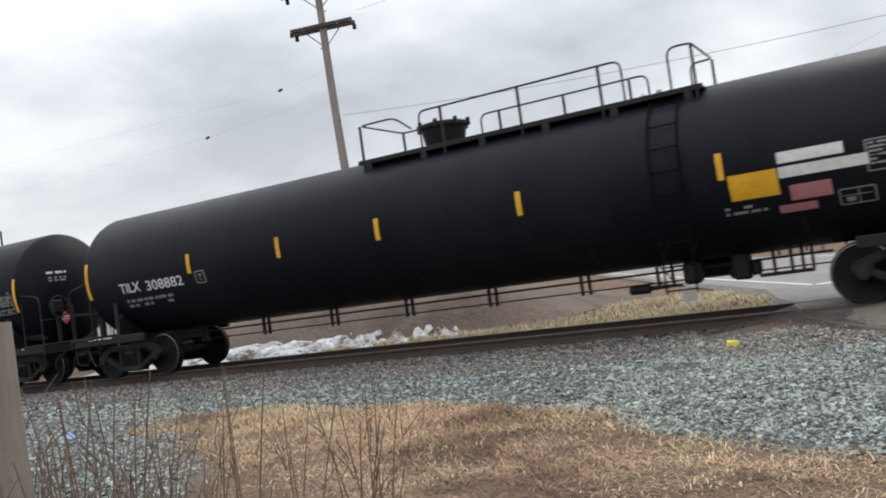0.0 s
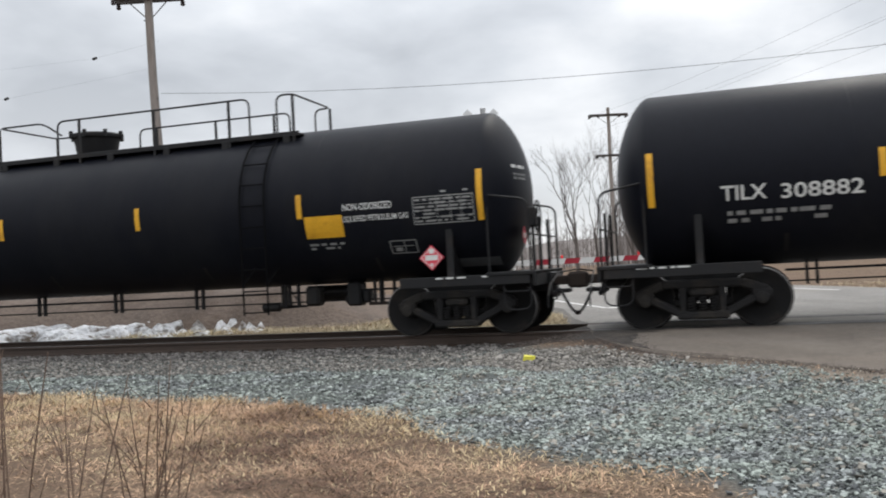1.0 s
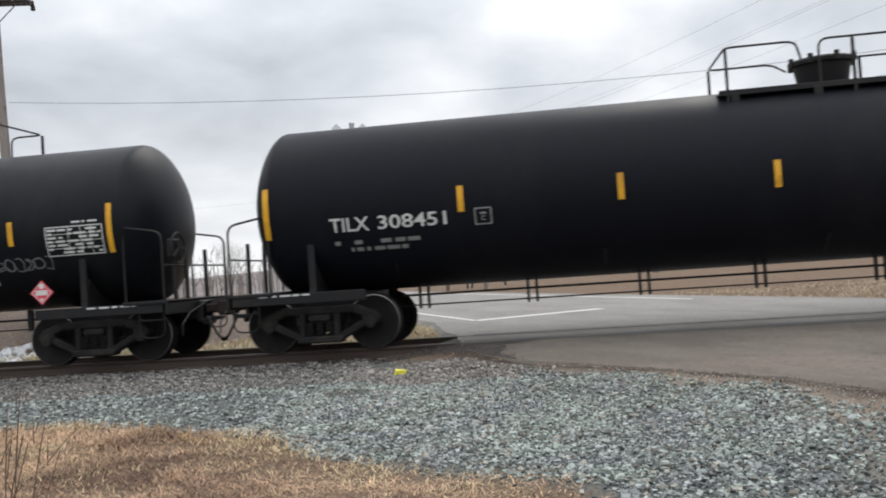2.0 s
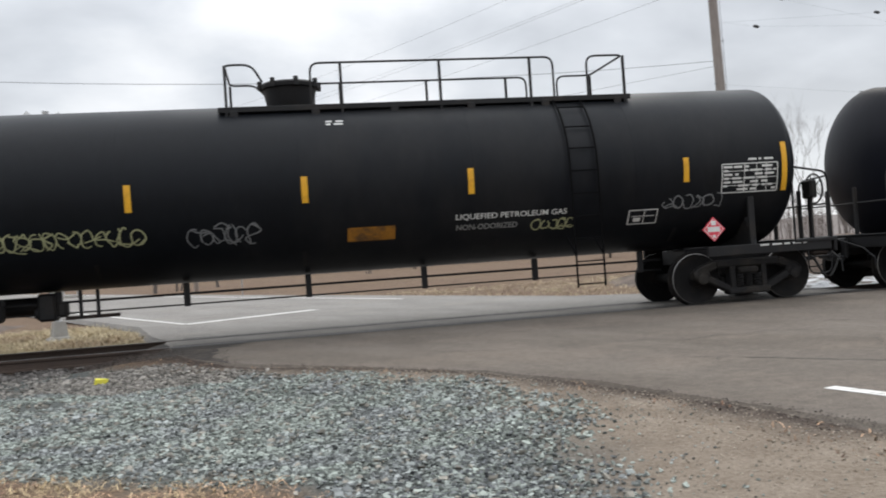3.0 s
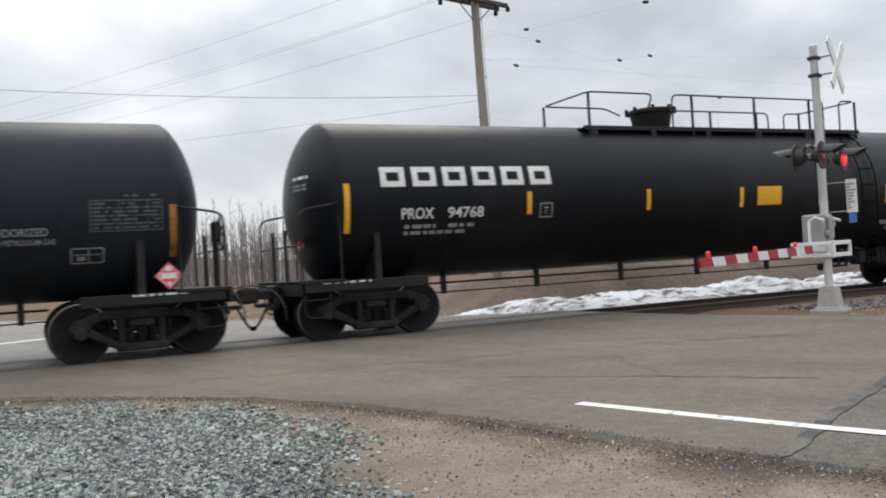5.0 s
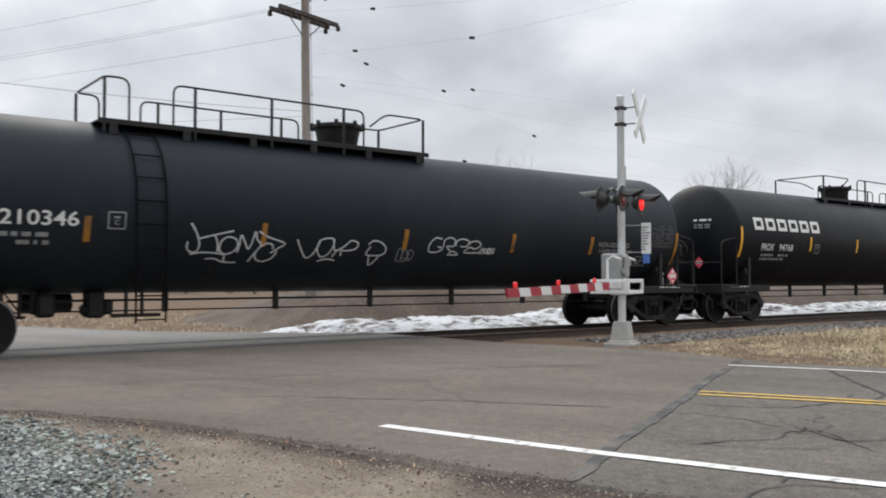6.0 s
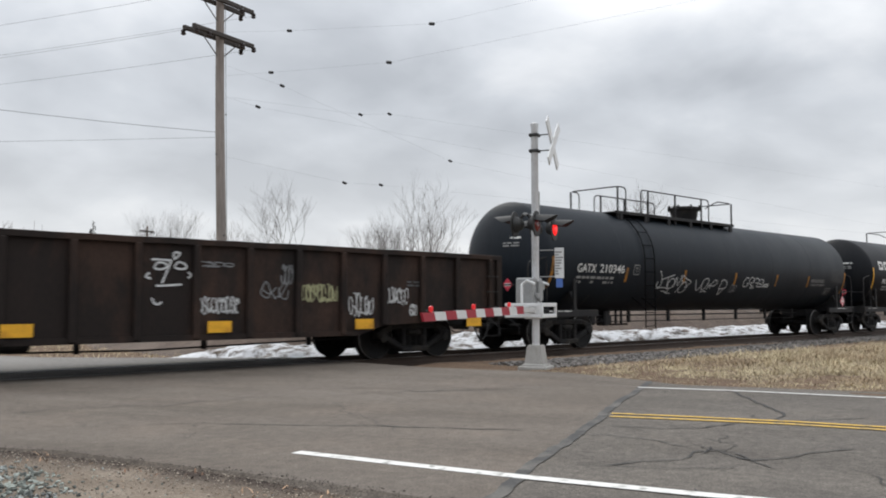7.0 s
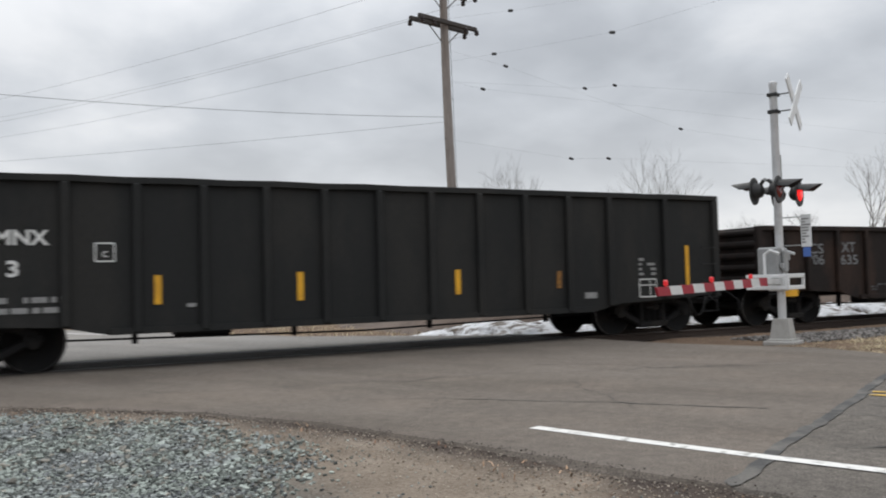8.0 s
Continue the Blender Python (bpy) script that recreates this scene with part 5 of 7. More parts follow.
    g.box(*sorted((x - d * 0.45, x - d * 0.12)), -0.07, 0.07, 0.76, 0.92, 0.02)
    g.box(*sorted((x - d * 0.18, x + d * 0.05)), -0.14, 0.10, 0.70, 0.98, 0.04)
    g.box(*sorted((x - d * 0.10, x + d * 0.09)), -0.02, 0.15, 0.69, 0.99, 0.05)
    part("coupler", g, M["rusty"], parent, "rusty knuckle coupler")
    pts = []
    for t in np.linspace(0, 1, 12):
        pts.append((x - d * 0.30 * (1 - t), -0.30 - 0.03 * math.sin(3 * t), 0.70 - 0.42 * math.sin(t * math.pi / 2) ** 1.3))
    part("air_hose", Geo().tube(pts, 0.024, 7), M["hose"], parent, "black rubber air hose")
    g = Geo().box(x - 0.05, x + 0.05, -0.36, -0.26, 0.24, 0.31, 0.015)
    part("hose_coupling", g, M["rusty"], parent)
    g = Geo().tube([(x - d * 0.02, -0.05, 1.02), (x - d * 0.30, -0.25, 0.98), (x - d * 0.34, -0.95, 0.80), (x - d * 0.34, -1.25, 0.62), (x - d * 0.34, -1.27, 0.42)], 0.014, 6)
    part("uncoupling_lever", g, M["frame"], parent)
    g = Geo().box(*sorted((x - d * 0.40, x - d * 0.14)), -0.16, 0.16, 0.62, 0.69, 0.015).box(*sorted((x - d * 0.44, x - d * 0.36)), -0.26, 0.26, 0.55, 0.66, 0.02)
    part("coupler_carrier", g, M["frame"], parent)


def handrail(parent, pts, r=0.019, label=""):
    """A bent pipe through points, with rounded corners."""
    p = [Vector(q) for q in pts]
    out = [p[0]]
    for i in range(1, len(p) - 1):
        a, b = p[i - 1] - p[i], p[i + 1] - p[i]
        k = min(0.16, a.length * 0.45, b.length * 0.45)
        s, e = p[i] + a.normalized() * k, p[i] + b.normalized() * k
        out += [s.lerp(p[i], t).lerp(p[i].lerp(e, t), t) for t in (0, 0.25, 0.5, 0.75, 1)]
    out.append(p[-1])
    return part("handrail", Geo().tube(out, r, 7), M["frame"], parent, label, smooth=60)


def ladder(parent, x, w, z0, z1, path, step=0.38):
    """A ladder: two stiles that follow path(z) -> y, and rungs."""
    g = Geo()
    zs = np.linspace(z0, z1, 14)
    for d in (-w / 2, w / 2):
        g.tube([(x + d, path(z), z) for z in zs], 0.017, 6)
    z = z0 + 0.05
    while z < z1:
        g.tube([(x - w / 2, path(z), z), (x + w / 2, path(z), z)], 0.012, 6)
        z += step
    part("ladder", g, M["ladder"], parent, "matte black steel ladder", smooth=60)


def tank_side(z, out=0.09):
    d = (TANK["r"] + out) ** 2 - (z - TANK["z"]) ** 2
    if z < TANK["z"]:
        return -(TANK["r"] + out)
    return -math.sqrt(max(d, 0.3))


def end_platform(car, x_tip, d, x_truck, wheel):
    """Platform, posts and rails at one end of a tank car."""
    out = x_tip + d * 0.28
    inn = x_truck - d * 0.9
    g = Geo()
    g.box(*sorted((x_tip - d * 0.55, out)), -1.42, 1.42, 0.99, 1.05, 0.01)
    g.box(*sorted((out - d * 0.06, out)), -1.42, 1.42, 0.80, 1.05, 0.015)
    part("end_platform", g, M["frame"], car)
    for s in (-1, 1):
        g = Geo().box(*sorted((inn, out - d * 0.1)), s * 1.36 - 0.04, s * 1.36 + 0.04, 0.84, 1.02, 0.012)
        part("side_sill", g, M["frame"], car)
    g = Geo()
    a, b = sorted((x_truck - d * 0.9, x_truck + d * 0.9))
    poly = [(-1.34, 0.90), (1.34, 0.90), (1.34, 1.06), (1.18, 1.5), (0.8, 1.18), (0, 1.0), (-0.8, 1.18), (-1.18, 1.5), (-1.34, 1.06)]
    g.prism(poly, x_truck - 0.05, x_truck + 0.05, "x")
    g.box(a, b, -0.5, 0.5, 0.70, 0.98, 0.02)
    part("saddle", g, M["frame"], car)
    for s in (-1, 1):
        part("jacking_pad", Geo().box(x_truck - 0.06, x_truck + 0.06, s * 1.30 - 0.03, s * 1.30 + 0.03, 1.0, 1.9, 0.01), M["frame"], car)
        y = s * 1.36
        handrail(car, [(out - d * 0.08, y, 1.02), (out - d * 0.08, y, 2.22), (x_tip - d * 0.62, y, 2.36), (x_tip - d * 0.70, s * 1.30, 2.36)], 0.02)
        handrail(car, [(x_tip - d * 0.5, y, 1.02), (x_tip - d * 0.5, y, 2.30)], 0.02)
        for z in (0.42, 0.72):
            handrail(car, [(out - d * 0.1, y, 0.9), (out - d * 0.1, y, z), (out - d * 0.55, y, z), (out - d * 0.55, y, 0.9)], 0.014, "step iron")
    for y in (-0.45, 0.4):
        part("end_post", Geo().box(*sorted((out - d * 0.10, out - d * 0.05)), y - 0.045, y + 0.045, 1.0, 1.95, 0.01), M["frame"], car)
    handrail(car, [(out - d * 0.08, -1.36, 1.65), (out - d * 0.08, 1.36, 1.65)], 0.016)
    if wheel:
        g = Geo()
        cx = out - d * 0.02
        ring = [(cx, -0.85 + 0.27 * math.cos(t), 1.95 + 0.27 * math.sin(t)) for t in np.linspace(0, 6.283, 25)]
        g.tube(ring, 0.018, 6)
        for k in range(5):
            t = 1.2566 * k
            g.tube([(cx, -0.85, 1.95), (cx, -0.85 + 0.27 * math.cos(t), 1.95 + 0.27 * math.sin(t))], 0.011, 5)
        g.box(*sorted((cx - d * 0.16, cx - d * 0.02)), -1.0, -0.70, 1.78, 2.12, 0.03)
        g.box(*sorted((cx - d * 0.12, cx - d * 0.07)), -0.90, -0.80, 1.0, 1.8, 0.01)
        part("brake_wheel", g, M["frame"], car, "black hand brake wheel")


def top_works(car, x0, x1, house, flip, start, stop, loop, ladder_by):
    """Walkway, manway housing and rails on the top, x0 to x1; flip: which end the gate at the ladder is on.
    start: where the long rail begins, from the housing; stop, loop: where it ends and the gate begins, from the end of the walkway."""
    deck, zt = 3.80, 4.52
    for s in (-1, 1):
        g = Geo()
        g.box(x0, x1, s * 0.60 - 0.24, s * 0.60 + 0.24, deck - 0.03, deck, 0.008)
        g.box(x0, x1, s * 0.84 - 0.02, s * 0.84 + 0.02, deck - 0.06, deck + 0.03, 0.006)
        for k in range(int((x1 - x0) / 0.09)):
            x = x0 + 0.045 + 0.09 * k
            g.box(x - 0.008, x + 0.008, s * 0.60 - 0.23, s * 0.60 + 0.23, deck, deck + 0.012)
        part("walkway", g, M["frame"], car, "black grated roof walkway")
        n = 6
        for k in range(n):
            x = x0 + 0.25 + (x1 - x0 - 0.5) * k / (n - 1)
            g = Geo().box(x - 0.07, x + 0.07, s * 0.84 - 0.03, s * 0.84 + 0.03, 3.56, deck - 0.03, 0.01)
            g.box(x - 0.05, x + 0.05, *sorted((s * 0.42, s * 0.84)), 3.74, deck - 0.03, 0.01)
            part("bracket", g, M["frame"], car)
    # housing: a bowl that widens to a flanged lid
    prof = [(3.84, 0.36), (3.92, 0.40), (4.20, 0.45), (4.24, 0.46), (4.25, 0.51), (4.31, 0.52), (4.34, 0.49), (4.37, 0.30), (4.385, 0.10)]
    h = part("manway_housing", Geo().lathe(prof, 32, Matrix.Translation((house, 0, 0)), axis="z"), M["frame"], car, "black round manway housing")
    for k in range(8):
        a = 0.785 * k + 0.2
        g = Geo().box(-0.04, 0.04, -0.025, 0.025, 4.23, 4.39, 0.01, Matrix.Translation((house + 0.52 * math.cos(a), 0.52 * math.sin(a), 0)))
        part("hinge_lug", g, M["frame"], h)
    f = lambda u: x0 + u if not flip else x1 - u
    L = x1 - x0
    hu = house - x0 if not flip else x1 - house
    a, b = hu + start, L - stop
    for y in (-0.84, 0.84):
        # the far rail begins behind the housing
        a1 = a if y < 0 else hu + 0.45
        handrail(car, [(f(a1), y, deck), (f(a1), y, zt), (f(b), y, zt), (f(b), y, deck)])
        for k in (0.12, 0.52, 0.90):
            u = a1 + (b - a1) * k
            part("rail_post", Geo().box(f(u) - 0.022, f(u) + 0.022, y - 0.022, y + 0.022, deck - 0.2, zt, 0.004), M["frame"], car)
        for u in (0.14, L - 0.10):
            part("rail_post", Geo().box(f(u) - 0.022, f(u) + 0.022, y - 0.022, y + 0.022, deck - 0.2, zt - 0.01, 0.004), M["frame"], car)
    # gates round both ends, from the near side across to the far side
    handrail(car, [(f(L - loop), -0.84, deck), (f(L - loop), -0.84, zt), (f(L - 0.10), -0.84, zt), (f(L - 0.10), 0.84, zt), (f(L - loop), 0.84, zt), (f(L - loop), 0.84, deck)])
    handrail(car, [(f(hu - 0.46), -0.50, 4.30), (f(hu - 0.62), -0.84, zt), (f(0.14), -0.84, zt), (f(0.14), 0.84, zt), (f(hu - 0.62), 0.84, zt), (f(hu - 0.46), 0.50, 4.30)])
    lx = f(L - 1.0) + ladder_by
    path = lambda z: tank_side(z, 0.06)
    ladder(car, lx, 0.48, 0.50, 3.78, path)
    return lx


def under_works(car, xs, x0, x1, lx, twin):
    """Brake pipes, hangers, reservoir, rigging and ladder struts under the tank; twin: hangers of two thin bars."""
    part("brake_pipe", Geo().tube([(x0, -0.30, 0.84), (x1, -0.30, 0.84)], 0.021, 6), M["frame"], car)
    part("brake_rod", Geo().tube([(x0, -0.30, 0.66), (x1, -0.30, 0.66)], 0.014, 6), M["frame"], car)
    n = int((x1 - x0) / 1.95)
    for k in range(n + 1):
        x = x0 + 0.4 + (x1 - x0 - 0.8) * k / n
        if twin:
            for d in (-0.075, 0.075):
                part("hanger", Geo().box(x + d - 0.022, x + d + 0.022, -0.34, -0.26, 0.60, 1.02, 0.006), M["frame"], car)
        else:
            part("hanger", Geo().box(x - 0.05, x + 0.05, -0.34, -0.26, 0.63, 1.02, 0.008), M["frame"], car)
    g = Geo().lathe([(xs - 0.42, 0.05), (xs - 0.40, 0.15), (xs + 0.40, 0.15), (xs + 0.42, 0.05)], 20, Matrix.Translation((0, 0.25, 0.80)), axis="x")
    part("air_reservoir", g, M["frame"], car)
    g = Geo().box(xs + 0.50, xs + 0.78, -0.42, -0.08, 0.55, 1.0, 0.04).box(xs + 0.78, xs + 0.94, -0.36, -0.14, 0.60, 0.86, 0.04)
    g.lathe([(xs + 0.42, 0.06), (xs + 0.46, 0.10), (xs + 0.52, 0.10)], 14, Matrix.Translation((0, -0.25, 0.68)), axis="x")
    part("brake_valve", g, M["frame"], car)
    g = Geo().box(xs - 0.30, xs - 0.02, -0.52, -0.20, 0.58, 0.96, 0.05)
    part("retainer_box", g, M["frame"], car)
    for x in (xs - 0.78, xs - 0.52, xs + 1.15, xs + 1.42):
        part("pipe_bracket", Geo().box(x - 0.025, x + 0.025, -0.36, -0.30, 0.56, 1.02, 0.006), M["frame"], car)
    part("pipe_brace", Geo().tube([(xs - 0.76, -0.33, 1.0), (xs - 0.53, -0.33, 0.68)], 0.014, 6), M["frame"], car)
    part("brake_cylinder", Geo().lathe([(xs - 1.35, 0.04), (xs - 1.32, 0.085), (xs - 0.98, 0.085), (xs - 0.95, 0.04), (xs - 0.4, 0.02)], 14, Matrix.Translation((0, -0.22, 0.58)), axis="x"), M["frame"], car)
    part("brake_link", Geo().box(xs + 0.9, xs + 1.75, -0.34, -0.29, 0.55, 0.61, 0.01), M["rusty"], car)
    # struts that tie the foot of the ladder to the underframe
    for d in (-0.24, 0.24):
        part("ladder_strut", Geo().tube([(lx + d, -TANK["r"] - 0.05, 1.05), (lx + d + 0.02, -1.05, 1.35)], 0.018, 6), M["ladder"], car)


def weld_band(x):
    return Geo().lathe([(x - 0.02, TANK["r"] + 0.0005), (x - 0.008, TANK["r"] + 0.003), (x + 0.008, TANK["r"] + 0.003), (x + 0.02, TANK["r"] + 0.0005)], 64, Matrix.Translation((0, 0, TANK["z"])), caps=False)


WHEELS, CARS = [], []


def head_depth(q):
    """How far a dished tank end lies behind its tip, at a share q of the radius."""
    return 1 - 0.40 * (1 - q * q) - 0.60 * math.sqrt(max(1 - q * q, 0))


def tank_car(front, rear, trucks, couple, bars, bar_z, top, paint, tape, label, tank_z, gear, tank_r=1.47, brake=True):
    """A pressure tank car. Positions are along the train; the car's own x starts at its middle."""
    mid = (front + rear) / 2
    TANK.update(r=tank_r, z=tank_z)
    car = base("tank_car", label, "tank car", pose(mid, TRACK_Y, 0), "freight cars of the train")
    CARS.append((car, mid))
    a, b = rear - mid, front - mid
    dome = 0.62
    a, b = a + 0.12, b - 0.12
    rims = np.concatenate([np.linspace(0.004, 0.9, 13), np.linspace(0.92, 1.0, 8)])
    prof = [(a + dome * head_depth(q), TANK["r"] * q) for q in rims]
    prof += [(b - dome * head_depth(q), TANK["r"] * q) for q in rims[::-1]]
    part("tank", Geo().lathe(prof, 96, Matrix.Translation((0, 0, TANK["z"]))), M[paint], car, "glossy black tank shell" if paint != "tank2" else "dull slate tank shell", smooth=40)
    for k in range(1, 6):
        part("weld_seam", weld_band(a + dome + (b - a - 2 * dome) * k / 6), M[paint], car, smooth=60)
    for x, d, c in ((trucks[1] - mid, -1, couple[1] - mid), (trucks[0] - mid, 1, couple[0] - mid)):
        WHEELS.extend((w, k, mid) for w, k in truck(car, x))
        coupler(car, c, d, x - d * 0.8)
        end_platform(car, (a, b)[d > 0], d, x, brake and d > 0)
    lx = top_works(car, top[0] - mid, top[1] - mid, top[2] - mid, *top[3:])
    under_works(car, gear - mid, trucks[1] - mid + 1.3, trucks[0] - mid - 1.3, lx, paint == "tank_new")
    for i, u in enumerate(bars):
        end = i in (0, len(bars) - 1)
        part("reflective_strip", on_tank(plate(0.10, 0.86 if end else 0.42, 1, 8), u - mid, bar_z - (0.0 if not end else 0.02)), M[tape], car, "yellow reflective strip" if tape == "yellow" else "faded orange reflective strip", fix=False, smooth=0)
    # welded pads and drip marks low on the side
    for k in range(5):
        x = a + 2.6 + (b - a - 5.2) * k / 4
        part("support_pad", on_tank(plate(0.07, 0.42, 1, 5), x, 1.28, 0.012), M["frame"], car, fix=False, smooth=0)
    return car, mid


def stencil(car, mid, flat, u, z, key, name="stencil", label=""):
    return part(name, on_tank(flat, u - mid, z), M[key], car, label, smooth=0, fix=False)


def placard(car, mid, u, z):
    """A hazard placard standing upright in its holder before the lower tank side."""
    d, x, y = 0.215, u - mid, -1.365
    v = np.array([(-d, 0), (0, -d), (d, 0), (0, d)])
    p = part("placard", Geo().prism([(x + a, z + b) for a, b in v], y - 0.004, y + 0.004, "y"), M["red"], car, "red diamond hazard placard", smooth=0)
    g = Geo().box(x - 0.03, x + 0.03, y + 0.005, y + 0.6, z - 0.03, z + 0.03, 0.004)
    part("placard_holder", g, M["frame"], p, smooth=0)
    part("placard_number_panel", on_side(plate(0.23, 0.09), x, z, y - 0.007), M["white"], p, smooth=0, fix=False)
    part("placard_border", on_side(join([ribbon([(-d * .84, 0), (0, d * .84), (d * .84, 0), (0, -d * .84), (-d * .84, 0)], 0.014), shift(plate(0.09, 0.08), 0, 0.11), shift(plate(0.05, 0.05), 0, -0.12)]), x, z, y - 0.008), M["white"], p, smooth=0, fix=False)


def data_table(car, mid, u, z, w, h, rng, key="dim"):
    items = [frame_lines(w, h, 0.018), shift(small_print(w * 0.94, h * 0.92, 7, rng, 0.85), 0, 0)]
    items += [shift(plate(w, 0.010), 0, h * (k / 4 - 0.5)) for k in (1, 2, 3)] + [shift(plate(0.012, h), w * k, 0) for k in (-0.1, 0.12, 0.3)]
    stencil(car, mid, join(items), u, z, key, "capacity_table", "white stencilled table")
    stencil(car, mid, small_print(w * 0.45, 0.06, 1, rng), u + w * 0.2, z + h / 2 + 0.07, key, "stencil")


def box_mark(car, mid, u, z, w, h, key="dim"):
    items = [frame_lines(w, h, 0.02), shift(plate(w * 0.8, 0.015), 0, 0.02), shift(plate(0.015, h * 0.9), 0.02, 0), shift(plate(w * 0.25, h * 0.3), -w * 0.2, -h * 0.18)]
    stencil(car, mid, join(items), u, z, key, "inspection_box", "white outlined inspection box")


def consolidated(car, mid, u, z, key="dim"):
    stencil(car, mid, join([frame_lines(0.26, 0.26, 0.022), shift(plate(0.1, 0.03), 0, 0.05), shift(letters("C", 0.07, 0.08), 0, -0.03)]), u, z, key, "lube_stencil", "small square stencil")


def sill_text(car, mid, us, rng):
    for u in us:
        part("sill_stencil", on_side(small_print(0.9, 0.05, 1, rng, 0.95), u - mid, 0.99, -1.405), M["white"], car, smooth=0, fix=False)


def head_marks(car, mid, tip, d, rng):
    """Small print and a placard on a tank end."""
    x = tip - mid
    for dy, z, w, h, key in ((-0.55, 2.85, 0.5, 0.10, "white"), (-0.55, 2.68, 0.45, 0.14, "dim")):
        v, f = small_print(w, h, 1 if key == "white" else 2, rng, 0.95)
        g = Geo()
        pts = []
        for a, b in v:
            y, zz = dy + a, z + b
            rr = math.hypot(y, zz - TANK["z"]) / TANK["r"]
            pts.append((x - d * (0.62 * head_depth(rr) + 0.12 - 0.012), y, zz))
        part("end_stencil", g.add(pts, f), M[key], car, smooth=0, fix=False)
    y, z, r = -0.45, 1.66, 0.17
    rr = math.hypot(y, z - TANK["z"]) / TANK["r"]
    xx = x - d * (0.62 * head_depth(rr) + 0.12 - 0.11)
    p = part("placard", Geo().add([(xx, y - r, z), (xx, y, z - r), (xx, y + r, z), (xx, y, z + r)], [(0, 1, 2, 3)]), M["red"], car, "red diamond hazard placard", smooth=0)
    part("placard_number_panel", Geo().add([(xx + d * 0.004, y - 0.1, z - 0.04), (xx + d * 0.004, y + 0.1, z - 0.04), (xx + d * 0.004, y + 0.1, z + 0.04), (xx + d * 0.004, y - 0.1, z + 0.04)], [(0, 1, 2, 3)]), M["white"], p, smooth=0)


def tag(car, mid, u, z, w, h, strokes, key, rng):
    stencil(car, mid, scribble(w, h, strokes, rng), u, z, key, "graffiti", "sprayed graffiti tag")


def spray(car, mid, key, line, wide=0.030):
    """One sprayed stroke on the slate car; line: steps along the tag and down."""
    pts = []
    for a, b in line:
        u = np.interp(a, [0, 306, 795, 1071, 1479, 1740], [-76.73, -75.6, -73.8, -72.7, -70.8, -69.5])
        pts.append((u + 75.6, (190 - b) * np.interp(a, [306, 1479], [0.0027, 0.0031]) + np.interp(a, [306, 795, 1479], [0.0, 0.055, 0.11])))
    stencil(car, mid, ribbon(smooth_line(pts), wide), -75.6, 1.80, key, "graffiti", "sprayed white graffiti stroke")


def build_tank_cars():
    r = random.Random(21)
    # --- first car
    car, mid = tank_car(17.7, -1.5, (16.56, -0.07), (18.35, -2.15), [-0.75, 2.55, 5.07, 7.52, 10.5, 13.93, 17.0], 2.37, (6.9, 13.75, 8.48, False, -0.07, 1.3, 0.5, 0.35), "tank_new", "yellow",
                        "black pressure tank car with yellow strips and white numbers", 2.41, 13.2)
    stencil(car, mid, letters("TILX", 0.66, 0.23), 0.62, 2.07, "white")
    stencil(car, mid, letters("308882", 1.14, 0.23), 1.72, 2.05, "white")
    stencil(car, mid, small_print(1.5, 0.26, 2, r), 1.12, 1.71, "dim")
    consolidated(car, mid, 2.82, 2.05)
    stencil(car, mid, plate(0.72, 0.41), 14.38, 2.0, "yellow", "panel", "yellow panel")
    stencil(car, mid, plate(0.92, 0.17), 15.23, 2.34, "white", "panel", "white panel")
    stencil(car, mid, plate(1.24, 0.17), 15.38, 2.12, "white", "panel", "white panel")
    stencil(car, mid, plate(0.58, 0.25), 15.17, 1.80, "pink", "panel", "faded pink panel")
    stencil(car, mid, plate(0.54, 0.14), 14.95, 1.58, "pink", "panel", "faded pink panel")
    stencil(car, mid, small_print(0.62, 0.18, 2, r), 14.2, 1.66, "dim")
    box_mark(car, mid, 15.78, 1.62, 0.48, 0.26)
    data_table(car, mid, 16.5, 2.15, 1.05, 0.45, r)
    sill_text(car, mid, (-0.6, 16.6), r)
    # --- second car
    car, mid = tank_car(-2.8, -22.07, (-4.10, -20.73), (-2.15, -22.75), [-21.42, -18.15, -15.6, -13.23, -10.1, -6.78, -3.5], 2.37, (-13.9, -7.0, -12.05, False, -0.27, 1.0, 0.43, 0.33), "tank_new", "yellow",
                        "black pressure tank car with a yellow panel and white stencils", 2.44, -6.9)
    stencil(car, mid, letters("TILX", 0.66, 0.23), -20.02, 2.09, "white")
    stencil(car, mid, letters("308451", 1.14, 0.23), -18.97, 2.09, "white")
    stencil(car, mid, small_print(1.5, 0.26, 2, r), -19.55, 1.74, "dim")
    consolidated(car, mid, -17.8, 2.07)
    stencil(car, mid, plate(0.72, 0.40), -6.34, 1.99, "yellow", "panel", "yellow panel")
    stencil(car, mid, letters("NON-ODORIZED", 0.90, 0.12), -5.5, 2.30, "white")
    stencil(car, mid, letters("LIQUEFIED PETROLEUM GAS", 1.20, 0.12), -5.37, 2.09, "white")
    stencil(car, mid, small_print(0.66, 0.16, 2, r), -6.35, 1.66, "dim")
    data_table(car, mid, -4.14, 2.15, 1.05, 0.46, r)
    box_mark(car, mid, -4.95, 1.57, 0.47, 0.26)
    placard(car, mid, -4.41, 1.35)
    stencil(car, mid, plate(0.8, 0.26), -3.72, 1.24, "faint", "panel", "grey painted patch")
    sill_text(car, mid, (-3.9, -21.2), r)
    head_marks(car, mid, -2.8, 1, r)
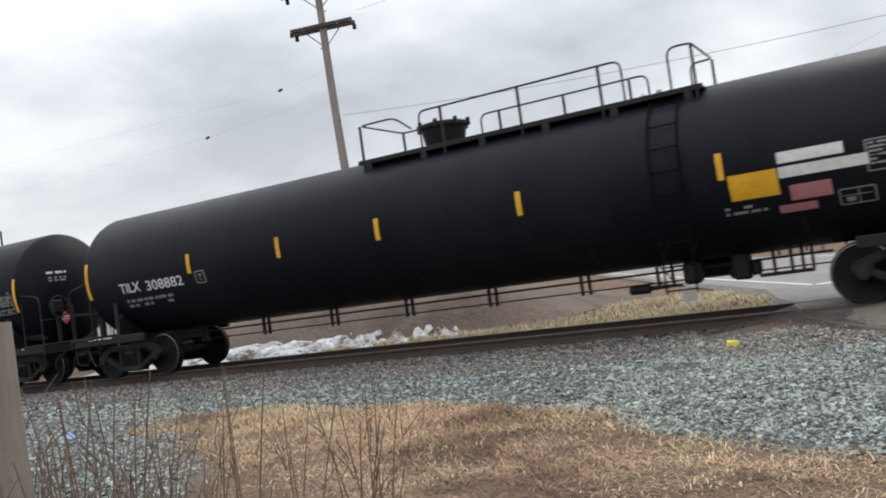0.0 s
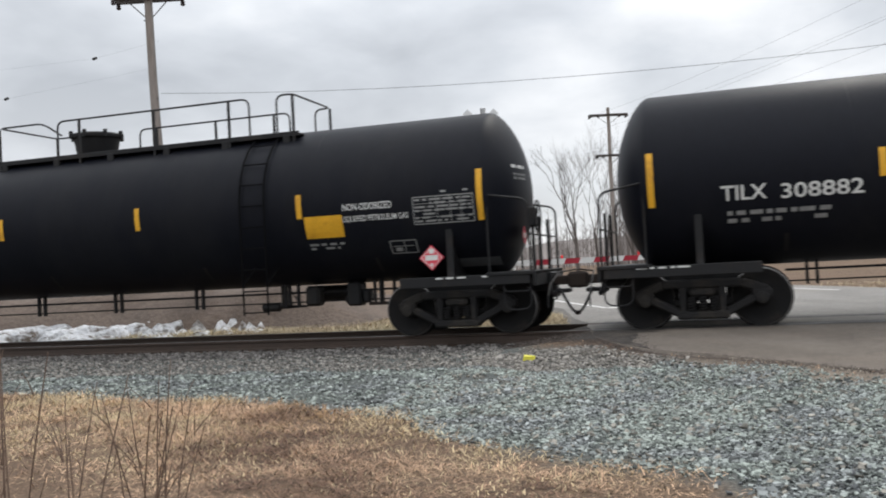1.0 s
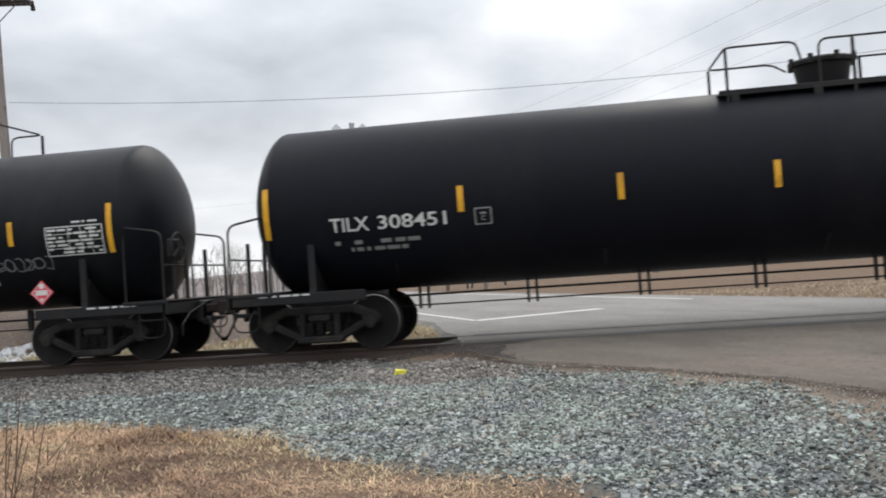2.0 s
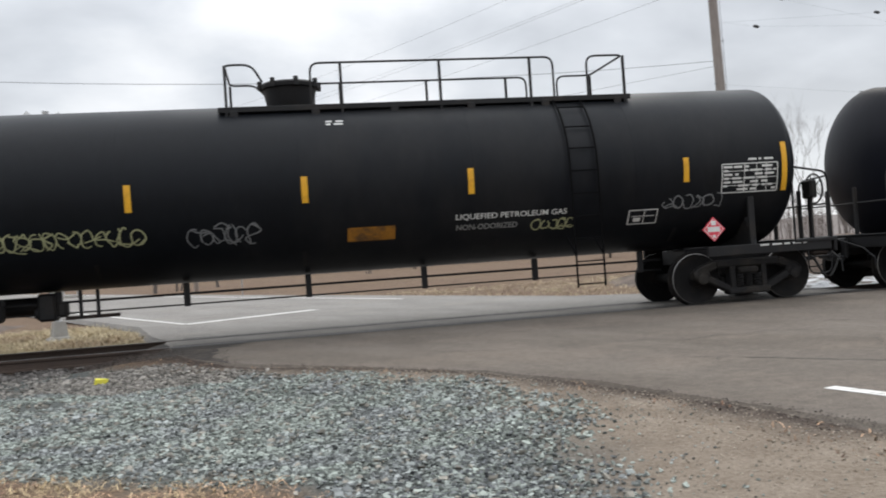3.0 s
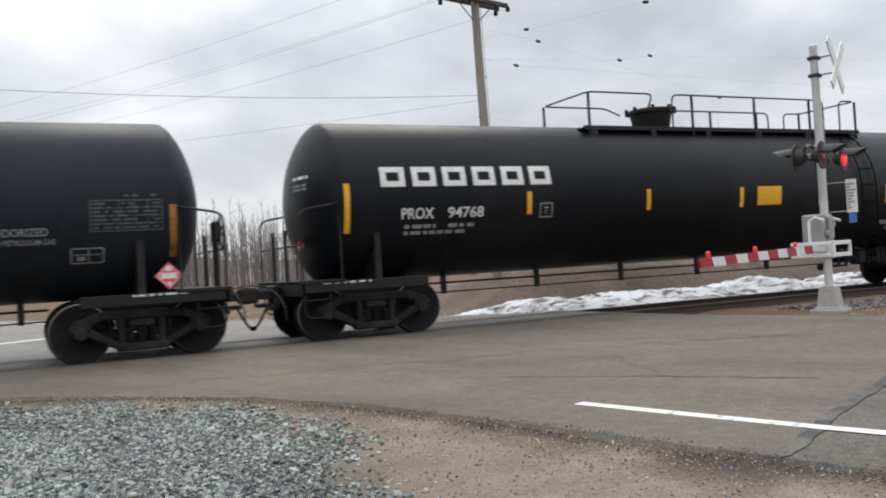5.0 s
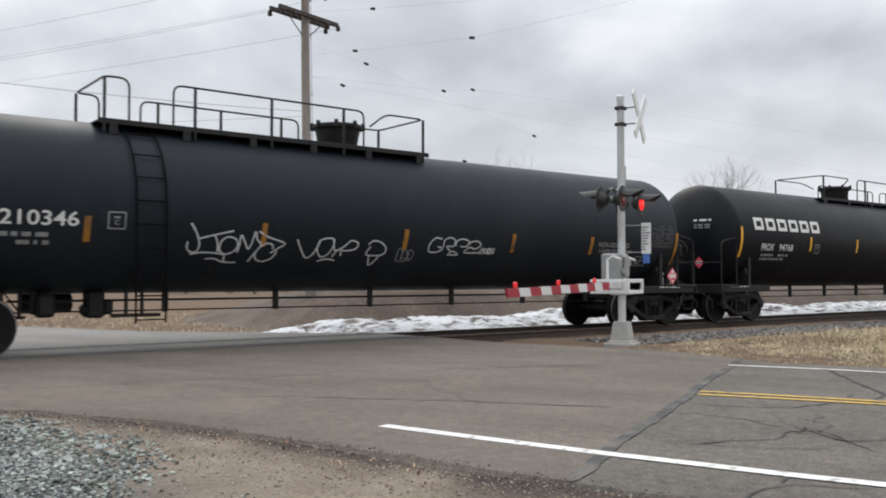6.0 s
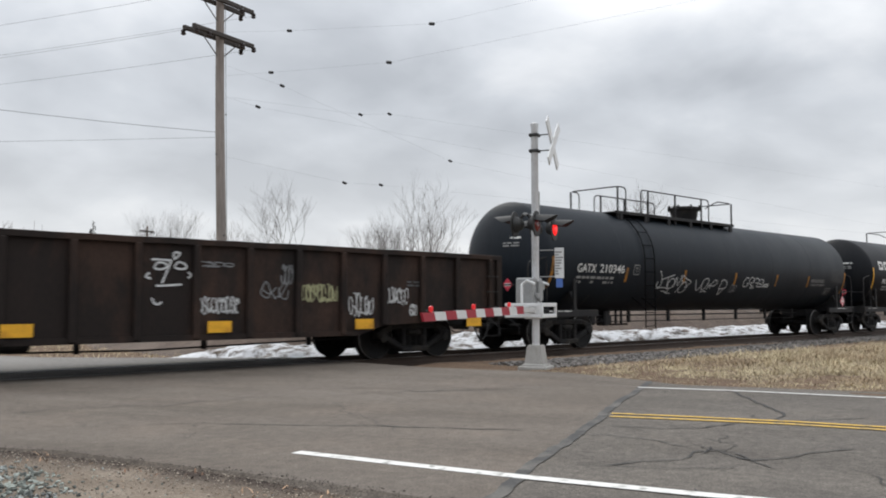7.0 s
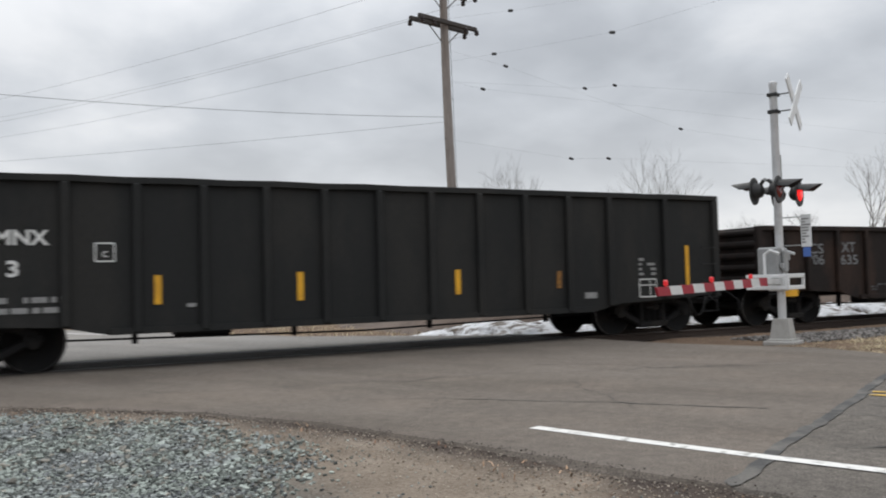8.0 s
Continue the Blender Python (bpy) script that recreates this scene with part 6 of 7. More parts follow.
    # --- third car
    car, mid = tank_car(-23.42, -41.8, (-24.83, -40.30), (-22.75, -42.35), [-41.07, -37.94, -35.24, -32.56, -29.86, -26.07, -24.22], 2.37, (-33.85, -26.73, -32.66, False, 0.33, 1.4, 0.78, -0.2), "tank", "yellow",
                        "black tank car with white numbers and sprayed graffiti", 2.485, -37.4)
    stencil(car, mid, letters("SHQX", 0.82, 0.20, 0.02), -39.66, 1.89, "white")
    stencil(car, mid, letters("50355", 0.95, 0.20, 0.02), -38.48, 1.88, "white")
    stencil(car, mid, small_print(1.75, 0.24, 2, r), -39.15, 1.62, "dim")
    consolidated(car, mid, -37.64, 1.88, "white")
    tag(car, mid, -36.25, 1.80, 2.4, 0.34, 13, "graffiti_y", r)
    tag(car, mid, -33.85, 1.73, 1.1, 0.42, 6, "graffiti_g", r)
    stencil(car, mid, plate(0.78, 0.27), -31.52, 1.62, "orange", "panel", "orange-yellow panel")
    stencil(car, mid, letters("LIQUEFIED PETROLEUM GAS", 1.92, 0.12, 0.015), -29.16, 1.79, "white")
    stencil(car, mid, letters("NON-ODORIZED", 1.05, 0.11, 0.015), -29.58, 1.63, "dim")
    tag(car, mid, -28.42, 1.60, 0.75, 0.24, 5, "graffiti_y", r)
    stencil(car, mid, small_print(0.34, 0.14, 2, r, 1.0), -31.97, 3.47, "white")
    box_mark(car, mid, -26.81, 1.62, 0.52, 0.28, "white")
    tag(car, mid, -25.92, 1.83, 1.1, 0.28, 6, "graffiti_g", r)
    data_table(car, mid, -24.88, 2.18, 1.05, 0.50, r, "white")
    placard(car, mid, -25.59, 1.32)
    sill_text(car, mid, (-24.3, -40.9), r)
    head_marks(car, mid, -41.8, -1, r)
    # --- fourth car
    car, mid = tank_car(-42.9, -61.5, (-44.25, -60.2), (-42.35, -62.2), [-60.76, -57.17, -54.38, -51.9, -49.54, -47.36, -43.85], 2.24, (-55.4, -47.4, -53.0, False, -0.1, 1.18, 0.64, 0.35), "tank", "yellow",
                        "black tank car with a large white owner mark", 2.435, -47.0)
    # owner's mark as plain blocks
    g = []
    for k in range(6):
        x = -1.5 + k * 0.6
        g.append(join([shift(plate(0.46, 0.10), x, 0.13), shift(plate(0.46, 0.10), x, -0.13), shift(plate(0.11, 0.16), x - 0.175, 0), shift(plate(0.11, 0.16), x + 0.175, 0)]))
    stencil(car, mid, join(g), -58.4, 2.76, "white", "owner_mark", "large white block mark")
    stencil(car, mid, letters("PROX", 0.62, 0.20), -59.45, 2.11, "white")
    stencil(car, mid, letters("94768", 0.72, 0.20), -58.5, 2.11, "white")
    stencil(car, mid, small_print(1.4, 0.24, 2, r), -59.0, 1.83, "dim")
    consolidated(car, mid, -56.8, 2.1)
    stencil(car, mid, plate(0.70, 0.40), -51.1, 2.26, "yellow", "panel", "yellow panel")
    stencil(car, mid, letters("LIQUEFIED PETROLEUM GAS", 1.48, 0.13), -46.38, 1.98, "white")
    stencil(car, mid, plate(0.54, 0.15), -46.83, 1.82, "pink", "panel", "faded pink panel")
    stencil(car, mid, small_print(0.28, 0.12, 1, r, 1.0), -46.4, 1.82, "white")
    stencil(car, mid, plate(1.52, 0.12), -46.62, 1.58, "dim", "panel", "white panel")
    stencil(car, mid, plate(1.0, 0.12), -46.58, 1.46, "dim", "panel", "white panel")
    data_table(car, mid, -44.68, 2.17, 1.06, 0.46, r)
    placard(car, mid, -44.26, 1.33)
    sill_text(car, mid, (-43.7, -60.8), r)
    head_marks(car, mid, -61.5, -1, r)
    # --- fifth car
    car, mid = tank_car(-62.9, -82.1, (-64.1, -80.3), (-62.2, -82.75), [-81.3, -78.09, -75.1, -72.06, -69.2, -66.73, -63.6], 1.97, (-77.8, -71.1, -72.8, True, -0.1, 1.25, 0.5, -0.33), "tank2", "orange",
                        "slate-grey tank car with white numbers and graffiti", 2.40, -78.3, 1.445)
    stencil(car, mid, letters("GATX", 0.80, 0.23), -79.9, 2.11, "white")
    stencil(car, mid, letters("210346", 1.12, 0.23), -78.78, 2.12, "white")
    stencil(car, mid, small_print(1.65, 0.26, 2, r), -79.45, 1.81, "dim")
    consolidated(car, mid, -77.65, 2.12)
    spray(car, mid, "graffiti", [(78, 62), (100, 105), (120, 160), (128, 215), (112, 252), (85, 245), (70, 215), (72, 180)])
    spray(car, mid, "graffiti", [(125, 158), (200, 130), (285, 102)])
    spray(car, mid, "graffiti", [(196, 135), (212, 180), (222, 250)])
    spray(car, mid, "graffiti", [(90, 268), (150, 252), (222, 258), (262, 270)])
    spray(car, mid, "graffiti", [(245, 150), (228, 185), (230, 235), (262, 262), (300, 240), (315, 195), (300, 155), (265, 142), (245, 150)])
    spray(car, mid, "graffiti", [(318, 250), (322, 190), (326, 130), (350, 180), (372, 225), (385, 170), (396, 108), (410, 160), (432, 195), (405, 260), (385, 318)])
    spray(car, mid, "graffiti", [(500, 225), (488, 190), (450, 190), (415, 240), (420, 295), (460, 318), (505, 290), (522, 240)])
    spray(car, mid, "graffiti", [(415, 105), (470, 145), (556, 185), (525, 220), (490, 255)])
    spray(car, mid, "graffiti", [(170, 300), (215, 298), (258, 322), (325, 325)])
    spray(car, mid, "graffiti", [(258, 265), (262, 320)])
    spray(car, mid, "graffiti", [(622, 160), (650, 225), (690, 290), (725, 260), (748, 165)])
    spray(car, mid, "graffiti", [(752, 165), (742, 230), (775, 285), (815, 250), (828, 165), (790, 152), (752, 165)])
    spray(car, mid, "graffiti", [(822, 160), (840, 235), (870, 225), (900, 190)])
    spray(car, mid, "graffiti", [(835, 285), (850, 240), (890, 205), (920, 168), (960, 185), (950, 225), (900, 238), (875, 235), (880, 275)])
    spray(car, mid, "graffiti", [(760, 318), (810, 300), (855, 312)])
    spray(car, mid, "graffiti", [(1020, 195), (1045, 168), (1090, 180), (1118, 225), (1100, 268), (1020, 265), (1035, 205)])
    spray(car, mid, "graffiti", [(1035, 270), (1058, 350), (1092, 270)])
    spray(car, mid, "graffiti", [(1400, 150), (1365, 145), (1338, 190), (1345, 240), (1390, 240), (1415, 215), (1385, 205)])
    spray(car, mid, "graffiti", [(1418, 205), (1415, 165), (1445, 140), (1475, 160), (1470, 200), (1435, 200), (1460, 235)])
    spray(car, mid, "graffiti", [(1485, 200), (1485, 165), (1515, 148), (1550, 165), (1540, 200), (1510, 200)])
    spray(car, mid, "graffiti", [(1540, 205), (1560, 170), (1595, 160), (1618, 185), (1590, 215), (1560, 205), (1535, 240), (1570, 245), (1630, 240)])
    spray(car, mid, "graffiti", [(1450, 268), (1470, 235), (1505, 260), (1460, 262)])
    tag(car, mid, -72.0, 1.66, 0.4, 0.35, 3, "graffiti_g", r)
    tag(car, mid, -69.9, 1.79, 0.4, 0.16, 4, "graffiti", r)
    stencil(car, mid, letters("NON-ODORIZED", 1.10, 0.12), -65.93, 2.01, "dim")
    stencil(car, mid, letters("LIQUEFIED PETROLEUM GAS", 1.15, 0.10), -65.86, 1.86, "dim")
    data_table(car, mid, -64.28, 2.22, 1.03, 0.46, r, "faint")
    box_mark(car, mid, -64.85, 1.64, 0.45, 0.25)
    placard(car, mid, -63.7, 1.27)
    sill_text(car, mid, (-63.8, -81.0), r)
    head_marks(car, mid, -82.1, -1, r)


def gondola(front, rear, trucks, couple, top, belly, end_z, ribs, paint, label):
    """An open gondola car with outside posts and corrugated ends."""
    mid = (front + rear) / 2
    car = base("gondola_car", label, "gondola car", pose(mid, TRACK_Y, 0), "freight cars of the train")
    CARS.append((car, mid))
    a, b = rear - mid, front - mid
    ta, tb = trucks[1] - mid, trucks[0] - mid
    hw = 1.50
    for s in (-1, 1):
        # side sheet, deeper between the trucks
        poly = [(a, end_z), (ta + 1.2, end_z - 0.12), (ta + 1.9, belly), (tb - 1.9, belly), (tb - 1.2, end_z - 0.12), (b, end_z), (b, top - 0.06), (a, top - 0.06)]
        g = Geo().prism(poly, s * hw - 0.02, s * hw + 0.02, "y")
        part("side_sheet", g, M[paint], car, smooth=0)
        n = 40
        g = Geo()
        # top chord, slightly dented along its run
        pts = [(a + (b - a) * k / n, s * (hw + 0.02) + 0.012 * noise.noise((k * 0.7, top, s)), top - 0.05 + 0.014 * noise.noise((k * 0.5, top, 3 + s))) for k in range(n + 1)]
        ring = []
        for q in pts:
            ring += [(q[0], q[1] + u * 0.075, q[2] + w * 0.055) for u, w in ((-1, -0.8), (-0.8, -1), (0.8, -1), (1, -0.8), (1, 0.8), (0.8, 1), (-0.8, 1), (-1, 0.8))]
        fc = [(i * 8 + k, i * 8 + (k + 1) % 8, (i + 1) * 8 + (k + 1) % 8, (i + 1) * 8 + k) for i in range(n) for k in range(8)]
        g.add(ring, fc + [tuple(range(8)), tuple(n * 8 + k for k in range(8))])
        part("top_chord", g, M[paint], car)
        part("side_sill", Geo().prism([(p[0], p[1]) for p in ((ta + 1.9, belly), (tb - 1.9, belly), (tb - 1.9, belly + 0.10), (ta + 1.9, belly + 0.10))], s * (hw + 0.03) - 0.05, s * (hw + 0.03) + 0.05, "y"), M[paint], car)
        for u in ribs:
            x = u - mid
            zb = np.interp(x, [a, ta + 1.2, ta + 1.9, tb - 1.9, tb - 1.2, b], [end_z, end_z - 0.12, belly, belly, end_z - 0.12, end_z])
            y0, y1 = sorted((s * (hw + 0.02), s * (hw + 0.11)))
            g = Geo().box(x - 0.065, x + 0.065, y0, y1, zb + 0.02, top - 0.09, 0.02)
            part("side_post", g, M[paint], car)
    for d, x in ((-1, a), (1, b)):
        part("end_sheet", Geo().box(x - 0.03, x + 0.03, -hw, hw, end_z, top - 0.02, 0.005), M[paint], car)
        for k in range(5):
            z = end_z + 0.22 + (top - end_z - 0.35) * k / 4
            g = Geo().tube([(x + d * 0.03, -hw, z), (x + d * 0.03, hw, z)], 0.085, 10)
            part("end_rib", g, M[paint], car)
        part("corner_post", Geo().box(x - 0.09, x + 0.09, -hw - 0.09, -hw + 0.06, end_z - 0.05, top, 0.02), M[paint], car)
        part("corner_post", Geo().box(x - 0.09, x + 0.09, hw - 0.06, hw + 0.09, end_z - 0.05, top, 0.02), M[paint], car)
        g = Geo()
        for z in (0.45, 0.75, 1.1, 1.45, 1.8):
            if z < top - 0.2:
                g.tube([(x - d * 0.12, -hw - 0.16, z), (x - d * 0.52, -hw - 0.16, z)], 0.012, 5)
        g.tube([(x - d * 0.12, -hw - 0.16, 0.45), (x - d * 0.12, -hw - 0.16, 1.0)], 0.012, 5).tube([(x - d * 0.52, -hw - 0.16, 0.45), (x - d * 0.52, -hw - 0.16, 1.0)], 0.012, 5)
        part("grab_iron", g, M["frame"], car)
    part("floor_plate", Geo().box(a, b, -hw, hw, 1.0, 1.06), M[paint], car)
    g = Geo().box(a + 0.5, b - 0.5, -0.22, 0.22, 0.66, 1.0, 0.02)
    for k in range(8):
        x = a + 1.5 + (b - a - 3) * k / 7
        g.box(x - 0.06, x + 0.06, -hw, hw, 0.80, 1.0, 0.01)
    part("centre_sill", g, M["frame"], car)
    part("brake_pipe", Geo().tube([(ta + 1.2, -0.55, 0.44), ((ta + tb) / 2, -0.55, 0.36), (tb - 1.2, -0.55, 0.46)], 0.018, 6), M["frame"], car)
    for k in range(4):
        x = ta + 2.4 + (tb - ta - 4.8) * k / 3
        part("hanger", Geo().box(x - 0.04, x + 0.04, -0.60, -0.50, 0.34, 0.9, 0.008), M["frame"], car)
    g = Geo().box(ta + 3.0, ta + 3.9, -0.9, -0.4, 0.42, 0.72, 0.05).box(ta + 4.1, ta + 5.2, -0.85, -0.75, 0.52, 0.60, 0.01)
    part("brake_valve", g, M["frame"], car)
    for x, d, c in ((ta, -1, couple[1] - mid), (tb, 1, couple[0] - mid)):
        WHEELS.extend((w, k, mid) for w, k in truck(car, x))
        coupler(car, c, d, x - d * 0.8)
    return car, mid


def build_gondolas():
    r = random.Random(5)
    ribs = [-83.73 - 1.045 * k for k in range(15)]
    car, mid = gondola(-83.43, -98.87, (-85.62, -97.4), (-82.75, -99.6), 2.29, 0.55, 0.86, ribs, "brown", "rusty brown gondola car with sprayed graffiti")
    y = -1.535

    def mark(flat, u, z, key, name="stencil", label="", dy=0.0):
        part(name, on_side(flat, u - mid, z, y - dy), M[key], car, label, smooth=0, fix=False)
    for u in (-84.32, -87.42, -90.62, -93.95, -98.0):
        mark(plate(0.46, 0.20), u, 0.78, "yellow", "reflective_strip", "yellow reflective strip", 0.085)
    mark(letters("CS", 0.5, 0.24), -97.0, 1.77, "graffiti_g"); mark(letters("XT", 0.5, 0.24), -95.85, 1.80, "graffiti_g")
    mark(letters("706", 0.56, 0.24), -97.02, 1.51, "graffiti_g"); mark(letters("635", 0.62, 0.24), -95.84, 1.50, "graffiti_g")
    for u, z, w, h, n, k in ((-90.6, 1.15, 0.8, 0.34, 9, "graffiti"), (-89.45, 1.42, 0.6, 0.36, 3, "graffiti_g"), (-89.2, 1.72, 0.25, 0.42, 3, "graffiti_g"), (-88.45, 1.38, 0.8, 0.42, 9, "graffiti_y"), (-87.45, 1.16, 0.62, 0.52, 6, "graffiti"), (-86.5, 1.35, 0.6, 0.4, 6, "graffiti"), (-86.05, 1.05, 0.2, 0.3, 2, "graffiti"), (-90.6, 1.87, 0.6, 0.1, 3, "graffiti_g")):
        mark(scribble(w, h, n, r), u, z, k, "graffiti", "sprayed graffiti tag")
    mark(ribbon(smooth_line([(-0.30, 0.37), (-0.13, 0.37), (0.07, 0.36)]), 0.035), -91.55, 1.55, "graffiti", "graffiti", "sprayed white line drawing")
    mark(ribbon(smooth_line([(0.05, 0.35), (-0.03, 0.16), (-0.11, -0.03)]), 0.035), -91.55, 1.55, "graffiti", "graffiti", "sprayed white line drawing")
    mark(ribbon(smooth_line([(-0.21, -0.07), (0.00, -0.06), (0.25, -0.04)]), 0.035), -91.55, 1.55, "graffiti", "graffiti", "sprayed white line drawing")
    mark(ribbon(smooth_line([(-0.24, 0.26), (-0.18, 0.32), (-0.06, 0.31), (-0.03, 0.25), (-0.12, 0.21), (-0.23, 0.22), (-0.24, 0.26)]), 0.035), -91.55, 1.55, "graffiti", "graffiti", "sprayed white line drawing")
    mark(ribbon(smooth_line([(0.12, 0.28), (0.19, 0.34), (0.31, 0.30), (0.32, 0.24), (0.22, 0.22), (0.13, 0.24), (0.12, 0.28)]), 0.035), -91.55, 1.55, "graffiti", "graffiti", "sprayed white line drawing")
    mark(ribbon(smooth_line([(-0.33, 0.15), (-0.39, 0.08), (-0.30, 0.05)]), 0.035), -91.55, 1.55, "graffiti", "graffiti", "sprayed white line drawing")
    mark(ribbon(smooth_line([(0.36, 0.17), (0.42, 0.12), (0.36, 0.07)]), 0.035), -91.55, 1.55, "graffiti", "graffiti", "sprayed white line drawing")
    mark(ribbon(smooth_line([(-0.28, -0.27), (-0.24, -0.35), (-0.18, -0.38), (-0.10, -0.34)]), 0.035), -91.55, 1.55, "graffiti", "graffiti", "sprayed white line drawing")
    mark(ribbon(smooth_line([(0.09, 0.50), (0.11, 0.39), (0.21, 0.49), (0.10, 0.50)]), 0.035), -91.55, 1.55, "graffiti", "graffiti", "sprayed white line drawing")
    for u, z in ((-95.0, 0.80), (-94.6, 0.92), (-86.0, 1.6), (-85.6, 1.0)):
        mark(small_print(0.45, 0.14, 2, r), u, z, "faint")
    ribs = [-113.21 + 1.008 * k for k in range(11)] + [-101.66, -114.3]
    car, mid = gondola(-100.23, -115.9, (-101.65, -114.5), (-99.6, -116.55), 2.92, 0.54, 0.80, ribs, "green", "dark green steel gondola car with yellow strips")

    mark(plate(0.10, 0.88), -101.05, 1.41, "yellow", "reflective_strip", "yellow reflective strip", 0.0)
    for u, h in ((-104.38, 0.33), (-106.63, 0.45), (-109.62, 0.47), (-111.9, 0.45)):
        mark(plate(0.11, h), u, 1.2, "yellow" if u != -104.38 else "orange", "reflective_strip", "yellow reflective strip")
    mark(join([frame_lines(0.44, 0.36, 0.025), shift(plate(0.44, 0.02), 0, 0.06), shift(plate(0.02, 0.3), 0.06, 0)]), -102.15, 0.98, "white", "inspection_box", "white outlined inspection box")
    mark(small_print(0.45, 0.4, 4, r, 0.6), -102.15, 1.42, "dim")
    mark(letters("MNX", 0.72, 0.22, 0.025), -113.78, 2.0, "white")
    mark(letters("3", 0.16, 0.24, 0.025), -113.9, 1.55, "white")
    mark(small_print(1.0, 0.3, 2, r, 0.6), -113.6, 1.02, "dim")
    mark(join([frame_lines(0.27, 0.27, 0.022), shift(letters("C", 0.08, 0.09), 0, -0.03)]), -112.66, 1.78, "white", "lube_stencil", "small square stencil")
    mark(plate(0.30, 0.12), -103.62, 0.87, "dim", "panel", "white panel")
    mark(plate(0.14, 0.06), -111.4, 0.95, "dim")
    mark(small_print(0.8, 0.05, 1, r, 0.95), -101.1, 0.90, "white")

# ---------------------------------------------------------------- crossing signals
def crossing_signal(m, arm_turn, arm_len, label, arm_z=1.04, tall=0.0):
    """A gate signal: mast, crossbuck, twin flashing lamps, gate drive and lowered arm. Its own +y faces the oncoming cars' side."""
    sig = base("crossing_signal", label, "crossing signal", m, "crossing signals")
    g = Geo().lathe([(0.0, 0.30), (0.04, 0.30), (0.06, 0.24), (0.36, 0.19), (0.40, 0.17)], 4, pose(0, 0, 0, 0, 0, 45), axis="z")
    g.box(-0.27, 0.27, -0.27, 0.27, -0.12, 0.02, 0.02)
    part("foundation", g, M["concrete"], sig, "pale concrete foundation", smooth=20)
    mast = part("mast", Geo().lathe([(0.36, 0.07), (4.48 + tall, 0.066), (4.50 + tall, 0.075), (4.54 + tall, 0.075), (4.56 + tall, 0.04)], 20, axis="z"), M["alu"], sig, "pale galvanised mast")
    g = Geo()
    for z in (4.02 + tall, 4.32 + tall):
        g.box(-0.09, 0.09, -0.09, 0.09, z - 0.03, z + 0.03, 0.01)
        g.tube([(0, -0.05, z), (0, -0.34, z)], 0.012, 6)
    part("sign_bracket", g, M["black"], mast)
    g = Geo()
    for a in (45, -45):
        g.box(-0.56, 0.56, -0.012, 0.012, -0.09, 0.09, 0.004, Matrix.Translation((0, -0.36, 4.14 + tall)) @ pose(0, 0, 0, 0, 0, 2.5) @ Matrix.Translation((0, 0.014 if a > 0 else -0.014, 0)) @ pose(0, 0, 0, 0, a, 0))
    part("crossbuck", g, M["alu_w"], sig, "white crossbuck sign seen almost edge-on")
    # bell on the mast
    part("bell", Geo().box(0.06, 0.16, -0.05, 0.05, 2.80, 3.28, 0.02), M["alu_g"], sig)
    # lamp arm and heads: two back to back at each end
    g = Geo().tube([(-0.62, 0, 2.78), (0.62, 0, 2.78)], 0.028, 8)
    g.box(-0.10, 0.10, -0.10, 0.10, 2.73, 2.83, 0.02)
    part("lamp_arm", g, M["alu_g"], sig)
    for x in (-0.55, 0.55):
        for s in (-1, 1):
            h = Geo().lathe([(s * 0.195, 0.235), (s * 0.215, 0.235)][::s], 24, Matrix.Translation((x, 0, 2.60)), axis="y")
            h.tube([(x, s * 0.1, 2.70), (x, s * 0.04, 2.78)], 0.03, 6)
            head = part("lamp_head", h, M["black"], sig, "black lamp head with target board")
            part("lamp_body", Geo().lathe([(s * 0.03, 0.03), (s * 0.07, 0.10), (s * 0.16, 0.14), (s * 0.194, 0.15)][::s], 20, Matrix.Translation((x, 0, 2.60)), axis="y"), M["black"], head)
            hood = Geo()
            n = 9
            v, f = [], []
            for k in range(n + 1):
                a = math.radians(20 + 140 * k / n)
                for rr in (0.165, 0.172):
                    v += [(x + rr * math.cos(a), s * 0.21, 2.60 + rr * math.sin(a)), (x + rr * math.cos(a), s * (0.30 + 0.30 * math.sin(a)), 2.575 + rr * math.sin(a))]
            for k in range(n):
                i = 4 * k
                f += [(i, i + 1, i + 5, i + 4), (i + 2, i + 6, i + 7, i + 3), (i + 1, i + 3, i + 7, i + 5)]
            part("hood", hood.add(v, f), M["black"], head)
            lit = (x < 0) if s > 0 else (x > 0)
            part("lens", Geo().lathe([(s * 0.216, 0.14), (s * 0.235, 0.11), (s * 0.24, 0.03)][::s], 20, Matrix.Translation((x, 0, 2.60)), axis="y"), M["lamp"] if lit else M["lens"], head, "lit red lamp" if lit else "dark red lens")
    # notice plate with a blue tag
    part("notice_plate", Geo().box(-0.01, 0.01, -0.545, -0.375, 1.63, 2.19, 0.004), M["alu_w"], sig, "white notice plate")
    pv, pf = small_print(0.15, 0.45, 9, RNG, 0.8)
    part("notice_print", Geo().add([(-0.0125, -0.46 - p[0], 1.91 + p[1]) for p in pv], pf), M["dim"], sig, smooth=0, fix=False)
    part("notice_tag", Geo().box(-0.01, 0.01, -0.52, -0.40, 1.46, 1.62, 0.004), M["blue"], sig, "blue tag")
    g = Geo().tube([(0, -0.05, 2.15), (0, -0.46, 2.15)], 0.01, 6).tube([(0, -0.05, 1.66), (0, -0.46, 1.66)], 0.01, 6)
    part("notice_bracket", g, M["alu_g"], sig)
    # gate drive
    up = 0.16
    g = Geo().box(-0.28, 0.28, -0.05, 0.30, 0.98 + up, 1.48 + up, 0.03)
    part("gate_drive", g, M["alu_g"], sig, "grey gate drive housing")
